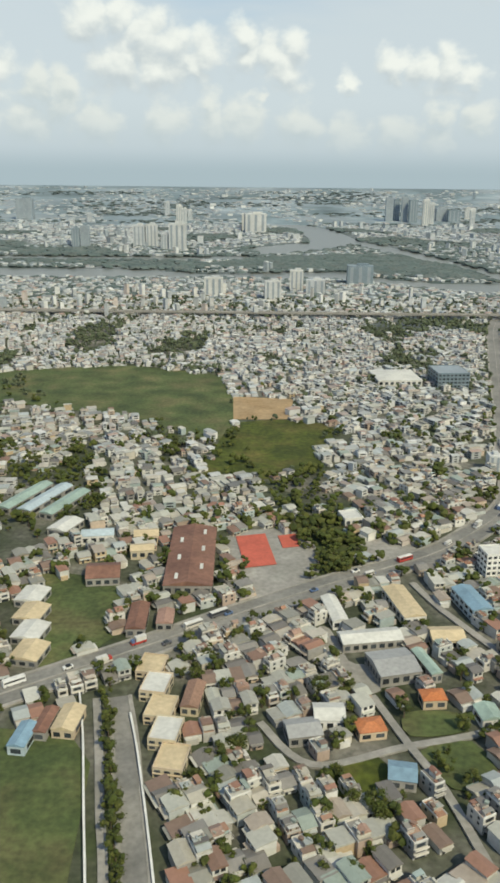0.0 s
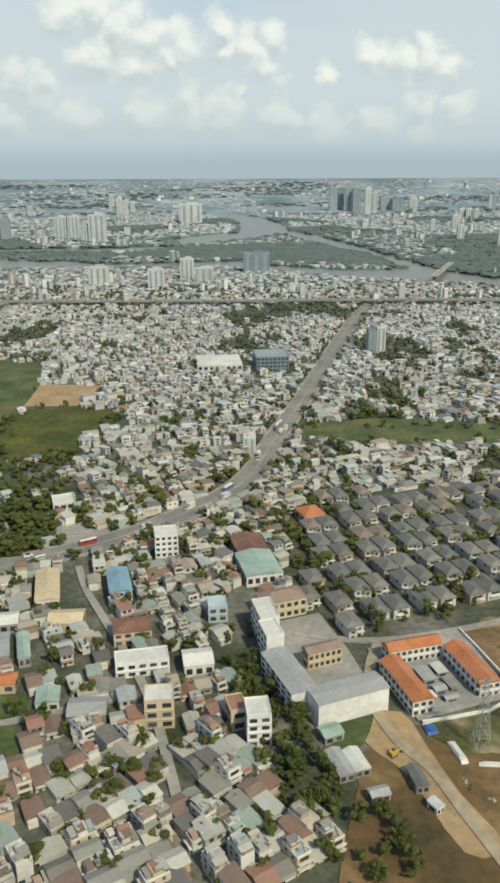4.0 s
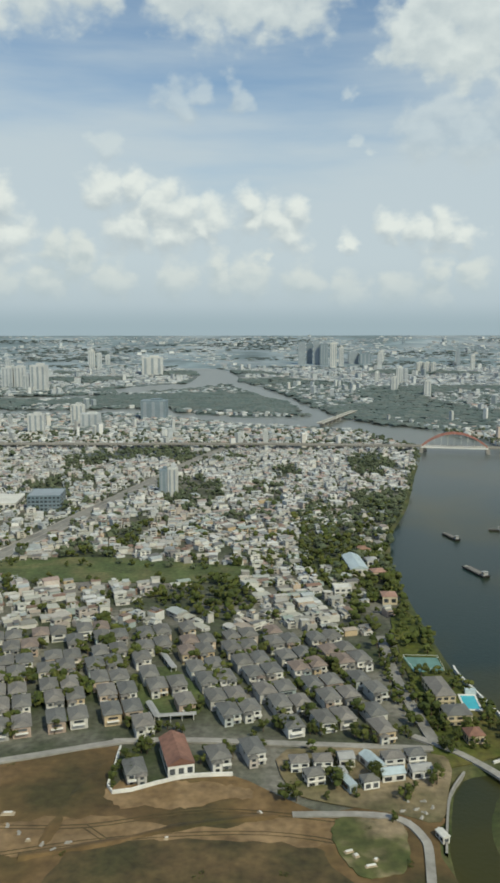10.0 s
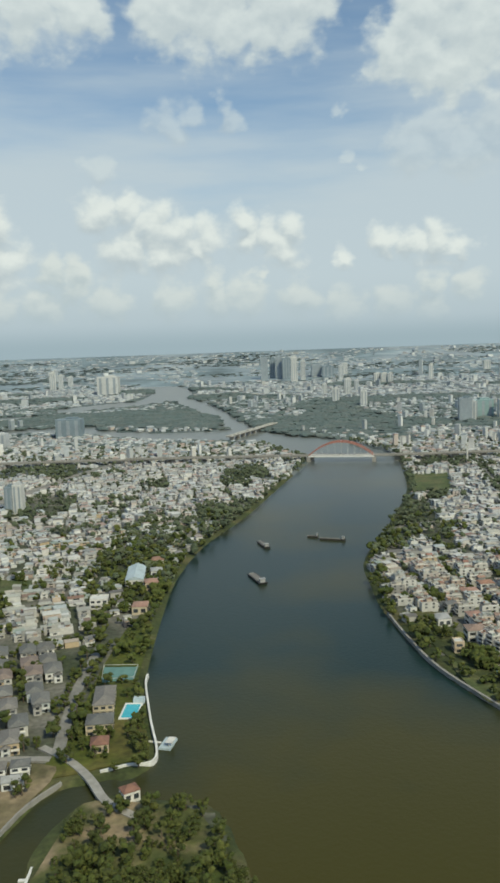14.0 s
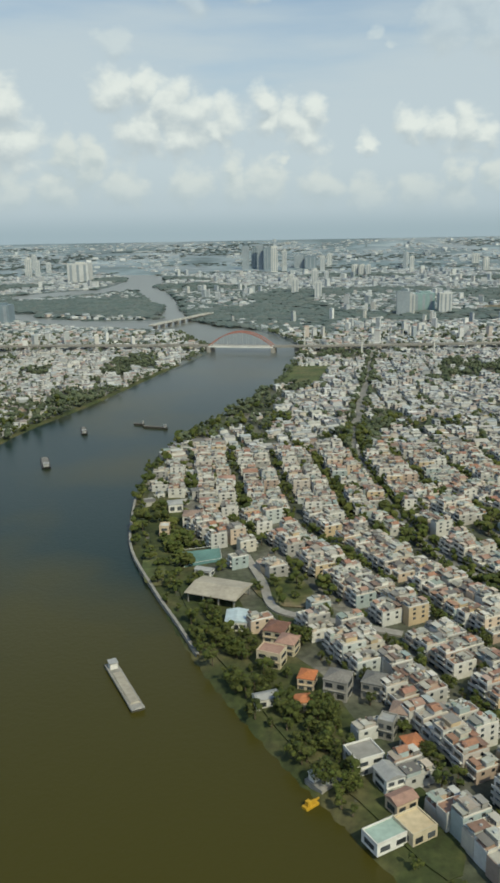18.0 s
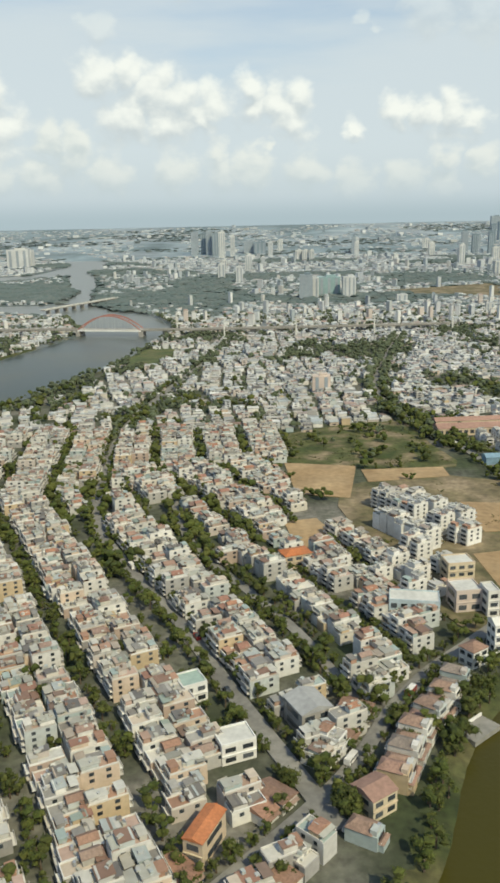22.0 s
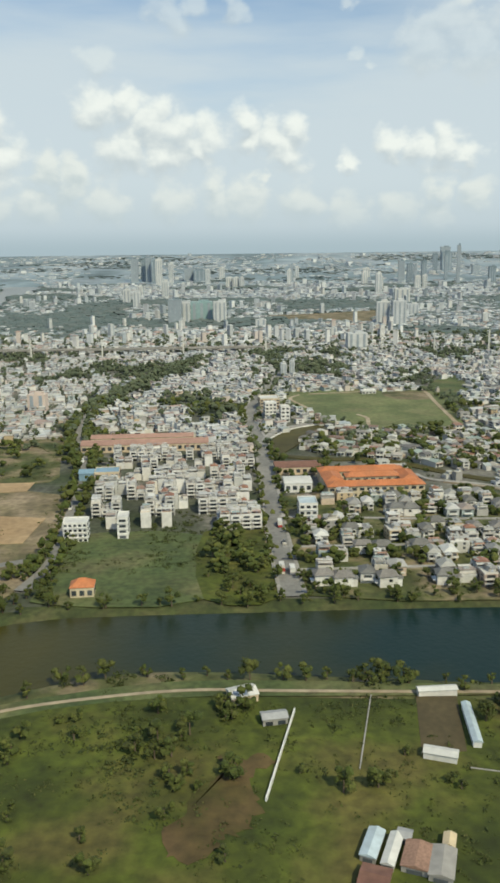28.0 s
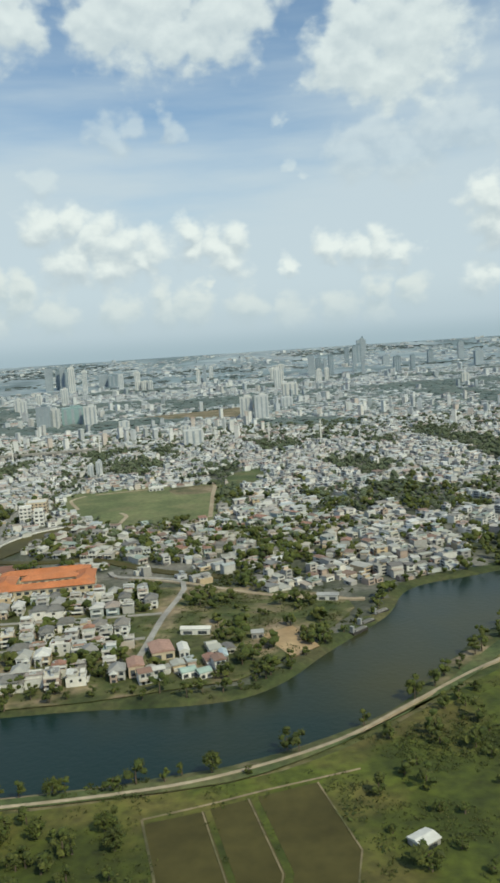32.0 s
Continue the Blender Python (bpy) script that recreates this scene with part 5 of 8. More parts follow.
for poly in ([(651, 384), (670, 389), (672, 373), (655, 366)], [(463, 402), (480, 401), (480, 386), (465, 384)]):
    sheet("tennis_court", poly, M_HARD, 0.45, "faded green hard tennis court behind a low fence", "tennis court")
    fence = thing("court_fence", 0, 0, 0, 0, "low wire fence on pale posts round the tennis court", "fence")
    for (x0, y0), (x1, y1) in zip(poly, poly[1:] + poly[:1]):
        part("rail", [solid((x0 + x1) / 2, (y0 + y1) / 2, 1.9, math.hypot(x1 - x0, y1 - y0), .15, .15, ang=math.atan2(y1 - y0, x1 - x0))], M_PALE, fence)
        part("post", [solid(x0, y0, 0, .2, .2, 2.1)], M_PALE, fence)
    keep_clear(sum(p[0] for p in poly) / 4, sum(p[1] for p in poly) / 4, 18, 18)
building("hut", 665, 358, 8, 4, 3, -22, M_WHITE, M_GREYROOF, "gable", "small hall with a pale blue-grey roof beside the sports canopy", "hut", (2, 1), 1, rise=.8)
building("warehouse", 681.5, 308.5, 8.5, 11, 4.2, -2, M_WHITE, M_SKYBLUE, "gable", "hall with a pale blue roof near the quay", "hall", (3, 1), 3, rise=0.8)
for x, y, w, d, h, deg, wall, roof, kind, lab in ((697, 298, 8, 9, 5, -20, M_CREAM, M_RUST, "hip", "house with a brown tiled roof among trees"), (701, 288, 7, 8, 5, -20, M_CREAM, M_PINK, "hip", "house with a faded red roof among trees"), (695, 279, 9, 7, 6, -22, M_CREAM, M_PINK, "flat", "cream two-storey house with a roof terrace"),
        (707, 264, 5.6, 6.4, 4.6, -15, M_CREAM, M_ORANGE, "hip", "house with an orange hipped roof under trees"), (705, 250, 5.6, 5, 4.2, 10, M_CREAM, M_ORANGE, "hip", "small house with an orange roof under trees"), (693, 253, 8, 4.6, 3.4, 20, M_WHITE, M_GREYROOF, "gable", "pale shed under trees on the bank"),
        (721, 221, 9, 8, 5.4, 24, M_WHITE, M_CONCRETE, "flat", "grey-white house with a cluttered roof terrace"), (727, 212, 6, 7, 5, 24, M_WHITE, M_GREYROOF, "gable", "house with a bright white gable wall"), (736, 226, 5.4, 6, 5, 20, M_CREAM, M_ORANGE, "hip", "yellow house with an orange roof"),
        (723, 191, 10, 6.5, 3.2, 30, M_WHITE, M_TEAL, "flat", "low hall with a pale turquoise roof"), (731, 194, 8, 8, 3.6, 30, M_CREAM, M_YELLOW, "flat", "low hall with a pale cream roof"), (729, 203, 7, 5, 4, 30, M_CREAM, M_PINK, "gable", "house with a reddish roof"),
        (730, 236, 5, 5, 6, -25, M_CONCRETE, M_GREYROOF, "flat", "small grey town house"), (717, 259, 8, 8, 7, -22, M_CONCRETE, M_SLATE, "hip", "dark three-storey villa with grey hipped roofs"), (729, 259, 7, 8, 6, -22, M_CONCRETE, M_SLATE, "hip", "grey villa with a dark roof"), (735, 243, 5.5, 7, 5, -20, M_WHITE, M_TERRA, "hip", "white villa with a red hipped roof")):
    building("house", x, y, w, d, h, deg, wall, roof, kind, lab, "house", (2, 2 if h > 4.5 else 1), 1, rise=min(w, d) * .2, clear=.6)
deck = thing("river_terrace", 709.5, 215, 0, radians(40), "pale concrete river terrace with a small white kiosk", "terrace")
part("deck", [solid(0, 0, -2, 9, 7, 2.7)], M_CONCRETE, deck)
part("kiosk", [solid(-2.5, 1.5, .7, 2.6, 2.4, 2.2)], M_WHITE, deck)
part("kiosk_roof", [solid(-2.5, 1.5, 2.9, 3.2, 3, .2)], M_PALE, deck)
for k in range(3):
    part("planter", [solid(-1 + k * 1.8, -2.2, .7, .9, .7, .6)], M_WHITE, deck)
M_DREDGE = material("yellow_machine_paint", [(0.55, 0.33, 0.03)], grain=(1, .2), patch=(.3, .2), rough=.5)
dig = thing("dredger", 705, 206, -1.3, radians(40), "small yellow dredger moored at the river terrace", "dredger")
part("pontoon", [solid(0, 0, -.3, 4.6, 2.2, .9)], M_DREDGE, dig)
part("cab", [solid(-.8, 0, .6, 1.3, 1.3, 1.5)], M_DREDGE, dig)
part("boom", [solid(1.6, 0, .9, 3.2, .4, .4)], M_DREDGE, dig)
building("tower_house", 930, 266, 6, 6, 10, 10, M_WHITE, M_PALE, "gable", "tall white house with a gabled roof on the river bank", "house", (2, 3), 2, rise=1.8)
building("house", 919, 257, 7, 6, 6, 35, M_WHITE, M_TERRA, "hip", "white villa with a red roof on the river bank", "house", (2, 2), 2, rise=1.6)
building("long_hall", 1012, 552, 84, 13, 5, 4, M_CREAM, M_PINK, "gable", "very long low building with a faded pink tile roof", "hall", (20, 1), 2, rise=2.2)
building("long_hall", 1008, 570, 70, 9, 5, 4, M_CREAM, M_PINK, "gable", "long low building with a faded pink roof", "hall", (16, 1), 1, rise=1.8)
building("office_block", 1000, 474, 14, 12, 7, 5, M_CREAM, M_BLUE, "flat", "low office block with a blue roof", "office", (5, 2), 3)
building("office_block", 988, 478, 10, 8, 5, 5, M_BLUE, M_BLUE, "gable", "shed clad in blue sheeting", "shed", (0, 0), 0)
building("apartment_block", 1002, 377, 11, 8, 9.5, 3, M_WHITE, M_PALE, "flat", "white apartment block with dark window rows", "apartment block", (5, 4), 2)
building("apartment_block", 1023, 381, 5, 9, 10.5, 3, M_WHITE, M_PALE, "flat", "narrow white town house standing alone", "house", (1, 4), 2)
building("house", 1017, 315, 9, 7, 4.5, 5, M_CREAM, M_ORANGE, "hip", "house with a bright orange hipped roof by the river", "house", (3, 1), 2, rise=2.6)
# orange-roofed school round a court
sch = thing("courtyard_school", 1148, 457, 0, radians(4), "low school with orange roofs round a courtyard", "school")
keep_clear(1148, 457, 56, 42, radians(4))
for nm, x, y, w, d in (("front_wing", 0, -15, 52, 9), ("back_wing", -2, 15, 48, 9), ("side_wing", -21, 0, 10, 21), ("side_wing", 21, 0, 9, 21), ("middle_wing", 2, 2, 30, 7)):
    o = part(nm, [solid(x, y, 0, w, d, 6.6)], M_CREAM, sch)
    part("roof", [(r[0] + x, r[1] + y, *r[2:]) for r in roof_rows(w, d, 6.6, "hip", 1.2, 2.0)], M_ORANGE, o, "bright orange tile roof")
    for f in range(2):
        for k in range(max(int(w / 4), 1)):
            part("window", [solid(x + (k + .5) / max(int(w / 4), 1) * w - w / 2, y - d / 2 - .03, 1 + f * 3.2, 2.4, .14, 1.5)], M_GLASS_T, o)
building("warehouse", 1110, 492, 27, 15, 4.5, 3, M_CREAM, M_RUST, "gable", "hall with a maroon sheet roof", "hall", (7, 1), 3, rise=1.6)
building("warehouse", 1108, 456, 15, 15, 5, 2, M_WHITE, M_PALE, "gable", "white shed with a pale roof beside the avenue", "shed", (4, 1), 3, rise=1.2)
building("apartment_block", 1110, 405, 9, 12, 9, 2, M_WHITE, M_SKYBLUE, "flat", "white town house with a pale blue roof", "house", (3, 3), 3)
for x, y, w, d, h, deg, wall, roof, lab in ((1214, 345, 9, 13, 4, 12, M_CREAM, M_PINK, "long shed with a striped brown roof"), (1205, 328, 6, 9, 5, 10, M_CREAM, M_PINK, "brown building under construction"), (1228, 367, 13, 3.4, 3, -12, M_WHITE, M_PALE, "long low white-roofed shed"), (1225, 321, 6, 5, 3, 20, M_WHITE, M_TEAL, "shed with a pale green roof by the river"), (1231, 319, 5, 5, 3, 25, M_WHITE, M_TEAL, "shed with a pale green roof by the river"),
        (1223, 344, 4, 9, 3.4, 8, M_WHITE, M_PALE, "narrow white-roofed shed among trees"), (1239, 335, 3, 7, 3, 5, M_CONCRETE, M_SKYBLUE, "pale blue shed among trees"), (1254, 356, 5, 4, 3, 0, M_CONCRETE, M_GREYROOF, "grey shed beside the sand yard"), (1291, 399, 10, 4, 3, -18, M_WHITE, M_GREYROOF, "long grey-roofed shed beside the orchard"),
        (187, 227, 7, 6, 3, 22, M_CONCRETE, M_TEAL, "shed with a faded green roof below the school"), (188, 212, 5, 12, 3, 16, M_CONCRETE, M_GREYROOF, "grey sheet-roofed shed below the school"), (193.5, 213, 5, 10, 3, 16, M_CONCRETE, M_PALE, "pale sheet-roofed shed below the school"), (198, 199, 6, 4, 2.8, 16, M_CONCRETE, M_GREYROOF, "small grey shed below the school"), (211, 205, 4, 9, 3, 10, M_CONCRETE, M_SLATE, "dark shed at the edge of the building yard"), (214, 194, 3, 4, 2.6, 30, M_WHITE, M_PALE, "white cabin at the edge of the building yard")):
    building("shed", x, y, w, d, h, deg, wall, roof, "gable", lab, "shed", (2, 1), 1, "sheds beside open land", rise=.9, clear=.6)
for x, y, w, d, deg, roof in ((-130, 455, 9, 44, -22, M_TEAL), (-117, 452, 9, 44, -22, M_SKYBLUE), (-104, 445, 9, 40, -22, M_TEAL), (-97, 412, 12, 18, -22, M_PALE)):
    building("warehouse", x, y, w, d, 4, deg, M_CONCRETE, roof, "gable", "long hall with a pale sheet roof behind the high road", "warehouse", (2, 1), 4, "long halls", rise=1.2)
building("apartment_block", 1098, 690, 16, 18, 10, 5, M_CREAM, M_PALE, "flat", "cream apartment block beside the canal", "apartment block", (5, 4), 4)
# farmland: playing court with shelters, huts, sheds
sheet("playing_court", TARMAC[0], material("court_clay", [(0.085, 0.066, 0.03)], grain=(0.6, 0.2), patch=(0.1, 0.25), rough=0.9), 0.5, "brown clay playing court between white shelters", "sports court")
for x, y, w, d, deg in ((1136.5, 239.5, 11.5, 2.6, 4), (1130.5, 208.5, 8.5, 3.4, -18), (1142, 222, 2.2, 19, -5)):
    sh = building("shelter", x, y, w, d, 2.4, deg, M_WHITE, (M_SKYBLUE if d > w else M_PALE), "gable", "low white-roofed shelter beside the court", "shelter", (0, 0), 0, "court shelters", rise=0.5)
building("hut", 1079, 238, 8, 6, 3, 20, M_CREAM, M_PALE, "gable", "hut with a pale sheet roof beside the dike", "hut", (2, 1), 1, rise=1.0)
for x, y, w, d, deg, roof, lab in ((1172, 203, 5.5, 3, 12, M_PALE, "pale"), (1175.5, 200.5, 3, 4.5, 12, M_SKYBLUE, "pale blue"), (1178.5, 198, 2.6, 4, 12, M_TERRA, "red"), (1172, 197, 4.5, 4.5, 10, M_PALE, "pale"), (1166.5, 195, 6, 3.4, 12, M_GREYROOF, "grey"),
                                   (1173, 190.8, 5, 5.4, 8, M_RUST, "rusty red"), (1172.5, 185.5, 4.6, 4.6, 8, M_YELLOW, "pale yellow"), (1169.5, 180.5, 7, 3.4, 10, M_PINK, "faded red"), (1163, 188, 6, 6.6, 8, M_SLATE, "dark grey"), (1162.5, 181, 7, 5, 10, M_CONCRETE, "concrete"), (1161.5, 176.6, 6, 2.4, 10, M_GREYROOF, "grey"),
                                   (1181, 182.5, 4, 2.6, 5, M_SKYBLUE, "pale blue"), (1196, 177.5, 8, 4.2, 8, M_RUST, "brown"), (1204, 175.5, 4, 5, 12, M_PALE, "white"), (1209, 178.5, 6.5, 5, 12, M_YELLOW, "cream"), (1200.5, 165.5, 8, 4, 12, M_PALE, "white"), (1211, 166, 13, 6, 12, M_TEAL, "pale teal"),
                                   (1238, 187, 4, 5, 22, M_TEAL, "pale green"), (1242.5, 183, 3.6, 4.6, 22, M_PALE, "white"), (1245.5, 189, 3.4, 5, 22, M_CONCRETE, "concrete"), (1248, 182, 6, 5, 22, M_PINK, "faded pink"), (1233, 174, 4, 3, 10, M_YELLOW, "cream"),
                                   (1108, 176, 3.4, 9, -22, M_SKYBLUE, "pale blue"), (1112, 174, 2.6, 10, -22, M_PALE, "white"), (1117, 172, 5.6, 8, -20, M_TERRA, "faded red"), (1122, 170, 5, 9, -18, M_CONCRETE, "concrete"), (1107, 166, 6, 6, -20, M_RUST, "rusty brown"), (1115.5, 178.6, 3, 3, -20, M_GREYROOF, "grey"), (1125, 176.5, 2.4, 4, -18, M_YELLOW, "cream"),
                                   (1275, 182, 7, 7, 20, M_TERRA, "orange"), (1283, 205, 6, 5, 30, M_PALE, "white")):
    building("farm_building", x, y, w, d, 2.2, deg, M_CONCRETE, roof, "gable", "low farm building with a %s roof among trees" % lab, "farm building", (1, 1), 0, "farm buildings", rise=0.55, clear=0.6)
for line, h in (([(1085, 192), (1094, 231)], 1.8), ([(1109, 204), (1117, 239)], 1.0), ([(1137, 204), (1162, 198)], 0.9)):
    w = thing("field_wall", 0, 0, 0, 0, "pale weathered field wall across rough grass", "wall")
    (x0, y0), (x1, y1) = line
    k = 8
    for j in range(k):
        part("panel", [solid(x0 + (x1 - x0) * (j + .5) / k, y0 + (y1 - y0) * (j + .5) / k, 0, .35, math.hypot(x1 - x0, y1 - y0) / k - .05, h, ang=math.atan2(y1 - y0, x1 - x0) - math.pi / 2)], M_WHITE if h > 1.5 else M_CONCRETE, w)
for j, poly in enumerate(PONDS):
    ribbon("pond_dike", [(p[0] - 0.6, p[1]) for p in (poly[1], poly[2], poly[3])] if j < 2 else [poly[1], poly[2], poly[3]], 0.45, M_DRY, 0.8, "narrow pale dike between fish ponds", "dike", thick=0.8)
ribbon("pond_dike", [(1214, 227), (1231, 231), (1247, 235.5), (1262, 239), (1275, 242)], 0.7, M_DRY, 0.8, "narrow pale dike along fish ponds", "dike", thick=0.8)
ribbon("pond_dike", [(1214, 227), (1218, 205), (1221, 184)], 0.7, M_DRY, 0.8, "narrow pale dike beside a fish pond", "dike", thick=0.8)
# lane walls and quays
for line, lab in (([(-61, 263), (-55, 238), (-48, 202), (-43, 177), (-34, 130)], "pale wall"), ([(-40, 250), (-35, 230), (-29, 202), (-24, 177), (-15, 130)], "pale wall")):
    ribbon("lane_wall", smooth(line), 0.7, M_WHITE, 2.0, "pale painted wall along the lane", "wall", thick=2.0)
ribbon("quay_wall", smooth([(486, 392), (486.5, 380), (493, 344), (499, 311), (488, 306), (479, 302)]), 0.9, M_WHITE, 0.8, "white river quay wall", "quay", thick=2.2)
ribbon("quay_wall", smooth([(616, 470), (620, 430), (627, 388), (645, 340), (657, 312), (668, 285)]), 1.2, M_CONCRETE, 0.8, "pale river quay wall", "quay", thick=2.2)
ribbon("site_wall", smooth([(334, 313), (334, 300), (336, 281), (360, 291), (379, 293)], 3), 0.6, M_WHITE, 1.8, "white boundary wall of the villa estate", "wall", thick=1.8)
ribbon("site_wall", smooth([(219, 232.5), (254, 245), (247.5, 290)], 3), 0.6, M_WHITE, 1.8, "white boundary wall of the barracks", "wall", thick=1.8)
ribbon("creek_bank", smooth([(466, 295), (457.5, 281), (452, 263), (448, 247)], 3), 0.8, M_CONCRETE, 0.8, "concrete creek bank", "quay", thick=2)
ribbon("park_path", smooth([(1136, 757), (1183, 766), (1214, 781), (1243, 774), (1242, 717), (1238, 616)], 2), 3.4, M_DIRT_ROAD, 0.8, "pale border path of the large green field", "path")
ribbon("park_path", smooth([(1170, 612), (1174, 644), (1168, 660)], 4), 3.0, M_DIRT_ROAD, 0.8, "pale winding path on the green field", "path")
ribbon("creek_path", smooth([(452, 322), (465, 311), (476, 297), (485, 281), (497, 271)], 4), 3.4, M_CONCRETE, 0.9, "small concrete road bridge over the creek", "bridge", thick=1.0)
ribbon("park_path", smooth([(1131, 688), (1119, 728), (1120, 742), (1128, 754)], 4), 3.0, M_DIRT_ROAD, 0.8, "pale winding path beside the green field", "path")
ribbon("canal_wall", smooth([(1092, 566), (1095, 581), (1107, 604), (1121, 617), (1137, 626)], 5), 1.0, M_WHITE, 1.5, "pale wall along the bend of the canal", "wall", thick=1.4, off=-3.2)
sheet("canal_water", smooth(CANAL_POLY, 4, True), M_POND, 0.6, "still dark canal water in a wide bend", "canal")
ribbon("canal_water", smooth(CANAL_LINE, 5), 7, M_POND, 0.57, "still dark canal water behind the school", "canal", thick=0.5)
building("park_pavilion", 1191, 759, 13, 8, 3, 5, M_WHITE, M_PALE, "hip", "white pavilion at the edge of the green field", "pavilion", (4, 1), 2, rise=1.5)
building("apartment_block", 1098, 645, 9, 9, 14, 8, M_WHITE, M_PALE, "flat", "white apartment block near the canal bend", "apartment block", (3, 5), 2)
building("apartment_block", 1109, 640, 7, 9, 12, 8, M_WHITE, M_PALE, "flat", "white apartment block near the canal bend", "apartment block", (2, 4), 2)
ribbon("farm_path", smooth([(1164, 182), (1178, 182), (1190, 180), (1193, 172), (1194, 160)], 4), 2.0, M_CONCRETE, 0.8, "pale farm lane", "path")

# ---- bridge with red arches, viaduct, masts ----
deck_z = 7.0
via = tagged(ribbon("viaduct", VIADUCT, 11, M_ASPHALT, deck_z, "pale concrete road viaduct crossing the city", "viaduct", thick=1.4))
run = np.concatenate([[0], np.cumsum(np.hypot(*np.diff(VIADUCT, axis=0).T))])
for s in np.arange(20, run[-1], 38):
    x, y = np.interp(s, run, VIADUCT[:, 0]), np.interp(s, run, VIADUCT[:, 1])
    if 622 < x < 698:
        continue
    part("pier", [solid(x, y, -2.5, 7, 2.2, 8.0)], M_CONCRETE, via)
for off in (-5.2, 5.2):
    ribbon("parapet", VIADUCT, 0.5, M_CONCRETE, deck_z + 0.9, "", thick=0.9, parent=via, off=off)
bridge = thing("arch_bridge", 660, 1089.5, 0, math.atan2(1081 - 1098, 703 - 617), "road bridge with red steel arches over the river", "bridge")
L, RISE = 87.0, 18.5
part("deck", [solid(0, 0, deck_z - 1.8, L, 15, 2.0)], M_WHITE, bridge, "white bridge deck edge")
for off in (-6.8, 6.8):
    pts = [(-L / 2 + L * k / 20, deck_z + RISE * (1 - (2 * k / 20 - 1) ** 2)) for k in range(21)]
    bm = bmesh.new()
    prev = None
    for x, z in pts:
        ring = [bm.verts.new((x + dx, off + dy, z + dz)) for dx, dy, dz in ((0, -.6, -.8), (0, .6, -.8), (0, .6, .8), (0, -.6, .8))]
        if prev:
            for q in range(4):
                bm.faces.new((prev[q], prev[(q + 1) % 4], ring[(q + 1) % 4], ring[q]))
        prev = ring
    bmesh.ops.recalc_face_normals(bm, faces=bm.faces)
    me = bpy.data.meshes.new("arch")
    bm.to_mesh(me)
    bm.free()
    me.materials.append(M_RED_STEEL)
    arch = raw_part("arch", me, bridge, "red painted steel arch")
    for k in range(2, 19, 2):
        x, z = pts[k]
        part("hanger", [solid(x, off, deck_z, .2, .2, z - deck_z)], M_PALE, arch)
for k in range(4, 17, 3):
    x, z = -L / 2 + L * k / 20, deck_z + RISE * (1 - (2 * k / 20 - 1) ** 2)
    part("cross_brace", [solid(x, 0, z - .5, .8, 13.6, .9)], M_RED_STEEL, bridge)
for x in (-L / 2, L / 2):
    part("pier", [solid(x, 0, -3, 5, 16, deck_z + 1.2)], M_CONCRETE, bridge)


def mast(x, y, h):
    ob = thing("power_mast", x, y, 0, 0.1, "pale steel power line mast with crossarms above the roofs", "power mast", "power line masts")
    part("pole", [solid(0, 0, 0, 2.2, 2.2, h, 0.7, 0.7)], M_PALE, ob)
    for k in range(3):
        part("crossarm", [solid(0, 0, h * (0.72 + 0.11 * k), 7 - k, 0.5, 0.5)], M_PALE, ob)


for x, y, h in ((812, 1028, 26), (901, 1024, 26), (745, 1120, 26), (1104, 1066, 27), (1253, 1069, 27), (1323, 1078, 27), (1389, 1062, 28), (1000, 1040, 26)):
    mast(x, y, h)

# ---- boats, jetty ----


def barge(x, y, length, beam, deg, hull_mat, label):
    ob = thing("barge", x, y, -1.3, radians(deg), label, "barge", "boats on the river")
    part("hull", [solid(0, 0, -0.4, length * .92, beam * .85, 1.7, length, beam)], hull_mat, ob)
    part("hold_cover", [solid(length * .06, 0, 1.3, length * .66, beam * .78, .5, length * .64, beam * .6)], M_BEIGE if length > 30 else M_SLATE, ob)
    part("wheelhouse", [solid(-length * .40, 0, 1.3, length * .09, beam * .6, 2.3)], M_WHITE if length > 30 else M_GREYROOF, ob)
    part("wheelhouse_roof", [solid(-length * .40, 0, 3.6, length * .11, beam * .7, .2)], M_GREYROOF, ob)
    part("bow_deck", [solid(length * .46, 0, 1.3, length * .07, beam * .6, .35, length * .05, beam * .3)], M_CONCRETE, ob)
    return ob


M_HULL = material("dark_hull", [(0.06, 0.055, 0.05)], grain=(0.5, 0.2), patch=(0.1, 0.2), rough=0.6)
barge(644, 265.5, 33, 4.6, -63.5, M_CONCRETE, "long pale cargo barge with a covered hold")
barge(541, 551, 26, 6, 108, M_HULL, "dark laden barge on the river")
barge(547, 645, 22, 5, 105, M_HULL, "dark cargo boat on the river")
barge(588, 667, 9, 3, 160, M_HULL, "small tug on the river")
barge(603, 655, 22, 3, 160, M_HULL, "low dark raft towed by a tug")
for x, y in ((1302, 371), (1311, 383), (1297, 362)):
    barge(x, y - 6, 10, 3, 40, M_HULL, "dark boat moored at the river bank")
jet = thing("jetty", 499, 325, -1.3, radians(-14), "small white floating jetty with blue canopy", "jetty")
part("gangway", [solid(-3, 0, 0.6, 7, 1.0, .3)], M_WHITE, jet)
part("pontoon", [solid(3.5, 0, 0, 5, 9, .9)], M_SKYBLUE, jet)
part("canopy", [solid(5, -1, 2.6, 3, 5, .2)], M_WHITE, jet)
for sy in (-3, 1):
    part("post", [solid(5, sy, .9, .2, .2, 1.7)], M_WHITE, jet)
pier = thing("river_terrace", 911, 221, -1.0, radians(40), "concrete terrace with a flat roof over the river", "terrace")
part("deck", [solid(0, 0, 0, 12, 7, 1.6)], M_CONCRETE, pier)
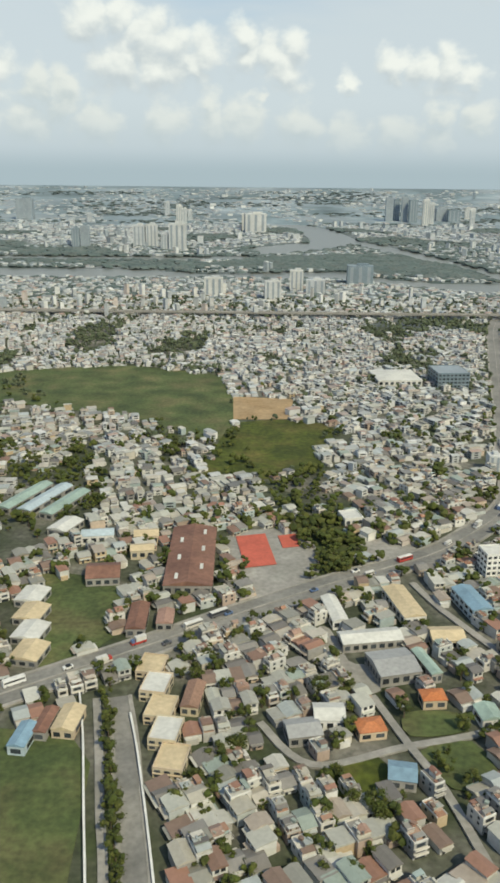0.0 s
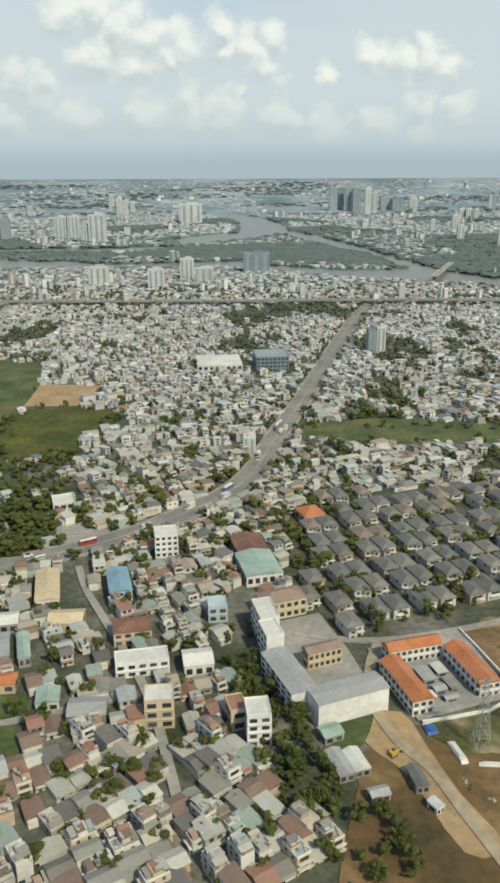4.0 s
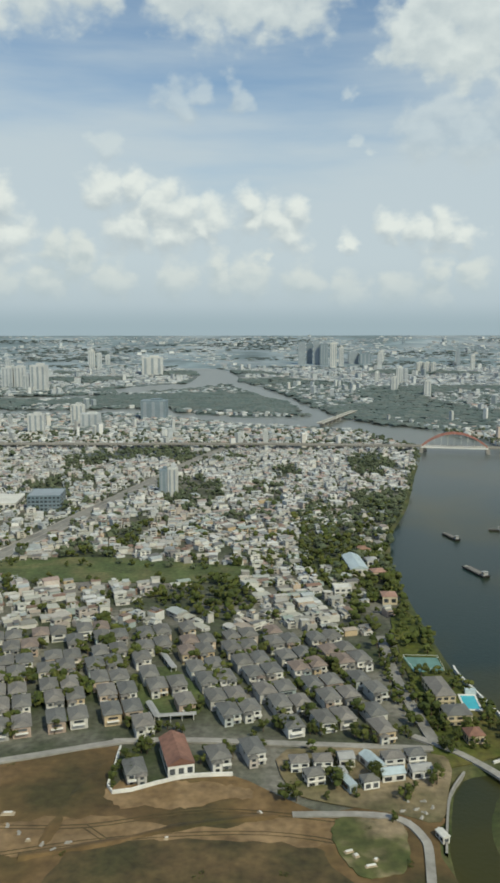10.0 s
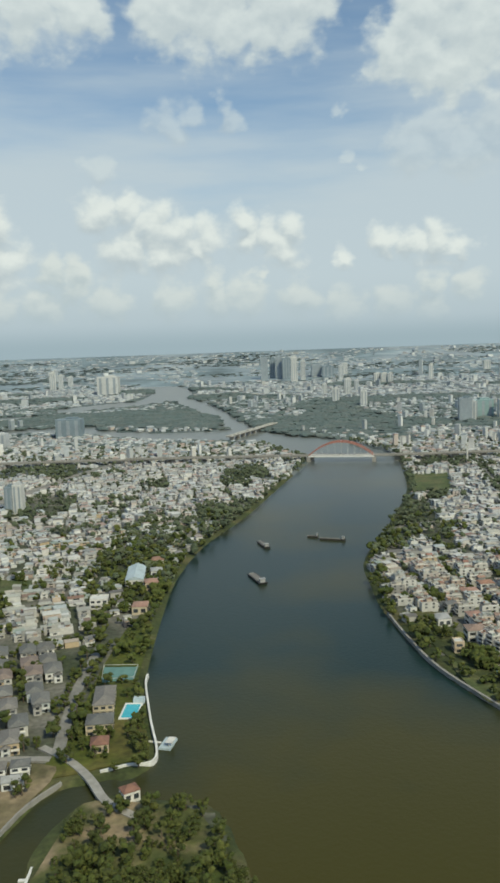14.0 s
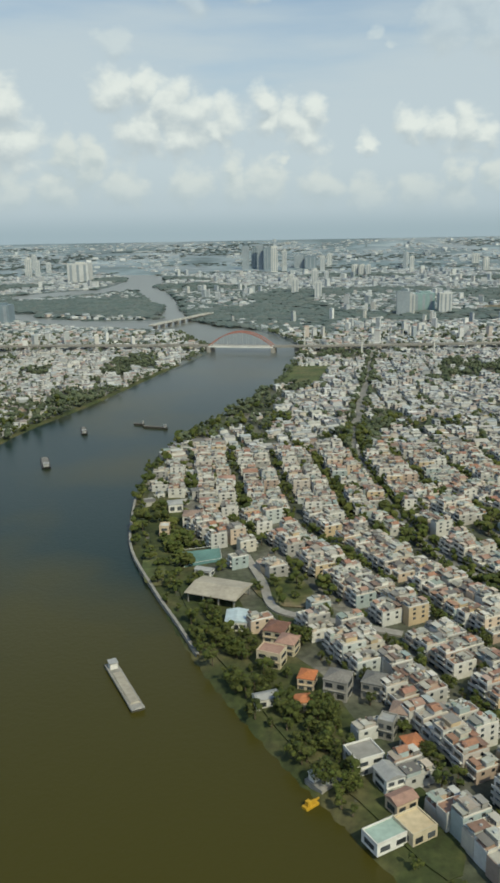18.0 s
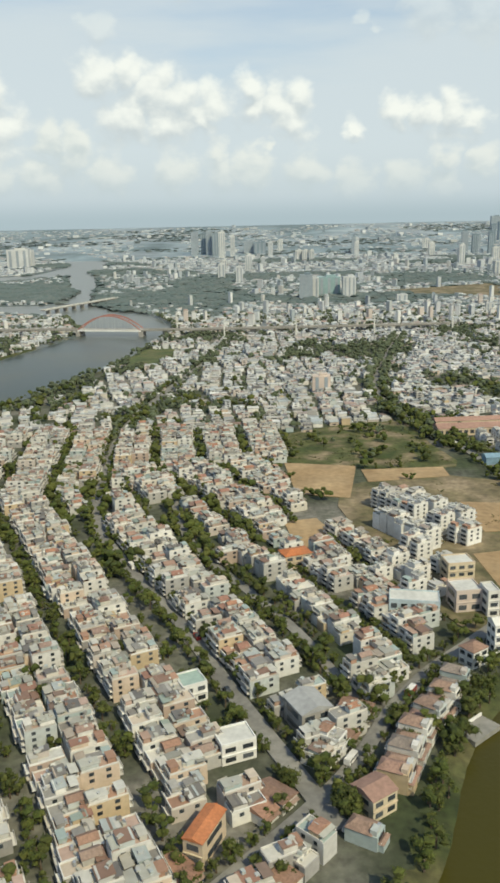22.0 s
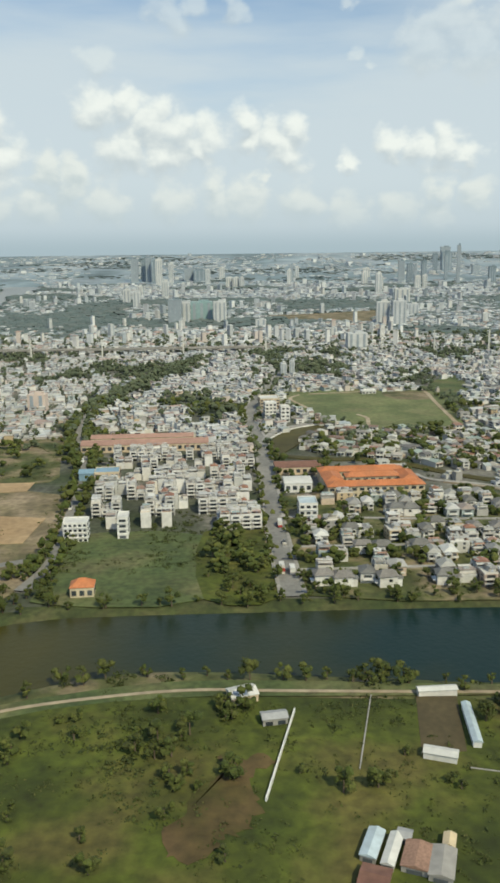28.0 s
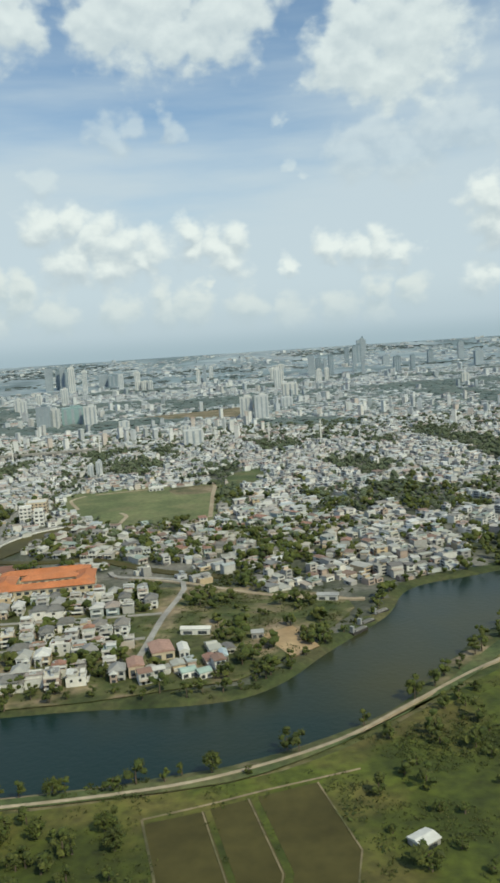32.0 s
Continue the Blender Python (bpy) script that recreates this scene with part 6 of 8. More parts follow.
part("wall", [solid(0, 3, 1.6, 12, .3, 1.0)], M_WHITE, pier)

old = thing("old_bridge", 545, 1468, 0, math.atan2(190, 77), "low concrete road bridge on many piers", "bridge")
part("deck", [solid(0, 0, 5.2, 230, 9, 1.4)], M_CONCRETE, old)
part("railing", [solid(0, -4.3, 6.6, 230, .3, 1.0), solid(0, 4.3, 6.6, 230, .3, 1.0)], M_PALE, old)
for k in range(9):
    part("pier", [solid(-100 + 25 * k, 0, -3, 2.4, 8, 8.3)], M_CONCRETE, old)


def beam(a, b, t):
    """A slim bar between two points, as a small closed tube."""
    a, b = np.array(a, float), np.array(b, float)
    d = (b - a) / np.linalg.norm(b - a)
    u = np.cross(d, [0, 0, 1.0] if abs(d[2]) < 0.9 else [1.0, 0, 0])
    u /= np.linalg.norm(u)
    v = np.cross(d, u)
    co = [p + (u * i + v * j) * t / 2 for p in (a, b) for i, j in ((-1, -1), (1, -1), (1, 1), (-1, 1))]
    return co


def beams_part(name, bars, mat, parent, label=""):
    co = np.vstack([beam(a, b, t) for a, b, t in bars])
    loops = (np.arange(len(bars))[:, None] * 8 + SIDES).ravel()
    return raw_part(name, mesh_of(name, co, loops, 4, [mat]), parent, label)


def lattice_pylon(x, y, h, deg):
    ob = thing("pylon", x, y, 0, radians(deg), "pale steel lattice power pylon on bare soil", "pylon", "lattice pylons")
    lv = [0, .18, .36, .54, .72, .86, 1.0]
    half = [2.6, 2.1, 1.65, 1.2, .85, .7, .55]
    for sx, sy in ((-1, -1), (1, -1), (1, 1), (-1, 1)):
        beams_part("leg", [((sx * half[k], sy * half[k], lv[k] * h), (sx * half[k + 1], sy * half[k + 1], lv[k + 1] * h), .13) for k in range(6)], M_GREYROOF, ob)
    for (ax, ay), (bx, by) in (((-1, -1), (1, -1)), ((1, -1), (1, 1)), ((1, 1), (-1, 1)), ((-1, 1), (-1, -1))):
        bars = []
        for k in range(6):
            a, b = half[k], half[k + 1]
            bars += [((ax * a, ay * a, lv[k] * h), (bx * b, by * b, lv[k + 1] * h), .1), ((bx * a, by * a, lv[k] * h), (ax * b, ay * b, lv[k + 1] * h), .1), ((ax * b, ay * b, lv[k + 1] * h), (bx * b, by * b, lv[k + 1] * h), .1)]
        beams_part("bracing", bars, M_GREYROOF, ob)
    for f, r in ((.74, 4.6), (.86, 3.9), (.97, 3.2)):
        beams_part("crossarm", [((-r, 0, f * h), (r, 0, f * h), .22), ((-r, 0, f * h), (0, 0, f * h + 1.2), .13), ((r, 0, f * h), (0, 0, f * h + 1.2), .13)], M_GREYROOF, ob)


lattice_pylon(257.5, 220, 29.5, 8)
lattice_pylon(235.5, 221, 26, 8)
# earthworks
for k, (line, w, h, nm, lab, mt) in enumerate((([(288, 280), (292, 250), (297, 226), (304, 205), (310, 170)], 7.5, .8, "earth_bank", "pale bank of piled soil across the site", M_CLAY), ([(312, 246), (338, 253), (367, 263), (395, 268)], 4, 1.0, "earth_bank", "brown ridge of piled soil on the site", M_SOIL), ([(262, 255), (262, 235), (262, 205)], 3, .5, "earth_bank", "low ridge of pale piled soil", M_SOIL), ([(330, 300), (322, 275), (318, 250)], 5, .6, "earth_bank", "pale ridge of piled soil on the site", M_SOIL))):
    ln = smooth(line, 8)
    t = np.gradient(ln, axis=0)
    t /= np.linalg.norm(t, axis=1)[:, None]
    nn = np.stack([-t[:, 1], t[:, 0]], 1)
    wob = 1 + 0.22 * np.sin(np.arange(len(ln)) * 0.9 + k) + 0.12 * np.sin(np.arange(len(ln)) * 2.3)
    prof = [(-.5, 0.3), (-.2, h), (.12, h * .85), (.5, 0.3)]
    co = np.vstack([np.column_stack([ln + nn * (o * w * wob)[:, None], np.full(len(ln), z) * (wob if z > .5 else 1)]) for o, z in prof])
    n_ = len(ln)
    i = np.arange(n_ - 1)
    tagged(new(nm, mesh_of(nm, co, np.vstack([np.stack([(q + 1) * n_ + i, (q + 1) * n_ + i + 1, q * n_ + i + 1, q * n_ + i], 1) for q in range(3)]).ravel(), 4, [mt])), lab, "earth bank")
ribbon("ditch", smooth([(284, 281), (288, 250), (293, 226), (300, 205), (305, 170)], 6), 1.6, M_POND, 0.42, "dark wet ditch across the building site", "ditch", thick=0.3)
for poly, nm in (([(221, 232), (252, 241), (255, 224), (240, 218), (229, 218)], "weeds"), ([(413, 266), (433, 264), (437, 257), (434, 240), (418, 238)], "field")):
    sheet(nm, ragged(poly, 2.2), M_LOT, 0.42, "patch of weeds and rough grass on bare soil", nm)
for x, y, w, d, deg, mt, lab in ((236.5, 211.5, 9, 1.0, -6, M_WHITE, "white"), (246, 205.5, 16, 0.9, -4, M_WHITE, "white"), (221, 229, 4, 5, 10, M_TARP, "blue"), (281, 279, 6, 3, 5, M_CONCRETE, "grey"), (227, 218, 2.5, 11, 12, M_PALE, "pale")):
    o = thing("material_stack", x, y, 0.35, radians(deg), "%s stack of building material on bare soil" % lab, "building material", "stacks on the site")
    part("pile", [solid(0, 0, 0, w, d, .9, w * .96, d * .8)], mt, o)
    part("top_layer", [solid(0, 0, .9, w * .7, d * .6, .5)], mt, o)

# arbours of the estate garden, hedge, pontoon in the creek
for x, y, L_, deg in ((343.5, 342, 15, -68), (354, 337, 17, 8), (345, 394, 20, -68)):
    arb = thing("arbour", x, y, 0, radians(deg), "long grey-green roofed arbour in the estate garden", "arbour", "garden arbours")
    part("roof", [solid(0, 0, 2.6, L_, 3, .2), solid(0, 0, 2.8, L_, 3, .5, L_, .3)], M_GREYROOF, arb)
    for k in range(4):
        for sy in (-1.2, 1.2):
            part("post", [solid(-L_ * .44 + k * L_ * .29, sy, 0, .25, .25, 2.6)], M_WHITE, arb)
    keep_clear(x, y, L_ + 1, 4, radians(deg))
pon = thing("creek_pontoon", 468, 238, -1.3, radians(90), "white floating pontoon on the creek", "pontoon")
part("deck", [solid(0, 0, 0, 20, 1.6, .7)], M_WHITE, pon)
for k in range(3):
    part("finger", [solid(-8 + k * 6, 0, 0.02, 1.0, 6, .6)], M_WHITE, pon)
for q, (poly, mt) in enumerate((([(300, 262), (330, 268), (372, 262), (412, 268), (418, 254), (380, 250), (340, 252), (305, 246)], M_CLAY), ([(330, 250), (400, 252), (414, 236), (440, 180), (380, 120), (310, 130), (322, 200)], M_MUD), ([(258, 296), (286, 299), (284, 262), (262, 250), (256, 262)], M_CLAY), ([(255, 240), (280, 238), (290, 200), (270, 140), (230, 140), (248, 200)], M_MUD), ([(338, 290), (352, 289), (376, 288), (386, 280), (360, 272), (336, 276)], M_CLAY))):
    sheet("soil_patch", ragged(poly), mt, 0.36 + 0.008 * q, "patch of churned soil on the building site", "soil", thick=0.06)
for q, line in enumerate(([(292, 262), (330, 262), (372, 271), (420, 264)], [(300, 246), (340, 255), (390, 258), (425, 250)], [(262, 292), (276, 270), (280, 240), (284, 200), (290, 150)], [(330, 262), (352, 240), (370, 210), (380, 160)])):
    for side in (-.9, .9):
        ribbon("wheel_rut", smooth(line, 5), 0.45, M_MUD, 0.47 + 0.004 * q, "dark wheel rut across bare soil", "track", thick=0.05, off=side)
sheet("bare_earth", ragged([(1062, 178), (1072, 202), (1080, 212), (1084, 208), (1083, 190), (1076, 178)], 7.0), M_REDSOIL, 0.75, "reddish bare earth in the rough meadow", "bare earth", thick=0.05)
for x, y, w, d, deg in ((389, 269, 3, 1.2, -60), (417, 248, 4, 2.2, 20), (419, 246, 2.4, 3, 30), (423, 241, 5, 2, 15), (302, 269, 5, 2.4, 0), (313, 254, 2, 1, 10), (358, 255, 1.6, 1.4, 0), (425, 244, 2, 2, 50)):
    o = thing("tarpaulin_heap", x, y, 0.4, radians(deg), "pale tarpaulin-covered heap on bare soil", "heap", "heaps on the site")
    part("heap", [solid(0, 0, 0, w, d, .7, w * .5, d * .4)], M_DIRT_ROAD, o)
    part("tarpaulin", [solid(.1, .1, .68, w * .6, d * .5, .12, w * .4, d * .3)], M_WHITE, o)

exc = thing("excavator", 206, 217, .55, radians(30), "small orange excavator on the sandy building yard", "excavator")
for sy in (-.8, .8):
    part("track", [solid(0, sy, 0, 2.6, .5, .7, 2.2, .5)], M_SLATE, exc)
part("body", [solid(-.2, 0, .75, 2.0, 1.7, .9)], M_DREDGE, exc)
part("cab", [solid(.4, .45, 1.65, .9, .8, .8)], M_GLASS_T, exc)
part("boom", [solid(1.9, -.3, 1.3, 2.6, .35, .4)], M_DREDGE, exc)
part("bucket", [solid(3.3, -.3, .3, .6, .8, .9, .3, .8)], M_SLATE, exc)
for x, y in ((318, 252), (322, 249), (326, 253), (304, 262), (309, 258), (352, 224), (356, 220), (361, 223), (349, 219), (372, 226), (232, 197), (238, 190), (226, 205), (440, 263), (446, 269), (441, 276), (447, 276), (444, 266), (443, 271), (438, 270), (449, 272)):
    o = thing("rubble_heap", x, y, .4, radians(x * 37 % 180), "small pale heap of rubble on bare soil", "heap", "heaps on the site")
    part("heap", [solid(0, 0, 0, 1.8, 1.2, .7, .6, .4), solid(1.1, .5, 0, 1.1, .9, .45, .4, .3)], M_CONCRETE, o)

# ---- estate of grey-roofed villas ----
S = block_grid(VILLAS, radians(17), 9.1, 14.0, 5.4, 2, 0.4, 0.03)
P2 = S[:, :2]
k = off_landmarks(P2, 4.5) & ~inside(P2, PATCHES[7][1]) & (gap(P2, VILLAS, True) > 5.5) & (gap(P2, VILLA_EDGE) > 8) & (gap(P2, VILLA_END) > 7) & (gap(P2, VILLA_LOW) > 7.5)
more = np.array([(203, 293, radians(17)), (187, 291, radians(17)), (188, 316, radians(17)), (201, 311, radians(17))])
S = np.vstack([S[k], more[gap(more[:, :2], VILLA_EDGE) > 6.5]])
r7 = np.random.default_rng(3)
protos = [prototype("villa", villa(r7, r7.uniform(7.2, 8.0), r7.uniform(10.4, 12.2)), "two-storey cream villa with a dark grey hipped tile roof", "villa", "villas of the estate") for _ in range(8)]
S = S[np.argsort(S[:, 1])]
scatter_copies(protos, [tuple(s) for s in S[:78]])
rows = []
for x, y, a in S[78:]:
    rows += placed(rows_of(villa(r7, r7.uniform(7.2, 8.0), r7.uniform(10.4, 12.2)), IDX), x, y, a)
M_SLATE_I = material("slate_tile_roofs", [(0.15, 0.15, 0.14), (0.18, 0.175, 0.16), (0.16, 0.155, 0.14), (0.23, 0.18, 0.15)], "island", grain=(1.5, 0.25), patch=(0.15, 0.2), rough=0.7)
stuff("villa_rows", rows, [M_WALL, M_SLATE_I, M_GLASS, M_WALL, M_WALL, M_TRIM_I], "villas with dark grey hipped roofs further back in the estate", "villas")
VILLA_SPOTS = S



def along_line(line, step, off):
    """House spots in a row beside a line, fronts to it."""
    line = np.asarray(line)
    d_ = np.concatenate([[0], np.cumsum(np.hypot(*np.diff(line, axis=0).T))])
    s = np.arange(step / 2, d_[-1], step)
    t = np.gradient(line, axis=0)
    ang = np.interp(s, d_, np.unwrap(np.arctan2(t[:, 1], t[:, 0])))
    x, y = np.interp(s, d_, line[:, 0]), np.interp(s, d_, line[:, 1])
    return np.column_stack([x - np.sin(ang) * off, y + np.cos(ang) * off, ang + (0 if off > 0 else math.pi)])


# ---- town houses of the peninsula ----
PEN_A = [(650, 150), (700, 215), (655, 330), (632, 400), (628, 440), (768, 420), (775, 385), (800, 325), (830, 262), (858, 200), (852, 152), (748, 152), (745, 190)]
PEN_B = [(864, 205), (898, 250), (950, 300), (905, 340), (870, 400), (862, 500), (770, 470), (778, 385), (802, 330), (826, 284)]
PEN_D = [(628, 440), (770, 425), (776, 460), (866, 495), (862, 565), (640, 565), (624, 500)]
town = np.vstack([block_grid(PEN_A, radians(-64), 4.9, 10.4, 8.6, 11, 0.6, 0.03), block_grid(PEN_B, radians(-64), 4.9, 10.4, 8.8, 10, 0.6, 0.05),
                  block_grid(PEN_D, radians(-84), 4.9, 10.4, 7.2, 11, 0.5, 0.05)])
k = free_of_plan(town[:, :2], 4.0) & off_landmarks(town[:, :2], 2.0)
town = town[k]
edge = (town[:, 0] < 720) & (rng.random(len(town)) < 0.2)
town = town[~edge]
near = town[np.argsort(town[:, 1])]
near, rest_town = near[:74], near[74:]
r7 = np.random.default_rng(5)
protos = [prototype("town_house", tube_house(r7, r7.uniform(4.5, 4.9), r7.uniform(8.6, 10.3), int(f)), "narrow %s-storey town house with a flat roof and balconies" % ("two", "three", "four")[f - 2], "town house", "town houses in rows")
          for f in (2, 3, 2, 4, 3, 3, 2, 3, 2)]
scatter_copies(protos, [tuple(s) for s in near[rng.permutation(len(near))]])
r7 = np.random.default_rng(55)
bank_h = np.vstack([along_line(PEN_BANK[:30], 6.6, -9.0), along_line(PEN_BANK[:18], 6.6, 8.5)])
BANK_ROW = smooth([(872, 177), (881, 193), (887, 206), (894, 220), (903, 232), (911, 246)])
bank_h = bank_h[gap(bank_h[:, :2], BANK_ROW) > 8]
bank_h = bank_h[off_landmarks(bank_h[:, :2], 3) & (gap(bank_h[:, :2], RIVER, True) > 4) & ~inside(bank_h[:, :2], RIVER) & (gap(bank_h[:, :2], PEN_MAIN) > 7)]
M_BANK_TILE = material("faded_tile_roof", [(0.30, 0.20, 0.15), (0.25, 0.17, 0.13), (0.34, 0.21, 0.16), (0.24, 0.20, 0.17)], "object", grain=(1.5, 0.3), patch=(0.2, 0.25), rough=0.8)
SURF_RED = {**SURF_T, "roof": M_TERRA}
protos = [prototype("bank_house", low_house(r7, r7.uniform(5.0, 6.0), r7.uniform(7, 9)), "plastered house with a reddish tile roof beside the bank road", "house", "houses on the river bank", SURF_RED) for _ in range(3)]
protos += [prototype("bank_house", tube_house(r7, 5.2, 8.0, f), "%s-storey plastered house with a terrace roof beside the bank road" % ("two", "three")[f - 2], "house", "houses on the river bank") for f in (2, 3)]
scatter_copies(protos, [tuple(s) for s in bank_h])


def terrace_house(r, w, d, floors):
    """Tall narrow house under hipped tile roofs on two levels, balconies to the street and the water."""
    h = floors * FLOOR
    p = [("wall", [solid(0, 0, 0, w, d, h), solid(0, d * .5 + .7, 0, w * .8, 1.4, h * .55)], "wall"),
         ("roof", [solid(0, -d * .08, h, w + .5, d * .84, .12), solid(0, -d * .08, h + .12, w + .5, d * .84, 1.3, .5, d * .4)], "tile"),
         ("rear_roof", [solid(0, d * .5 + .7, h * .55, w * .9, 1.7, .5, w * .7, .3)], "tile")]
    for s in (-1, 1):
        for f in range(1, floors):
            p.append(("balcony", [solid(0, s * (d / 2 + .45), f * FLOOR - .1, w * .86, .8, .14), solid(0, s * (d / 2 + .8), f * FLOOR, w * .86, .1, .55)], "trim"))
        for f in range(floors):
            p.append(("window", [solid(0, s * (d / 2 + .02), f * FLOOR + .4, w * .62, .1, 1.15)], "glass"))
    p.append(("stair_hut", [solid(w * .18, d * .36, h, w * .5, d * .2, 1.4)], "wall"))
    p.append(("tank", [solid(-w * .25, d * .38, h + .1, .8, .8, .9)], "tank"))
    return p


row_spots = along_line(BANK_ROW, 5.3, -.01)
row_spots = row_spots[(gap(row_spots[:, :2], PEN_BANK) > 6.0) & off_landmarks(row_spots[:, :2], 2.2)]
protos = [prototype("terrace_house", terrace_house(r7, 5.0, r7.uniform(7.2, 8.6), f), "%s-storey terraced house with a faded reddish tile roof" % ("two", "three")[f - 2], "house", "terraced houses on the river bank", {**SURF_T, "tile": M_BANK_TILE}) for f in (2, 3)]
scatter_copies(protos, [tuple(s) for s in row_spots])
rows = []
r8 = np.random.default_rng(8)
for x, y, a in rest_town:
    rows += placed(rows_of(tube_house(r8, r8.uniform(4.4, 4.9), r8.uniform(8.2, 10.3), int(r8.choice([2, 2, 3, 3, 3, 4]))), IDX), x, y, a)
stuff("town_house_rows", rows, MIX, "rows of narrow town houses with flat roofs and sheet-roofed stair huts", "town houses")

# ---- white blocks and villas of the new quarter ----
rows = []
QUARTERS = [([(896, 384), (916, 430), (950, 394), (946, 358), (918, 341), (899, 364)], -58, 5.2, 10.5, 8.0, 7, (4, 4, 5), 0.2), ([(975, 484), (1088, 522), (1087, 389), (1034, 382), (1012, 395)], 5, 5.0, 10.2, 7.4, 5, (2, 3, 4, 4), 0.26),
            ([(975, 535), (1088, 545), (1088, 524), (975, 490)], 5, 5.0, 10, 6, 8, (2, 3), 0.24), ([(905, 345), (930, 330), (948, 312), (935, 292), (905, 300), (890, 340)], -58, 7, 11, 6, 4, (2, 3, 4), 0.25)]
r8 = np.random.default_rng(18)
white_spots = []
for poly, deg, fw, fd, street, run_, floors, drop in QUARTERS:
    S = block_grid(poly, radians(deg), fw, fd, street, run_, 0.5, drop)
    P2 = S[:, :2]
    k = off_landmarks(P2, 4) & (gap(P2, CANAL_ROAD) > 9) & (gap(P2, AVENUE) > 9) & (gap(P2, PEN_BANK) > 7)
    for x, y, a in S[k]:
        white_spots.append((x, y, a, int(r8.choice(floors)), fw, fd))
protos = {f: [prototype("white_house", tube_house(r8, 4.8, r8.uniform(8.5, 9.6), f), "tall white %s-storey house with dark windows" % ("two", "three", "four", "five")[f - 2], "town house", "white houses of the new quarter",
                        {"wall": M_WHITE, "roof": M_PALE_ROOF_T, "glass": M_GLASS_T, "slate": M_SLATE, "deck": M_DECK_T, "tile": M_PALE_ROOF_T, "tank": M_TANK, "trim": M_TRIM, "bits": M_BITS_T}) for _ in range(2)] for f in (2, 3, 4, 5)}
count = 0
for x, y, a, f, fw, fd in sorted(white_spots, key=lambda s: s[1]):
    if count < 36:
        copy_thing(protos[f][count % 2], pose(x, y, 0, 0, 0, math.degrees(a)))
        count += 1
    else:
        rows += placed(rows_of(tube_house(r8, 4.8, r8.uniform(8.5, 9.6), f), IDX), x, y, a)
for q in protos.values():
    for o in q:
        remove_thing(o)
M_WHITE_I = material("white_house_wall", [(0.74, 0.73, 0.70), (0.68, 0.66, 0.62), (0.56, 0.56, 0.55), (0.66, 0.63, 0.57), (0.48, 0.48, 0.46)], "island", grain=(0.6, 0.08), patch=(0.1, 0.1), rough=0.8)
stuff("white_house_rows", rows, [M_WHITE_I, M_PALE_ROOF, M_GLASS, M_PALE_ROOF, M_TILE_I, M_TRIM_I], "white multi-storey houses in close rows", "town houses")

rowsE = [(1122, 431, 5), (1206, 412, 1), (1128, 376, 5), (1153, 409, 3), (1112, 352, 4), (1154, 357, 4), (1126, 325, 2), (1158, 325, 4), (1186, 378, 2), (1170, 385, 2), (1176, 418, 3), (1110, 324, 2), (1112, 388, 2)]
S = np.array([(x + k * 8.6 + rng.normal(0, .9), y + rng.normal(0, 2.0), radians(float(rng.choice([3, 3, 93, -87, 183]) + rng.normal(0, 3)))) for x, y, c in rowsE for k in range(c)])
k = off_landmarks(S[:, :2], 2) & (gap(S[:, :2], AVENUE) > 7)
r7 = np.random.default_rng(31)
protos = [prototype("white_villa", tube_house(r7, r7.uniform(5.5, 7), r7.uniform(7, 8.5), int(f)), "pale %s-storey house standing in rough grass" % ("two", "three")[f - 2], "house", "white houses by the river",
                    {"wall": M_WALL_T, "roof": M_PALE_ROOF_T, "glass": M_GLASS_T, "slate": M_SLATE, "deck": M_DECK_T, "tile": M_SLATE, "tank": M_TANK, "trim": M_TRIM, "bits": M_BITS_T}) for f in (2, 3, 2)]
protos += [prototype("white_villa", villa(r7, r7.uniform(5.6, 6.6), r7.uniform(6.6, 7.6)), "small pale two-storey house with a grey hipped roof in rough grass", "house", "white houses by the river", {**SURF_T, "wall": M_WHITE}) for _ in range(3)]
scatter_copies(protos, [tuple(s) for s in S[k]])
VILLAS_EAST = S[k]
r8 = np.random.default_rng(64)
S = block_grid([(1106, 322), (1200, 320), (1206, 432), (1106, 442)], radians(3), 7.4, 9.5, 5.0, 5, 0.8, 0.28)
P2 = S[:, :2]
k = off_landmarks(P2, 3.5) & (gap(P2, AVENUE) > 8) & (gap(P2, smooth(ESTATE_1)) > 5) & (gap(P2, smooth(ESTATE_2)) > 5) & (gap(P2, smooth(ESTATE_3)) > 5) & (gap(P2, ESTATE_4) > 5)
k &= np.min(np.hypot(P2[:, None, 0] - VILLAS_EAST[None, :, 0], P2[:, None, 1] - VILLAS_EAST[None, :, 1]), 1) > 7.5
rows = []
for x, y, a in S[k]:
    p = tube_house(r8, r8.uniform(5.0, 6.2), r8.uniform(6.5, 8.0), int(r8.choice([2, 2, 3]))) if r8.random() < .7 else villa(r8, r8.uniform(5.2, 6.2), r8.uniform(6.4, 7.6))
    rows += placed(rows_of(p, IDX), x, y, a)
stuff("river_house_rows", rows, [M_WALL, M_PALE_ROOF, M_GLASS, M_DECK, M_TILE_I, M_TRIM_I], "pale two- and three-storey houses set close on building land", "houses")
VILLAS_EAST = np.vstack([VILLAS_EAST, S[k]])
S = block_grid([(1203, 318), (1242, 324), (1250, 352), (1208, 352)], radians(14), 5.2, 6.4, 3.0, 4, 0.8, 0.3)
rows = []
for x, y, a in S[off_landmarks(S[:, :2], 2.0)]:
    rows += placed(rows_of(low_house(r8, r8.uniform(3.4, 5.2), r8.uniform(4.4, 6.6)), IDX), x, y, a)
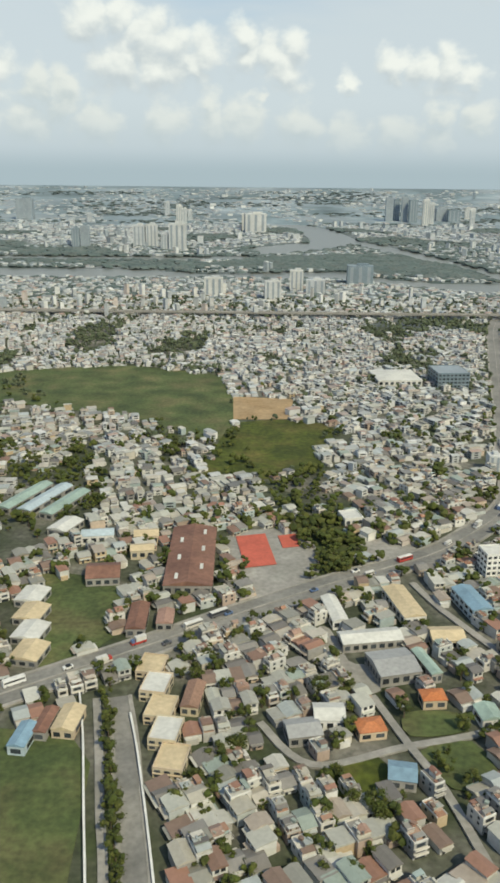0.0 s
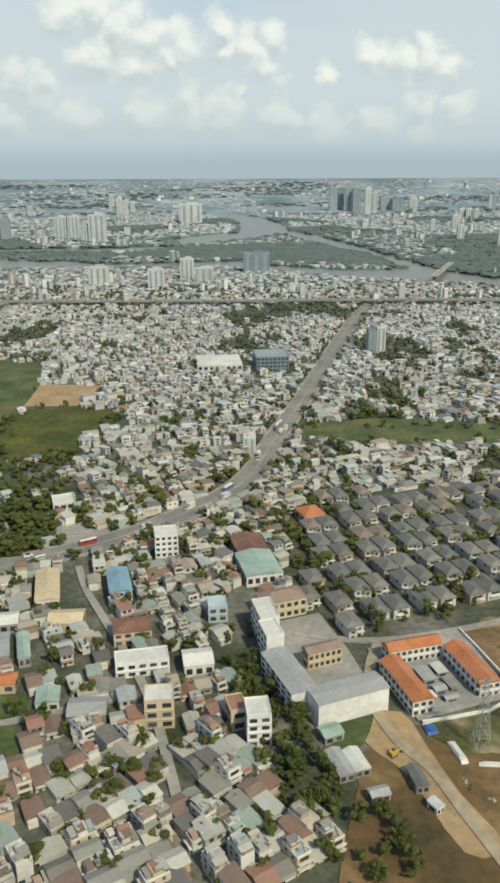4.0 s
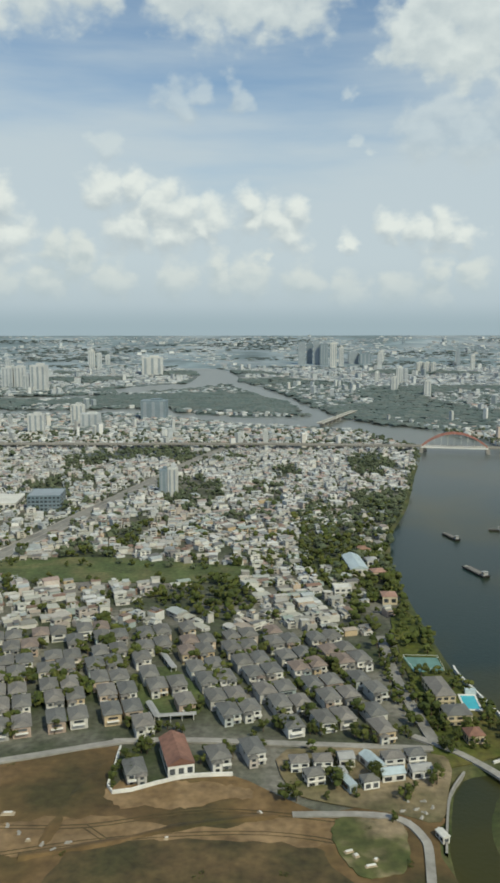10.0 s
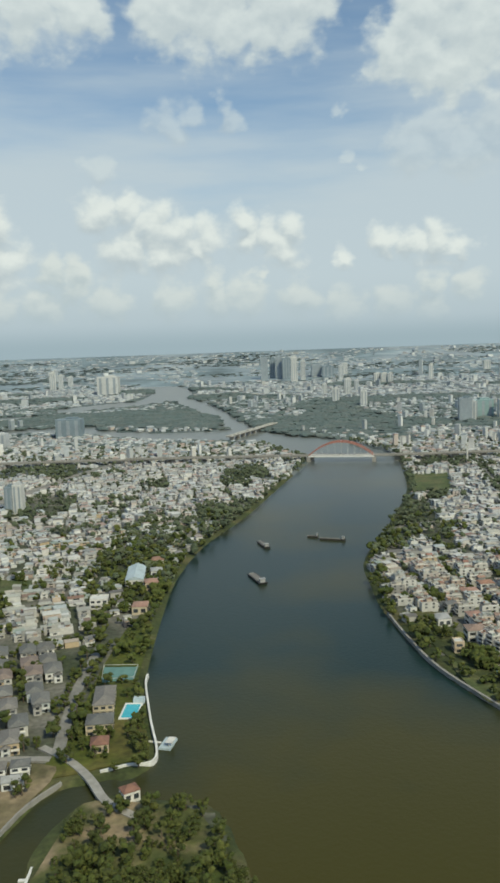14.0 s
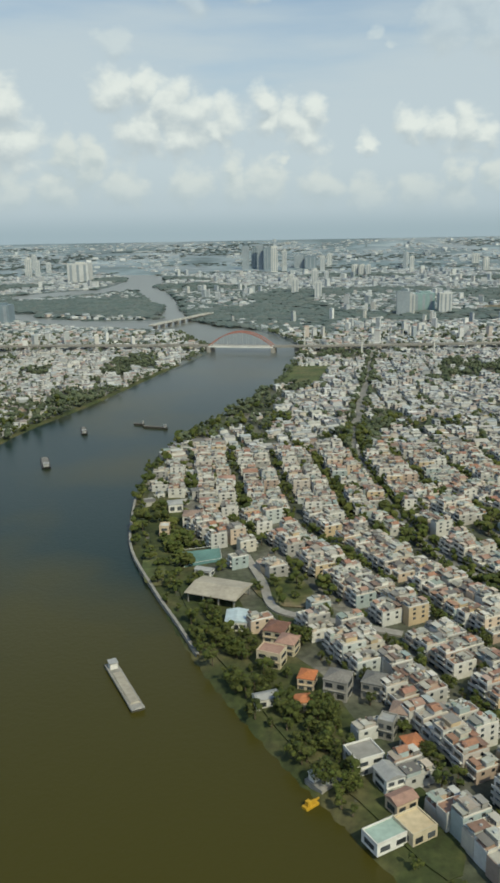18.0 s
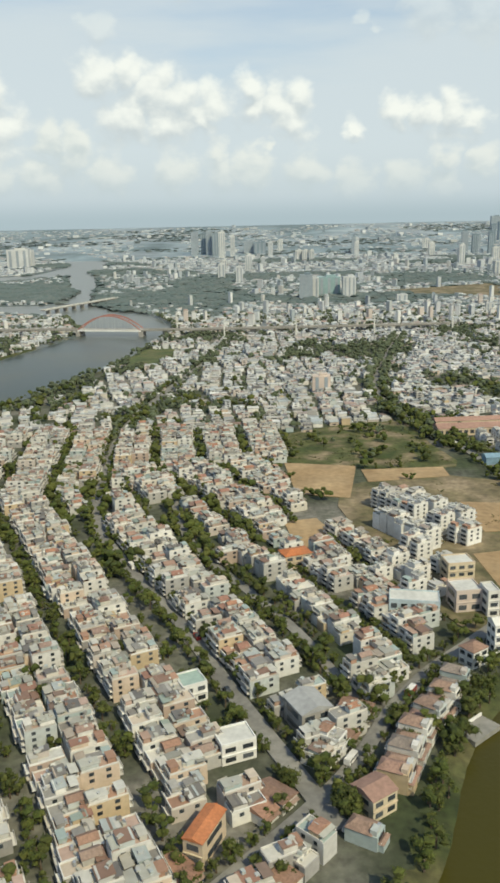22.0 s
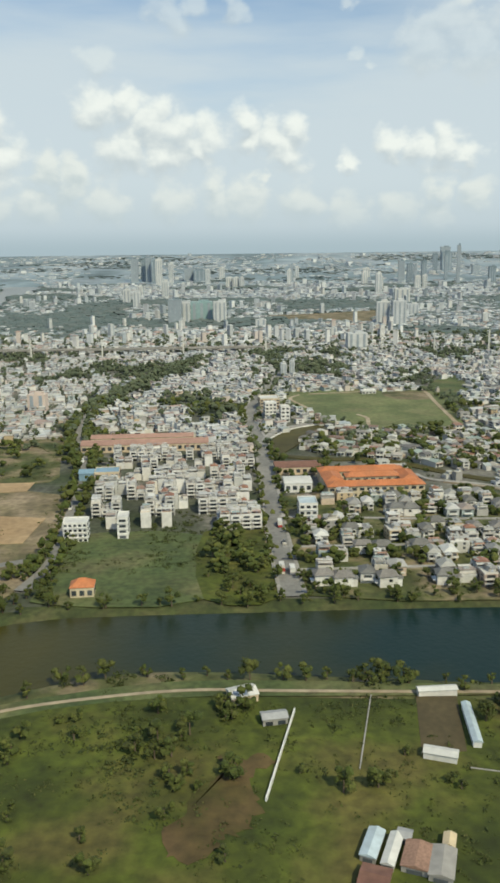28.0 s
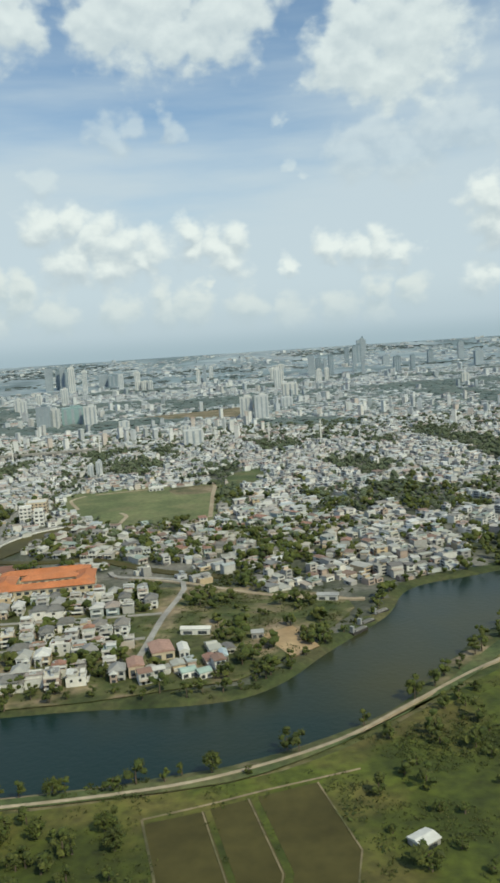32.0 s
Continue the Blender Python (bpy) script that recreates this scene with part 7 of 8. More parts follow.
stuff("bank_sheds", rows, [M_WALL, M_TIN, M_GLASS, M_DECK, M_TILE_I, M_TRIM_I], "low sheds with pale sheet roofs among trees on the river bank", "sheds")

# ---- low houses along the high road ----
SCHOOL_BELT = [(151, 290), (160, 290), (164, 262), (166, 240), (176, 212), (185, 194), (170, 192), (160, 222), (155, 250)]  # trees along the school's wall
LOW_A = [(-150, 165), (196, 165), (200, 215), (206, 285), (180, 300), (184, 400), (205, 440), (190, 560), (150, 520), (60, 440), (-60, 440), (-160, 330)]
cells = []
for cx in np.arange(-175, 240, 46):
    for cy in np.arange(140, 470, 46):
        a = radians(rng.choice([30, 30, -62, 22]) + rng.normal(0, 5))
        cells.append(block_grid([(cx, cy), (cx + 45, cy), (cx + 45, cy + 45), (cx, cy + 45)], a, 5.5, 8.0, 2.8, 6, 0.8, 0.07))
low = np.vstack(cells)
k = inside(low[:, :2], LOW_A) & ~inside(low[:, :2], SCHOOL_BELT) & free_of_plan(low[:, :2], 2.6) & off_landmarks(low[:, :2], 2.4) & ~inside(low[:, :2], VILLAS) & in_view(low) & (gap(low[:, :2], LANE) > 8.5) & (gap(low[:, :2], SIDE_LANE) > 8.5) & ~inside(low[:, :2], [(-200, 236), (-58, 248), (-36, 130), (-36, 100), (-200, 100)]) & (gap(low[:, :2], [(160, 320), (168, 250), (190, 205), (200, 150)]) > 9)
low = low[k]
low = low[np.argsort(low[:, 1])]
near, rest_low = low[:58], low[58:]
r7 = np.random.default_rng(15)
protos = [prototype("house", low_house(r7, r7.uniform(4.6, 6.2), r7.uniform(6.2, 8.4)), "small house with plastered walls and a weathered sheet roof", "house", "low houses near the high road") for _ in range(10)]
protos += [prototype("town_house", tube_house(r7, r7.uniform(4.0, 5.2), r7.uniform(6.6, 8.4), int(f)), "narrow %s-storey house with a flat roof and balconies" % ("two", "three")[f - 2], "town house", "town houses near the high road") for f in (2, 3, 2, 3)]
scatter_copies(protos, [tuple(s) for s in near[rng.permutation(len(near))]])
rows = []
r8 = np.random.default_rng(28)
for x, y, a in rest_low:
    p = low_house(r8, r8.uniform(4.4, 6.6), r8.uniform(6.0, 8.6)) if r8.random() < 0.72 else tube_house(r8, r8.uniform(3.8, 5.0), r8.uniform(6.4, 8.4), int(r8.choice([2, 2, 3])))
    rows += placed(rows_of(p, IDX), x, y, a)
stuff("low_house_rows", rows, MIX, "crowded low houses with sheet roofs in many colours", "houses")

# ---- the dense city behind ----
SHANTY = [(1100, 545), (1180, 500), (1330, 470), (1330, 596), (1245, 598), (1165, 600), (1120, 612)]
taken = [SHANTY, LOW_A, VILLAS, PEN_A, PEN_B, [(895, 450), (990, 460), (1100, 560), (1225, 440), (1300, 400), (1250, 300), (1100, 300), (1000, 290), (890, 300)]]


WOODED_BANK = [(437, 776), (545, 790), (500, 640), (486, 440), (452, 440), (420, 560)]


def grove(S):
    """Where trees stand thick between the houses."""
    return np.array([noise.noise(Vector((x * 0.014, y * 0.007, 9.0))) + 0.5 * noise.noise(Vector((x * 0.05, y * 0.03, 2.0))) for x, y in S[:, :2]])


def simple_house(r, big=1.0):
    """A plain house for the middle distance: body, roof, stair hut, windows, a lean-to."""
    w, d = r.uniform(3.4, 6.4) * big, r.uniform(4.6, 8.2) * big
    h = float(r.choice([1.8, 2.0, 2.2, 2.4, 2.6, 3.2, 3.8, 5.2]))
    p = [solid(0, 0, 0, w, d, h, m=0)]
    k = r.random()
    if k < 0.42:
        p += [solid(0, 0, h, w + .5, d + .5, .12, m=1), solid(0, 0, h + .12, w + .5, d + .5, w * .12, .1, d + .5, m=1)]
    elif k < 0.68:
        p += [solid(0, 0, h, w + .4, d + .4, .3, slant=r.choice([-.25, .25]), m=1)]
    else:
        q = r.uniform(-.2, .25)
        p += [solid(0, 0, h, w - .4, d - .4, .14, m=1), solid(0, d * q, h, w * r.uniform(.5, .9), d * .34, 1.5, m=0), solid(0, d * q, h + 1.5, w * .95, d * .42, .12, m=1)]
    if r.random() < .5:
        p.append(solid(r.uniform(-.2, .2) * w, -d / 2 - .6, 0, w * .6, 1.3, 1.5, slant=.15, m=1))
    for z in np.arange(0.6, h - .9, 1.7):
        p += [solid(0, -d / 2 - .02, z, w * .6, .1, .9, m=2), solid(w / 2 + .02, 0, z, .1, d * .4, .8, m=2)]
    return p


r8 = np.random.default_rng(43)
S = np.vstack([block_grid([(cx, cy), (cx + 40, cy), (cx + 40, cy + 36), (cx, cy + 36)], radians(rng.choice([10, -20, 35])), 5.4, 7.2, 4.0, 5, 1.0, 0.22) for cx in np.arange(1100, 1335, 41) for cy in np.arange(470, 610, 37)])
k = inside(S[:, :2], SHANTY) & free_of_plan(S[:, :2], 3) & off_landmarks(S[:, :2], 4)
rows = []
for x, y, a in S[k]:
    rows += placed(rows_of(low_house(r8, r8.uniform(4, 6.6), r8.uniform(5, 8)), IDX), x, y, a)
stuff("shed_quarter", rows, MIX, "scattered low sheds and houses with pale sheet roofs among trees", "houses")
spots_shanty = S[k]
r8 = np.random.default_rng(41)
CITY_GREEN = []
for name, x0, x1, y0, y1, cell, fw, fd, big, drop in (("city_quarter_west", -560, 620, 400, 1110, 64, 5.7, 6.9, 1.0, 0.14), ("city_quarter_north", 620, 1060, 560, 1110, 80, 5.2, 8.2, 1.0, 0.08), ("city_quarter_east", 1060, 1800, 420, 1110, 66, 5.8, 7.0, 1.0, 0.16)):
    cells = []
    for cx in np.arange(x0, x1, cell):
        for cy in np.arange(y0, y1, cell):
            a = radians(rng.choice([30, -60, 12, -75]) + rng.normal(0, 6)) if "north" not in name else radians(-80 + rng.normal(0, 5) + (18 if cx > 900 else 0))
            if cx < -0.42 * cy - 100 or cx > 1240 + 0.46 * cy + 40:
                continue
            cells.append(block_grid([(cx, cy), (cx + cell - 2, cy), (cx + cell - 2, cy + cell - 2), (cx, cy + cell - 2)], a, fw, fd, 4.5, 9, 0.7, drop))
    S = np.vstack(cells)
    k = in_view(S) & free_of_plan(S[:, :2], 3.5) & off_landmarks(S[:, :2], 4) & ((grove(S) < 0.22) | (np.hypot(S[:, 0] - 102, S[:, 1] - 668) < 75)) & ~(inside(S[:, :2], WOODED_BANK) & (rng.random(len(S)) < 0.55))
    for q in taken:
        k &= ~inside(S[:, :2], q)
    rows = []
    lost = in_view(S) & free_of_plan(S[:, :2], 2.0) & ~k
    for q in taken:
        lost &= ~inside(S[:, :2], q)
    lost = S[lost]
    CITY_GREEN.append(np.vstack([lost[rng.random(len(lost)) < .5, :2], S[k][rng.random(int(k.sum())) < .16, :2] + 3.4]))
    for x, y, a in S[k]:
        hazed = 0 if r8.random() > (y - 430) / 420 else 3  # the palette with some haze in its colours grows likelier with distance
        rows += [(*q[:10], q[10] + hazed) for q in placed(simple_house(r8, big * r8.choice([0.8, 0.9, 1.0, 1.0, 1.1, 1.35])), x, y, a)]
    stuff(name, rows, [M_WALL, M_TIN_MID, M_GLASS, M_PART_HAZED_WALL, M_PART_HAZED_ROOF, M_GLASS], "dense quarter of small pale houses with flat and sheet roofs", "houses")

FAR_LOT = [(1104, 1692), (1179, 1566), (1304, 1503), (1376, 1813), (1280, 1766), (1177, 1715)]
FAR_PARK = [(556, 1503), (614, 1402), (690, 1319), (793, 1259), (829, 1461), (833, 1621), (701, 1705), (591, 1792), (500, 1886)]
sheet("sand_lot", smooth(FAR_LOT, 3, True), M_DRY, 0.3, "wide bare brown lot among distant houses", "sand lot")
rows = []
for y0, y1, cell, w0, w1 in ((1125, 1560, 11.5, 5, 10), (1560, 2300, 17, 7, 14), (2300, 3300, 27, 9, 22), (3300, 4930, 46, 12, 30)):
    gx2, gy2 = np.meshgrid(np.arange(-0.44 * y1, 1240 + 0.48 * y1, cell), np.arange(y0, y1, cell))
    S = np.stack([gx2.ravel(), gy2.ravel()], 1)
    S += rng.uniform(-0.4, 0.4, S.shape) * cell
    k = (S[:, 0] > -0.42 * S[:, 1] - 30) & (S[:, 0] < 1240 + 0.46 * S[:, 1] + 30)
    S = S[k]
    k = np.ones(len(S), bool)
    for w in WATERS:
        k &= ~inside(S, w) & (gap(S, w, True) > cell * 0.6)
    green = np.array([noise.noise(Vector((x * 0.0035, y * 0.0035, 4.0))) for x, y in S])
    k &= ((green < 0.16) | ((S[:, 0] < 420) & (S[:, 1] < 1520))) & ~inside(S, FAR_LOT) & ~(inside(S, FAR_PARK) & (rng.random(len(S)) < 0.75)) & (rng.random(len(S)) < 0.84) & ~inside(S, [(-120, 1760), (190, 1700), (300, 1620), (480, 1540), (470, 1800), (330, 2060), (60, 1980)])
    S = S[k]
    beyond = np.zeros(len(S), bool)  # open water close behind
    for step in (30, 70, 120, 180):
        for w in WATERS:
            beyond |= inside(S + [0, step], w)
    for (x, y), shore in zip(S, beyond):
        w, d = r8.uniform(w0, w1), r8.uniform(w0, w1)
        h = float(r8.choice([1.6, 2.0, 2.4, 3.0, 3.8, 5.0])) if r8.random() < 0.95 or shore else r8.uniform(9, 22)
        h *= 0.6 if y > 3300 else 1.0
        if h > 8.5 and y < 3300:
            w, d = w * .75, d * .75
        a = r8.uniform(0, 3)
        z = float(far_rise(y)) - 0.5
        # 0 is the fully hazed palette, likelier farther out; 3 the half-way one
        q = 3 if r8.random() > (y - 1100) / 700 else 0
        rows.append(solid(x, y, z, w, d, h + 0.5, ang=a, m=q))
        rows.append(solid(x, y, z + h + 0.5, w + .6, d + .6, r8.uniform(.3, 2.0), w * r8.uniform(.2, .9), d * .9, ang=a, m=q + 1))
stuff("far_city", rows, [M_HAZED_WALL, M_HAZED_ROOF, M_GLASS, M_PART_HAZED_WALL, M_PART_HAZED_ROOF], "sprawl of distant city houses in haze-paled colours", "houses")

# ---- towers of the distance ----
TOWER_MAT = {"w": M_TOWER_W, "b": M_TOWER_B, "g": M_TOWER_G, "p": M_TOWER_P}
TOWER_LABEL = {"w": "pale concrete apartment tower in the distance", "b": "grey-blue office tower in the distance", "g": "teal glass tower slab in the distance", "p": "beige apartment block above low houses"}


def tower(x, y, w, h, c):
    ob = thing("tower", x, y, float(far_rise(y)), (int(x) % 7 - 3) * 0.03, TOWER_LABEL[c], "tower", "distant towers")
    d = max(w * 0.6, 10)
    h -= float(far_rise(y))
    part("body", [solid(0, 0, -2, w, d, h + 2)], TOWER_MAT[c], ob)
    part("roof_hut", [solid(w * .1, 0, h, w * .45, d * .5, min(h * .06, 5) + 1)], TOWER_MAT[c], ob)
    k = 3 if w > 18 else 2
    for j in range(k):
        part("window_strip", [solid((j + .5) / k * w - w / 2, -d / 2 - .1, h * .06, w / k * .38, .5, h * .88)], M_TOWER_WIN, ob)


FAR_TOWERS = """-47 1324 30 31 w; 47 1287 25 31 w; 91 1392 22 36 w; 120 1354 31 25 w; 211 1485 46 35 b; -278 2237 31 58 w; -244 2234 29 61 w; -200 2145 22 42 w; -168
2143 42 69 w; -249 3279 23 73 w; -234 3355 19 60 w; -220 3478 19 49 w; 41 2881 72 63 w; -122 4452 86 62 w; -39 4442 74 68 w; 57 4431 123 73 w; -893
3458 67 89 b; -442 2206 21 51 b; -417 2208 23 58 b; -617 3378 21 37 w; -461 4500 41 71 w; 606 3501 30 104 b; 642 3530 24 96 b; 668 3490 26 108 b; 698 3462 34 97 b; 725 3342 25 103 w; 766
3418 19 84 w; 831 3541 42 61 b; 878 3510 49 55 b; 967 3626 23 62 w; 765 2441 13 34 w; 767 2156 18 36 w; 816 1982 16 38 w; 836 2464 20 46 w; 879 2589
13 34 w; 1014 3029 25 37 w; 1037 3015 23 37 w; 1059 3002 17 37 w; 1235 3121 15 60 w; 946 1542 24 44 b; -330 3663 23 73 w; -348 3886 19 45 w; -328 4113
23 51 w; 31 2970 72 59 w; 300 803 9 27 b; 309 802 9 29 w; 169 512 8 12 w; 1317 1455 23 41 w; 1342 1440 24 43 w; 1220 1103 19 16 w; 959 1564 25 37 w;
992 1598 42 36 g; 1028 1567 24 38 w; 1261 3438 14 73 b; 1228 4500 12 107 b; 1709 3416 26 84 b; 1763 3398 12 67 b; 1925 3765 21 109 b; 2006 3897 46 116
b; 1870 3130 13 142 b; 2091 3702 31 59 b; 1502 2647 15 47 w; 1636 2729 19 44 w; 1675 2801 15 45 w; 1525 3181 22 49 w; 919 3366 19 60 w; 905 692 15 15
p; 1118 871 6 14 w; 1127 870 5 17 w; 1726 3324 23 75 b; 1762 3228 20 84 b; 1894 3425 14 111 b; 2445 3714 26 98 b; 2025 3223 27 62 b; 2140 3415 19 59
b; 2274 3617 25 70 b; 2399 3345 35 60 b; 1914 2066 18 29 w; 1224 1095 26 23 w; 1411 1666 23 23 w; 1476 2524 17 61 w; 2143 4500 50 141 b; 1597 3630 30
52 w; 1290 3568 17 63 w; 1103 1430 18 15 w; 1465 2077 37 34 w;  1211 1276 13 13 w"""
for row in FAR_TOWERS.split(";"):
    x, y, w, h, c = row.split()
    tower(float(x), float(y), float(w), float(h), c)

# ---- trees ----
bm = bmesh.new()
bmesh.ops.create_icosphere(bm, subdivisions=1, radius=1.0)
ICO_V = np.array([v.co for v in bm.verts])
ICO_F = np.array([[v.index for v in f.verts] for f in bm.faces])
bm.free()


def clumps_mesh(name, centre, radius, mat, r):
    """Ragged leaf clumps: centres (n, 3), radii (n, 3)."""
    n_ = len(centre)
    v = ICO_V[None] * (1 + r.uniform(-0.38, 0.38, (n_, len(ICO_V), 1)))
    co = (centre[:, None] + v * radius[:, None]).reshape(-1, 3)
    loops = (np.arange(n_)[:, None, None] * len(ICO_V) + ICO_F).ravel()
    return mesh_of(name, co, loops, 3, [mat])


def sprays_mesh(name, centre, radius, per, size, mat, r):
    """Loose leaf sprays: small crossed blades strewn through ellipsoids; centres (n, 3), radii (n, 3)."""
    n_ = len(centre)
    d = r.normal(size=(n_, per, 3))
    d /= np.linalg.norm(d, axis=2)[..., None]
    at = (centre[:, None] + d * r.uniform(.45, 1.0, (n_, per, 1)) * radius[:, None]).reshape(-1, 3)
    big = size * r.uniform(.6, 1.3, (len(at), 1)) * np.repeat(radius.mean(1), per)[:, None] ** .5
    u = r.normal(size=at.shape)
    u /= np.linalg.norm(u, axis=1)[:, None]
    v = np.cross(u, d.reshape(-1, 3) + [0, 0, .7])
    v /= np.linalg.norm(v, axis=1)[:, None] + 1e-6
    co = np.stack([at - u * big, at - v * big * .6, at + u * big, at + v * big * .6], 1).reshape(-1, 3)
    return mesh_of(name, co, np.arange(len(co)), 4, [mat])


def crown(r, n_, rad, h0, h1):
    """Clump centres and radii of one crown."""
    d = r.normal(size=(n_, 3))
    d /= np.linalg.norm(d, axis=1)[:, None]
    q = d * r.uniform(0.35, 1.0, (n_, 1)) ** 0.6
    c = np.column_stack([q[:, 0] * rad, q[:, 1] * rad, (h0 + h1) / 2 + q[:, 2] * (h1 - h0) / 2])
    s = rad * r.uniform(0.22, 0.42, (n_, 1)) * np.array([1, 1, 0.8])
    return c, s


def tree_proto(r, rad, h):
    ob = thing("tree", 0, 0, 0, 0, "leafy dark green tree with an uneven crown", "tree", "trees")
    tr = part("trunk", [solid(0, 0, 0, .5, .5, h * .6, .28, .28)] + [solid(math.cos(k * 2.1) * rad * .2, math.sin(k * 2.1) * rad * .2, h * .38, .22, .22, h * .35, .1, .1) for k in range(3)], M_BARK, ob)
    c, s = crown(r, 44, rad, h * .3, h)
    crown_ = raw_part("crown", clumps_mesh("crown", c[:22], s[:22] * .7, M_LEAF, r), ob)
    tagged(raw_part("foliage", sprays_mesh("foliage", c, s * 1.3, 22, .27, M_LEAF, r), crown_), kind="stuff")
    return ob


def along(line, step, off, jit):
    line = np.asarray(line)
    run_ = np.concatenate([[0], np.cumsum(np.hypot(*np.diff(line, axis=0).T))])
    s = np.arange(0, run_[-1], step)
    t = np.gradient(line, axis=0)
    t /= np.linalg.norm(t, axis=1)[:, None]
    x, y = np.interp(s, run_, line[:, 0]), np.interp(s, run_, line[:, 1])
    tx, ty = np.interp(s, run_, t[:, 0]), np.interp(s, run_, t[:, 1])
    return np.stack([x - ty * off, y + tx * off], 1) + rng.normal(0, jit, (len(s), 2))


def sown(poly, per_ha):
    q = np.array(poly, float)
    lo, hi = q.min(0), q.max(0)
    area = abs(np.sum(q[:, 0] * np.roll(q[:, 1], -1) - q[:, 1] * np.roll(q[:, 0], -1))) / 2
    k = int((hi - lo).prod() / 10000 * per_ha)
    S = rng.uniform(lo, hi, (k, 2))
    return S[inside(S, q)]


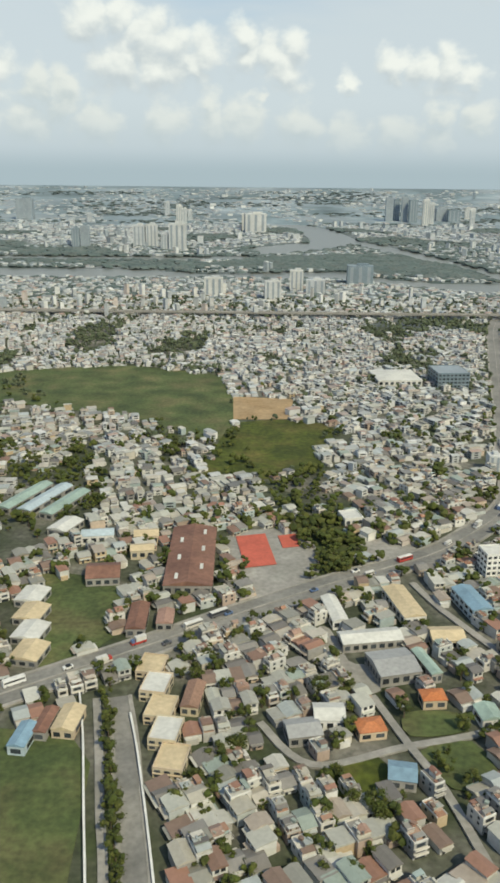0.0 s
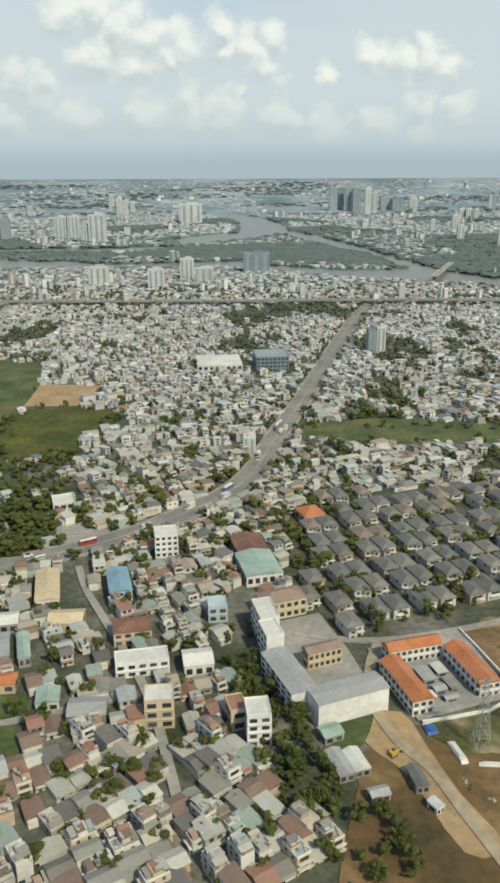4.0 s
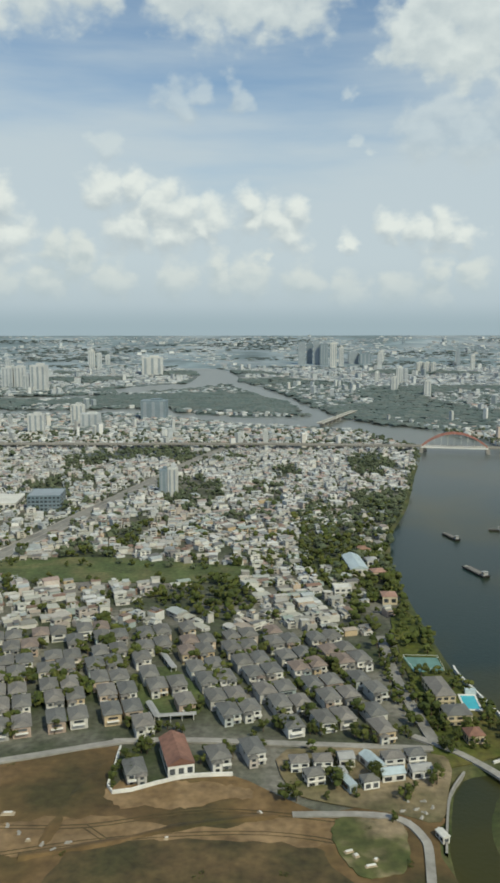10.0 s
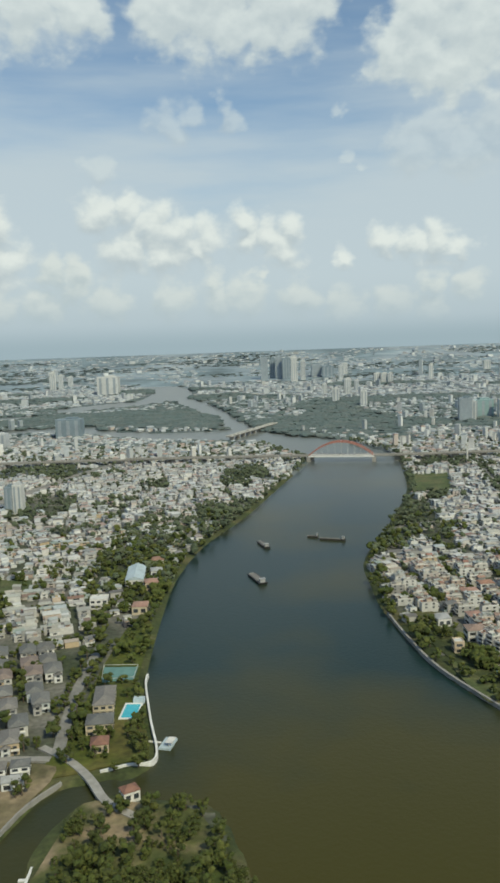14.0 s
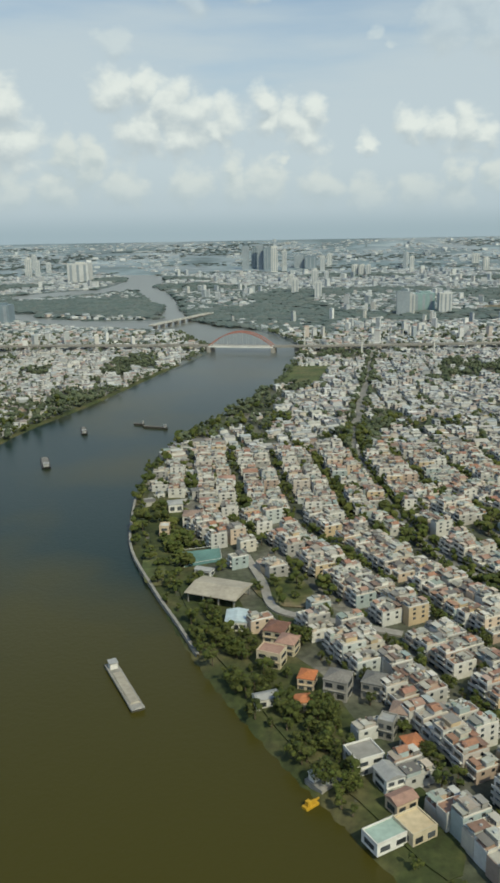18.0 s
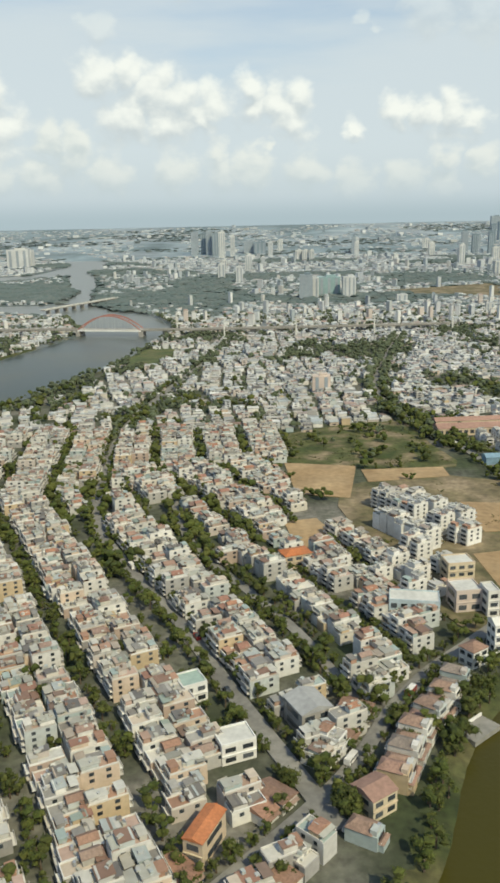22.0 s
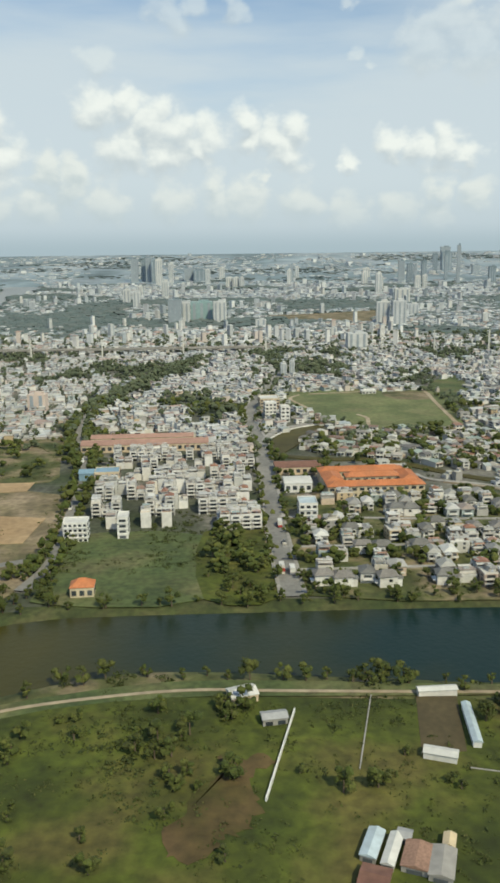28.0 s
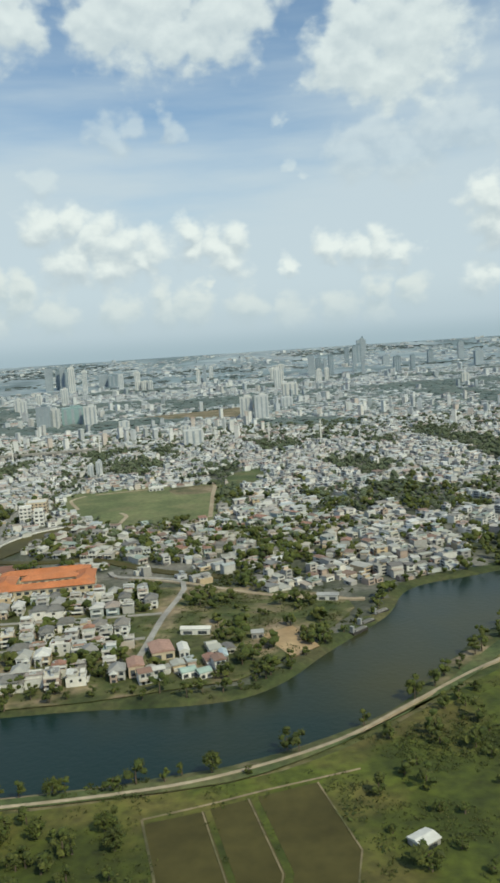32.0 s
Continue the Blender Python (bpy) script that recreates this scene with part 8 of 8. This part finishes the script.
WOODS = [  # polygon, trees a hectare
    ([(1222, 437), (1259, 413), (1297, 392), (1290, 360), (1251, 362), (1217, 391)], 45), (SCHOOL_BELT, 620), ([(983, 342), (997, 340), (1007, 316), (1015, 308), (1001, 300), (984, 297), (978, 315)], 260), ([(178, 300), (215, 318), (260, 330), (262, 300), (205, 286), (182, 284)], 130), ([(886, 180), (912, 228), (940, 262), (952, 275), (946, 282), (925, 262), (900, 236), (880, 195)], 150), ([(880, 168), (888, 172), (904, 211), (926, 243), (922, 248), (900, 214), (888, 192)], 420), ([(748, 150), (870, 150), (866, 168), (752, 172)], 90),
    ([(182, 400), (206, 436), (208, 300), (184, 294)], 130), ([(336, 322), (455, 318), (452, 326), (336, 330)], 200), ([(398, 310), (455, 309), (455, 284), (400, 284)], 90),
    ([(437, 776), (545, 790), (500, 640), (486, 480), (452, 476), (420, 560)], 190), ([(366, 560), (430, 560), (450, 640), (440, 700), (372, 650)], 90), ([(474, 268), (494, 278), (518, 280), (532, 240), (545, 150), (470, 150)], 170), ([(1060, 384), (1090, 390), (1094, 306), (1064, 304)], 120),
    ([(162, 309), (168, 311), (173, 246), (182, 230), (196, 205), (196, 160), (176, 160), (170, 200), (164, 236)], 150), ([(36, 427), (67, 420), (61, 368), (39, 356)], 130), ([(22, 226), (50, 232), (60, 205), (28, 200)], 90),
    ([(660, 300), (690, 238), (713, 200), (722, 212), (690, 270), (680, 310)], 150), ([(640, 420), (632, 350), (655, 310), (665, 320), (652, 370), (650, 420)], 70), ([(1372, 1050), (1448, 1031), (1508, 1350), (1402, 1329)], 40),
    ([(-194, 803), (-116, 818), (-17, 772), (20, 800), (-100, 860), (-260, 820)], 60), ([(-13, 577), (-7, 620), (20, 510), (-25, 480), (-60, 560)], 60), ([(960, 60), (976, 200), (1010, 228), (1075, 236), (1085, 190), (1040, 60)], 26),
    ([(1080, 236), (1090, 236), (1084, 196), (1055, 190), (1050, 215)], 60), ([(1095, 232), (1128, 236), (1122, 190), (1092, 190)], 28), ([(1146, 236), (1210, 238), (1206, 212), (1182, 205), (1160, 212), (1146, 208)], 75), ([(1180, 210), (1212, 222), (1216, 184), (1190, 190)], 80),
    ([(1262, 240), (1310, 276), (1370, 330), (1420, 300), (1420, 190), (1280, 190)], 36), ([(1196, 190), (1225, 180), (1220, 150), (1196, 172)], 60), ([(1125, 205), (1160, 196), (1160, 176), (1130, 176)], 40), ([(872, 530), (905, 565), (950, 582), (962, 520), (962, 480), (918, 482)], 70),
    ([(890, 215), (905, 240), (922, 250), (912, 228), (898, 205), (886, 180)], 130), ([(905, 245), (935, 268), (952, 275), (940, 262), (925, 243)], 60), ([(962, 285), (1000, 300), (1000, 345), (970, 330)], 80), ([(985, 420), (1000, 420), (1000, 330), (988, 330)], 70),
    ([(1225, 435), (1295, 402), (1282, 350), (1250, 320), (1225, 360)], 55), ([(1100, 312), (1180, 316), (1230, 306), (1100, 305)], 50), ([(1110, 600), (1160, 605), (1150, 560), (1100, 545)], 45), ([(1095, 775), (1130, 770), (1120, 690), (1100, 690)], 60),
    ([(1180, 604), (1260, 600), (1300, 480), (1170, 500)], 34), ([(-120, 1760), (190, 1705), (300, 1625), (480, 1545), (470, 1800), (330, 2060), (60, 1980)], 16), ([(205, 576), (390, 560), (392, 546), (205, 562)], 70), ([(390, 575), (450, 560), (450, 500), (392, 520)], 70),
    ([(560, 1480), (620, 1420), (700, 1300), (760, 1330), (700, 1500), (600, 1560)], 30), ([(-260, 760), (-208, 690), (-156, 668), (-190, 760)], 60), ([(335, 284), (345, 286), (346, 316), (335, 314)], 260), ([(176, 395), (205, 440), (200, 380), (186, 330)], 90), ([(470, 320), (486, 322), (490, 345), (478, 345)], 160), ([(450, 300), (485, 304), (470, 312)], 90),
    ([(628, 460), (640, 400), (660, 345), (674, 290), (690, 262), (704, 230), (716, 210), (724, 214), (712, 250), (690, 290), (676, 330), (660, 370), (648, 420)], 480), ([(460, 302), (486, 308), (494, 316), (488, 344), (482, 400), (480, 462), (466, 470), (462, 380)], 170), ([(474, 250), (500, 276), (520, 270), (532, 234), (545, 160), (474, 160)], 330), ([(396, 277), (413, 268), (436, 262), (437, 266), (414, 272), (398, 282)], 330), ([(336, 300), (352, 296), (352, 284), (338, 284)], 260), ([(398, 286), (414, 276), (446, 272), (456, 300), (440, 310), (400, 310)], 110), ([(452, 480), (486, 480), (500, 640), (470, 640)], 120), ([(1150, 205), (1190, 215), (1210, 190), (1190, 186), (1160, 200)], 60),
    ([(686, 350), (706, 350), (716, 322), (735, 306), (716, 304), (694, 326)], 130),
    ([(160, 303), (168, 290), (171, 258), (179, 233), (183, 214), (188, 200), (176, 196), (167, 223), (161, 258)], 330), ([(199, 194), (212, 178), (212, 150), (184, 150), (183, 190)], 200), ([(1235, 333), (1257, 334), (1268, 326), (1250, 306), (1236, 309)], 220), ([(1206, 340), (1240, 330), (1236, 312), (1190, 312)], 60),
    ([(55, 250), (85, 256), (90, 225), (58, 215)], 60), ([(95, 215), (140, 225), (150, 190), (90, 180)], 40), ([(1114, 257), (1145, 259), (1143, 246), (1116, 245)], 300), ([(1140, 238), (1168, 239), (1163, 212), (1141, 214)], 110), ([(1066, 372), (1086, 378), (1092, 309), (1070, 303)], 160), ([(22, 424), (40, 434), (60, 426), (63, 398), (62, 372), (36, 352), (34, 380)], 430), ([(50, 342), (60, 342), (63, 319), (56, 320)], 300), ([(80, 385), (88, 386), (84, 380)], 200), ([(46, 230), (68, 234), (72, 206), (54, 204)], 90)]
spots = [sown(p, d * (1.5 if p[0][0] > 940 and p[0][1] < 330 else 1.0)) for p, d in WOODS]
for line, step, offs in ((PEN_MAIN, 3.6, (-4.4, 4.4)), (PEN_OLD, 6, (-4, 4)), (PEN_MID, 4.0, (-3.4, 3.4)), (PEN_BANK[:34], 5, (-3.8, 3.8)), (CANAL_ROAD[23:], 5.0, (-4.0, 4.2)), (CANAL_ROAD[:24], 3.4, (-4.6, 4.6, -6.8, 6.8)), (AVENUE, 9, (-5, 5)), (SIDE_LANE, 4.5, (3.4, 4.6)), (HIGH_ROAD, 40, (-10, 10)), (VILLA_END, 7, (-3.5, 3.5))):
    for off in offs:
        spots.append(along(line, step, off, 0.7))
for w in (RIVER,):
    e = along(np.vstack([w, w[:1]]), 8.0, 4.0, 2.0)
    spots += [e[(rng.random(len(e)) < 0.5)], along(np.vstack([w, w[:1]]), 8.0, -5.0, 2.0)]
# gardens and yards between the houses
for S_, frac, dist in ((VILLA_SPOTS, 1.3, 6.6), (VILLA_SPOTS, 1.0, 8.6), (low, 0.9, 5.0), (town, 0.2, 7.2), (VILLAS_EAST, 2.6, 7.0), (spots_shanty, 1.0, 7.0)):
    idx = rng.integers(0, len(S_), int(len(S_) * frac))
    a = rng.uniform(0, 6.28, len(idx))
    spots.append(S_[idx, :2] + dist * np.stack([np.cos(a), np.sin(a)], 1))
g = rng.uniform((-560, 420), (1800, 1110), (26000, 2))
gn = grove(g)
spots.append(g[(gn > 0.17) & (np.hypot(g[:, 0] - 102, g[:, 1] - 668) > 78) & in_view(g) & free_of_plan(g, 1.0)])
front = town[rng.random(len(town)) < 0.6]
side = rng.uniform(-2.5, 2.5, len(front))
fa = front[:, 2]
spots.append(front[:, :2] + np.stack([np.sin(fa) * 8.9 + np.cos(fa) * side, -np.cos(fa) * 8.9 + np.sin(fa) * side], 1))
T2 = np.vstack(spots + CITY_GREEN + [rng.uniform((-700, 1122), (2000, 1300), (3200, 2))])
ok = in_view(T2) & off_landmarks(T2, 0.5)
for w in WATERS:
    ok &= ~inside(T2, w) & (gap(T2, w, True) > 1.5)
for line, width, *_ in ROADS:
    ok &= gap(T2, line) > width / 2 + 0.6
for q in PONDS + [CANAL_POLY]:
    ok &= ~inside(T2, q)
ok &= gap(T2, CANAL_LINE) > 5
T2 = T2[ok]
T2 = T2[np.argsort(T2[:, 1])]
r9 = np.random.default_rng(77)
protos = [tree_proto(r9, r9.uniform(2.2, 4.2), r9.uniform(5.0, 9.0)) for _ in range(7)]
pick = np.zeros(len(T2), bool)
pick[r9.permutation(np.where(T2[:, 1] < 300)[0])[:96]] = True
scatter_copies(protos, [(x, y, r9.uniform(0, 6.28)) for x, y in T2[pick]])
cs, ss, trunks, near_c, near_s = ([], []), ([], []), [], [], []
for x, y in T2[~pick]:
    if y > 1300:
        continue
    big = r9.random() ** 1.6
    rad, h = 1.5 + 2.5 * big, 3.4 + 4.4 * big
    if y < 330:
        c, s = crown(r9, 7, rad * .8, h * .25, h)
        near_c.append(c + [x, y, 0])
        near_s.append(s * 1.9)
        trunks.append(solid(x, y, 0, .45, .45, h * .6, .25, .25))
        continue
    n_c = 18 if y < 250 else 9 if y < 400 else 5 if y < 620 else 3
    c, s = crown(r9, n_c, rad, h * .22, h)
    # 1 for farther crowns, which take the leaf colour with haze in it
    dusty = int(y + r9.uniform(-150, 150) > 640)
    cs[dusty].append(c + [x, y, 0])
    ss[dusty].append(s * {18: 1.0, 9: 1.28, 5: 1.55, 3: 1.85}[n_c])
    if y < 420:
        trunks.append(solid(x, y, 0, .45, .45, h * .6, .25, .25))
for q, mt, lab in ((0, M_LEAF, "dark green crowns of trees among houses and along roads"), (1, M_HAZED_LEAF, "dusty green crowns of trees between crowded houses")):
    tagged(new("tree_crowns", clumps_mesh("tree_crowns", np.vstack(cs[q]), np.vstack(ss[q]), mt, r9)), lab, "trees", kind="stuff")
tagged(new("tree_crowns", clumps_mesh("tree_crowns", np.vstack(near_c), np.vstack(near_s) * .66, M_LEAF, r9)), "dark green inner crowns of trees near the river", "trees", kind="stuff")
tagged(new("tree_foliage", sprays_mesh("tree_foliage", np.vstack(near_c), np.vstack(near_s), 30, .25, M_LEAF, r9)), "loose dark green foliage of trees near the river", "trees", kind="stuff")
stuff("tree_trunks", trunks, [M_BARK], "brown trunks of trees", "trees")
# low scrub over the meadow by the bend
bush = np.vstack([r9.uniform((940, 60), (1520, 268), (15000, 2)), r9.uniform((1000, 296), (1100, 420), (900, 2)), r9.uniform((1180, 300), (1310, 480), (1300, 2))])
bn = np.array([noise.noise(Vector((x * 0.03, y * 0.03, 9.0))) + 0.5 * noise.noise(Vector((x * 0.11, y * 0.11, 2.0))) for x, y in bush])
ok = (bn > 0.1) & in_view(bush) & off_landmarks(bush, 1.0)
for w in WATERS:
    ok &= ~inside(bush, w) & (gap(bush, w, True) > 1.5)
for line, width, *_ in ROADS:
    ok &= gap(bush, line) > width / 2 + 0.8
for q in PONDS + [CANAL_POLY]:
    ok &= ~inside(bush, q)
bush, bn = bush[ok], bn[ok]
cs, ss = [], []
for (x, y), v in zip(bush, bn):
    size = r9.uniform(0.5, 1.1) * (0.9 + 1.7 * min(v, 0.6))
    for _ in range(2):
        cs.append((x + r9.uniform(-.9, .9), y + r9.uniform(-.9, .9), size * 0.35))
        ss.append((size * r9.uniform(.9, 1.4), size * r9.uniform(.9, 1.4), size * r9.uniform(.5, .9)))
tagged(new("scrub", sprays_mesh("scrub", np.array(cs), np.array(ss), 16, .36, M_SCRUB, r9)), "low olive green scrub over rough meadow", "bushes", kind="stuff")
far_g = rng.uniform((-2200, 1120), (3600, 4930), (70000, 2))
gn = np.array([noise.noise(Vector((x * 0.0035, y * 0.0035, 4.0))) for x, y in far_g])
k = (gn > 0.15) & ~((far_g[:, 0] < 420) & (far_g[:, 1] < 1520)) & (far_g[:, 0] > -0.42 * far_g[:, 1] - 30) & (far_g[:, 0] < 1240 + 0.46 * far_g[:, 1] + 30)
far_g = far_g[k]
k = np.ones(len(far_g), bool)
for w in WATERS:
    k &= ~inside(far_g, w)
far_g = far_g[k]
far_g = far_g[(far_g[:, 1] < 3150)]
rim = rng.uniform((-2000, 3150), (3500, 4800), (6000, 2))
rim = rim[np.array([noise.noise(Vector((x * 0.0012, y * 0.004, 6.0))) for x, y in rim]) > 0.12]
between = rng.uniform((-700, 1290), (2300, 2300), (9000, 2))
far_g = np.vstack([far_g, rim, between])
k = np.ones(len(far_g), bool)
for w in WATERS:
    k &= ~inside(far_g, w)
far_g = far_g[k & ~inside(far_g, FAR_LOT)]
far_g = np.vstack([far_g, sown([(-120, 1760), (190, 1705), (300, 1625), (480, 1545), (470, 1800), (330, 2060), (60, 1980)], 150), sown(FAR_PARK, 70)])
n_ = len(far_g)
sz = r9.uniform(0.7, 1.3, (n_, 1)) * (3.4 + np.minimum(far_g[:, 1:2], 2600) / 420)
tagged(new("far_woods", clumps_mesh("far_woods", np.column_stack([far_g, far_rise(far_g[:, 1]) + sz[:, 0] * 0.2]), sz * np.column_stack([np.full(n_, 1.3), np.full(n_, 1.3), np.where(far_g[:, 1] > 3200, 0.22, 0.38)]), M_HAZED_FAR_TREE, r9)), "dark belts of distant trees in haze-tinted green", "trees", kind="stuff")

# ---- bushes on open land ----
cs, ss = [], []
for poly, per_ha in ((PATCHES[-5][1], 520), (SITE, 26), ([(900, 440), (985, 445), (990, 320), (962, 290), (930, 270), (905, 330)], 80), ([(864, 545), (900, 572), (950, 588), (962, 520), (966, 474), (912, 474), (866, 490)], 220), ([(1100, 440), (1222, 440), (1300, 400), (1282, 345), (1256, 314), (1230, 304), (1104, 306)], 260), (PATCHES[0][1], 60), ([(1226, 437), (1259, 413), (1297, 392), (1290, 367), (1251, 367), (1217, 391)], 1500), ([(1262, 236), (1310, 272), (1370, 326), (1420, 300), (1420, 190), (1272, 190)], 700), ([(905, 245), (935, 268), (960, 285), (940, 262), (918, 232), (900, 205)], 300)):
    B = sown(poly, per_ha)
    B = B[in_view(B) & (B[:, 1] > 140) & off_landmarks(B, 0.3)]
    gn = np.array([noise.noise(Vector((x * 0.045, y * 0.045, 2.0))) for x, y in B])
    keep = (gn > -0.08) if per_ha > 100 else (gn > 0.1)
    for line, width, *_ in ROADS:
        keep &= gap(B, line) > width / 2 + 0.8
    for q in PONDS + TARMAC:
        keep &= ~inside(B, q)
    for w in WATERS:
        keep &= ~inside(B, w)
    for x, y in B[keep]:
        k_ = int(r9.integers(4, 8))
        c = np.column_stack([x + r9.normal(0, 1.0, k_), y + r9.normal(0, 1.0, k_), r9.uniform(.35, .9, k_)])
        cs.append(c)
        ss.append(r9.uniform(.3, .85, (k_, 1)) * np.array([1, 1, .75]))
M_BUSH = material("bushes", [(0.048, 0.062, 0.010), (0.062, 0.080, 0.012), (0.08, 0.098, 0.018), (0.056, 0.066, 0.016), (0.10, 0.102, 0.028)], "island", grain=(1.2, 0.4), patch=(0.06, 0.25), rough=0.9)
tagged(new("bushes", sprays_mesh("bushes", np.vstack(cs), np.vstack(ss), 8, .36, M_BUSH, r9)), "low green bushes and tall weeds on open land", "bushes", kind="stuff")

# ---- traffic ----
M_CAR = material("car_paint", [(0.70, 0.70, 0.68), (0.75, 0.74, 0.72), (0.30, 0.30, 0.31), (0.10, 0.10, 0.11), (0.40, 0.05, 0.04), (0.55, 0.52, 0.46), (0.10, 0.16, 0.30)], "object", grain=(2, 0.05), patch=(0.5, 0.05), rough=0.35)
M_TYRE = material("tyre_rubber", [(0.03, 0.03, 0.03)], grain=(3, 0.1), patch=(0.5, 0.1), rough=0.9)


def vehicle(kind):
    L_, W_, H_ = {"car": (4.2, 1.75, 0.85), "van": (5.2, 1.9, 1.5), "truck": (6.8, 2.1, 0.9), "bus": (9.0, 2.3, 2.3)}[kind]
    ob = thing(kind, 0, 0, 0, 0, {"car": "small passenger car on the road", "van": "delivery van on the road", "truck": "lorry with a pale box body on the road", "bus": "long white and red city bus on the road"}[kind], kind, "traffic on the roads")
    part("body", [solid(0, 0, .3, L_, W_, H_, L_ * .97, W_ * .94)], M_CAR, ob)
    if kind == "car":
        part("cabin", [solid(-.2, 0, .3 + H_, L_ * .55, W_ * .9, .6, L_ * .38, W_ * .75)], M_GLASS_T, ob)
    elif kind == "truck":
        part("box", [solid(-1.0, 0, 1.3, L_ * .7, W_, 2.0)], M_PALE, ob)
        part("cab", [solid(L_ * .38, 0, 1.3, L_ * .2, W_ * .95, 1.1, L_ * .15, W_ * .9)], M_CAR, ob)
    else:
        part("window_band", [solid(0, 0, .3 + H_ * .55, L_ * .9, W_ * 1.01, H_ * .3)], M_GLASS_T, ob)
        part("roof", [solid(0, 0, .3 + H_, L_ * .95, W_ * .9, .15)], M_WHITE, ob)
    for sx in (-.32, .32):
        for sy in (-.46, .46):
            part("wheel", [solid(L_ * sx, W_ * sy, 0, .66, .22, .66, .5, .22)], M_TYRE, ob)
    return ob


r11 = np.random.default_rng(12)
fleet = {"car": vehicle("car"), "van": vehicle("van"), "truck": vehicle("truck"), "bus": vehicle("bus")}


def traffic(line, z, number, lanes, kinds):
    d_ = np.concatenate([[0], np.cumsum(np.hypot(*np.diff(line, axis=0).T))])
    for _ in range(number):
        s_ = r11.uniform(4, d_[-1] * .96)
        off = float(r11.choice(lanes))
        x, y = np.interp(s_, d_, line[:, 0]), np.interp(s_, d_, line[:, 1])
        x2, y2 = np.interp(s_ + 2, d_, line[:, 0]), np.interp(s_ + 2, d_, line[:, 1])
        a = math.atan2(y2 - y, x2 - x)
        copy_thing(fleet[str(r11.choice(kinds))], pose(x - math.sin(a) * off, y + math.cos(a) * off, z, 0, 0, math.degrees(a) + (180 if off > 0 else 0)))


traffic(HIGH_ROAD[4:60], 0.73, 28, (-3.6, -2.0, 2.0, 3.6), ["car", "car", "car", "van", "van", "truck", "truck", "bus"])
traffic(PEN_MAIN, 0.78, 6, (-1.4, 1.4), ["car", "car", "van"])
traffic(PEN_BANK, 0.79, 5, (-1.2, 1.2), ["car", "car", "van"])
traffic(AVENUE[:20], 0.85, 4, (-2, 2), ["car", "van", "truck"])
traffic(CANAL_ROAD[20:], 0.84, 3, (-1.5, 1.5), ["car", "van"])
for o in fleet.values():
    remove_thing(o)
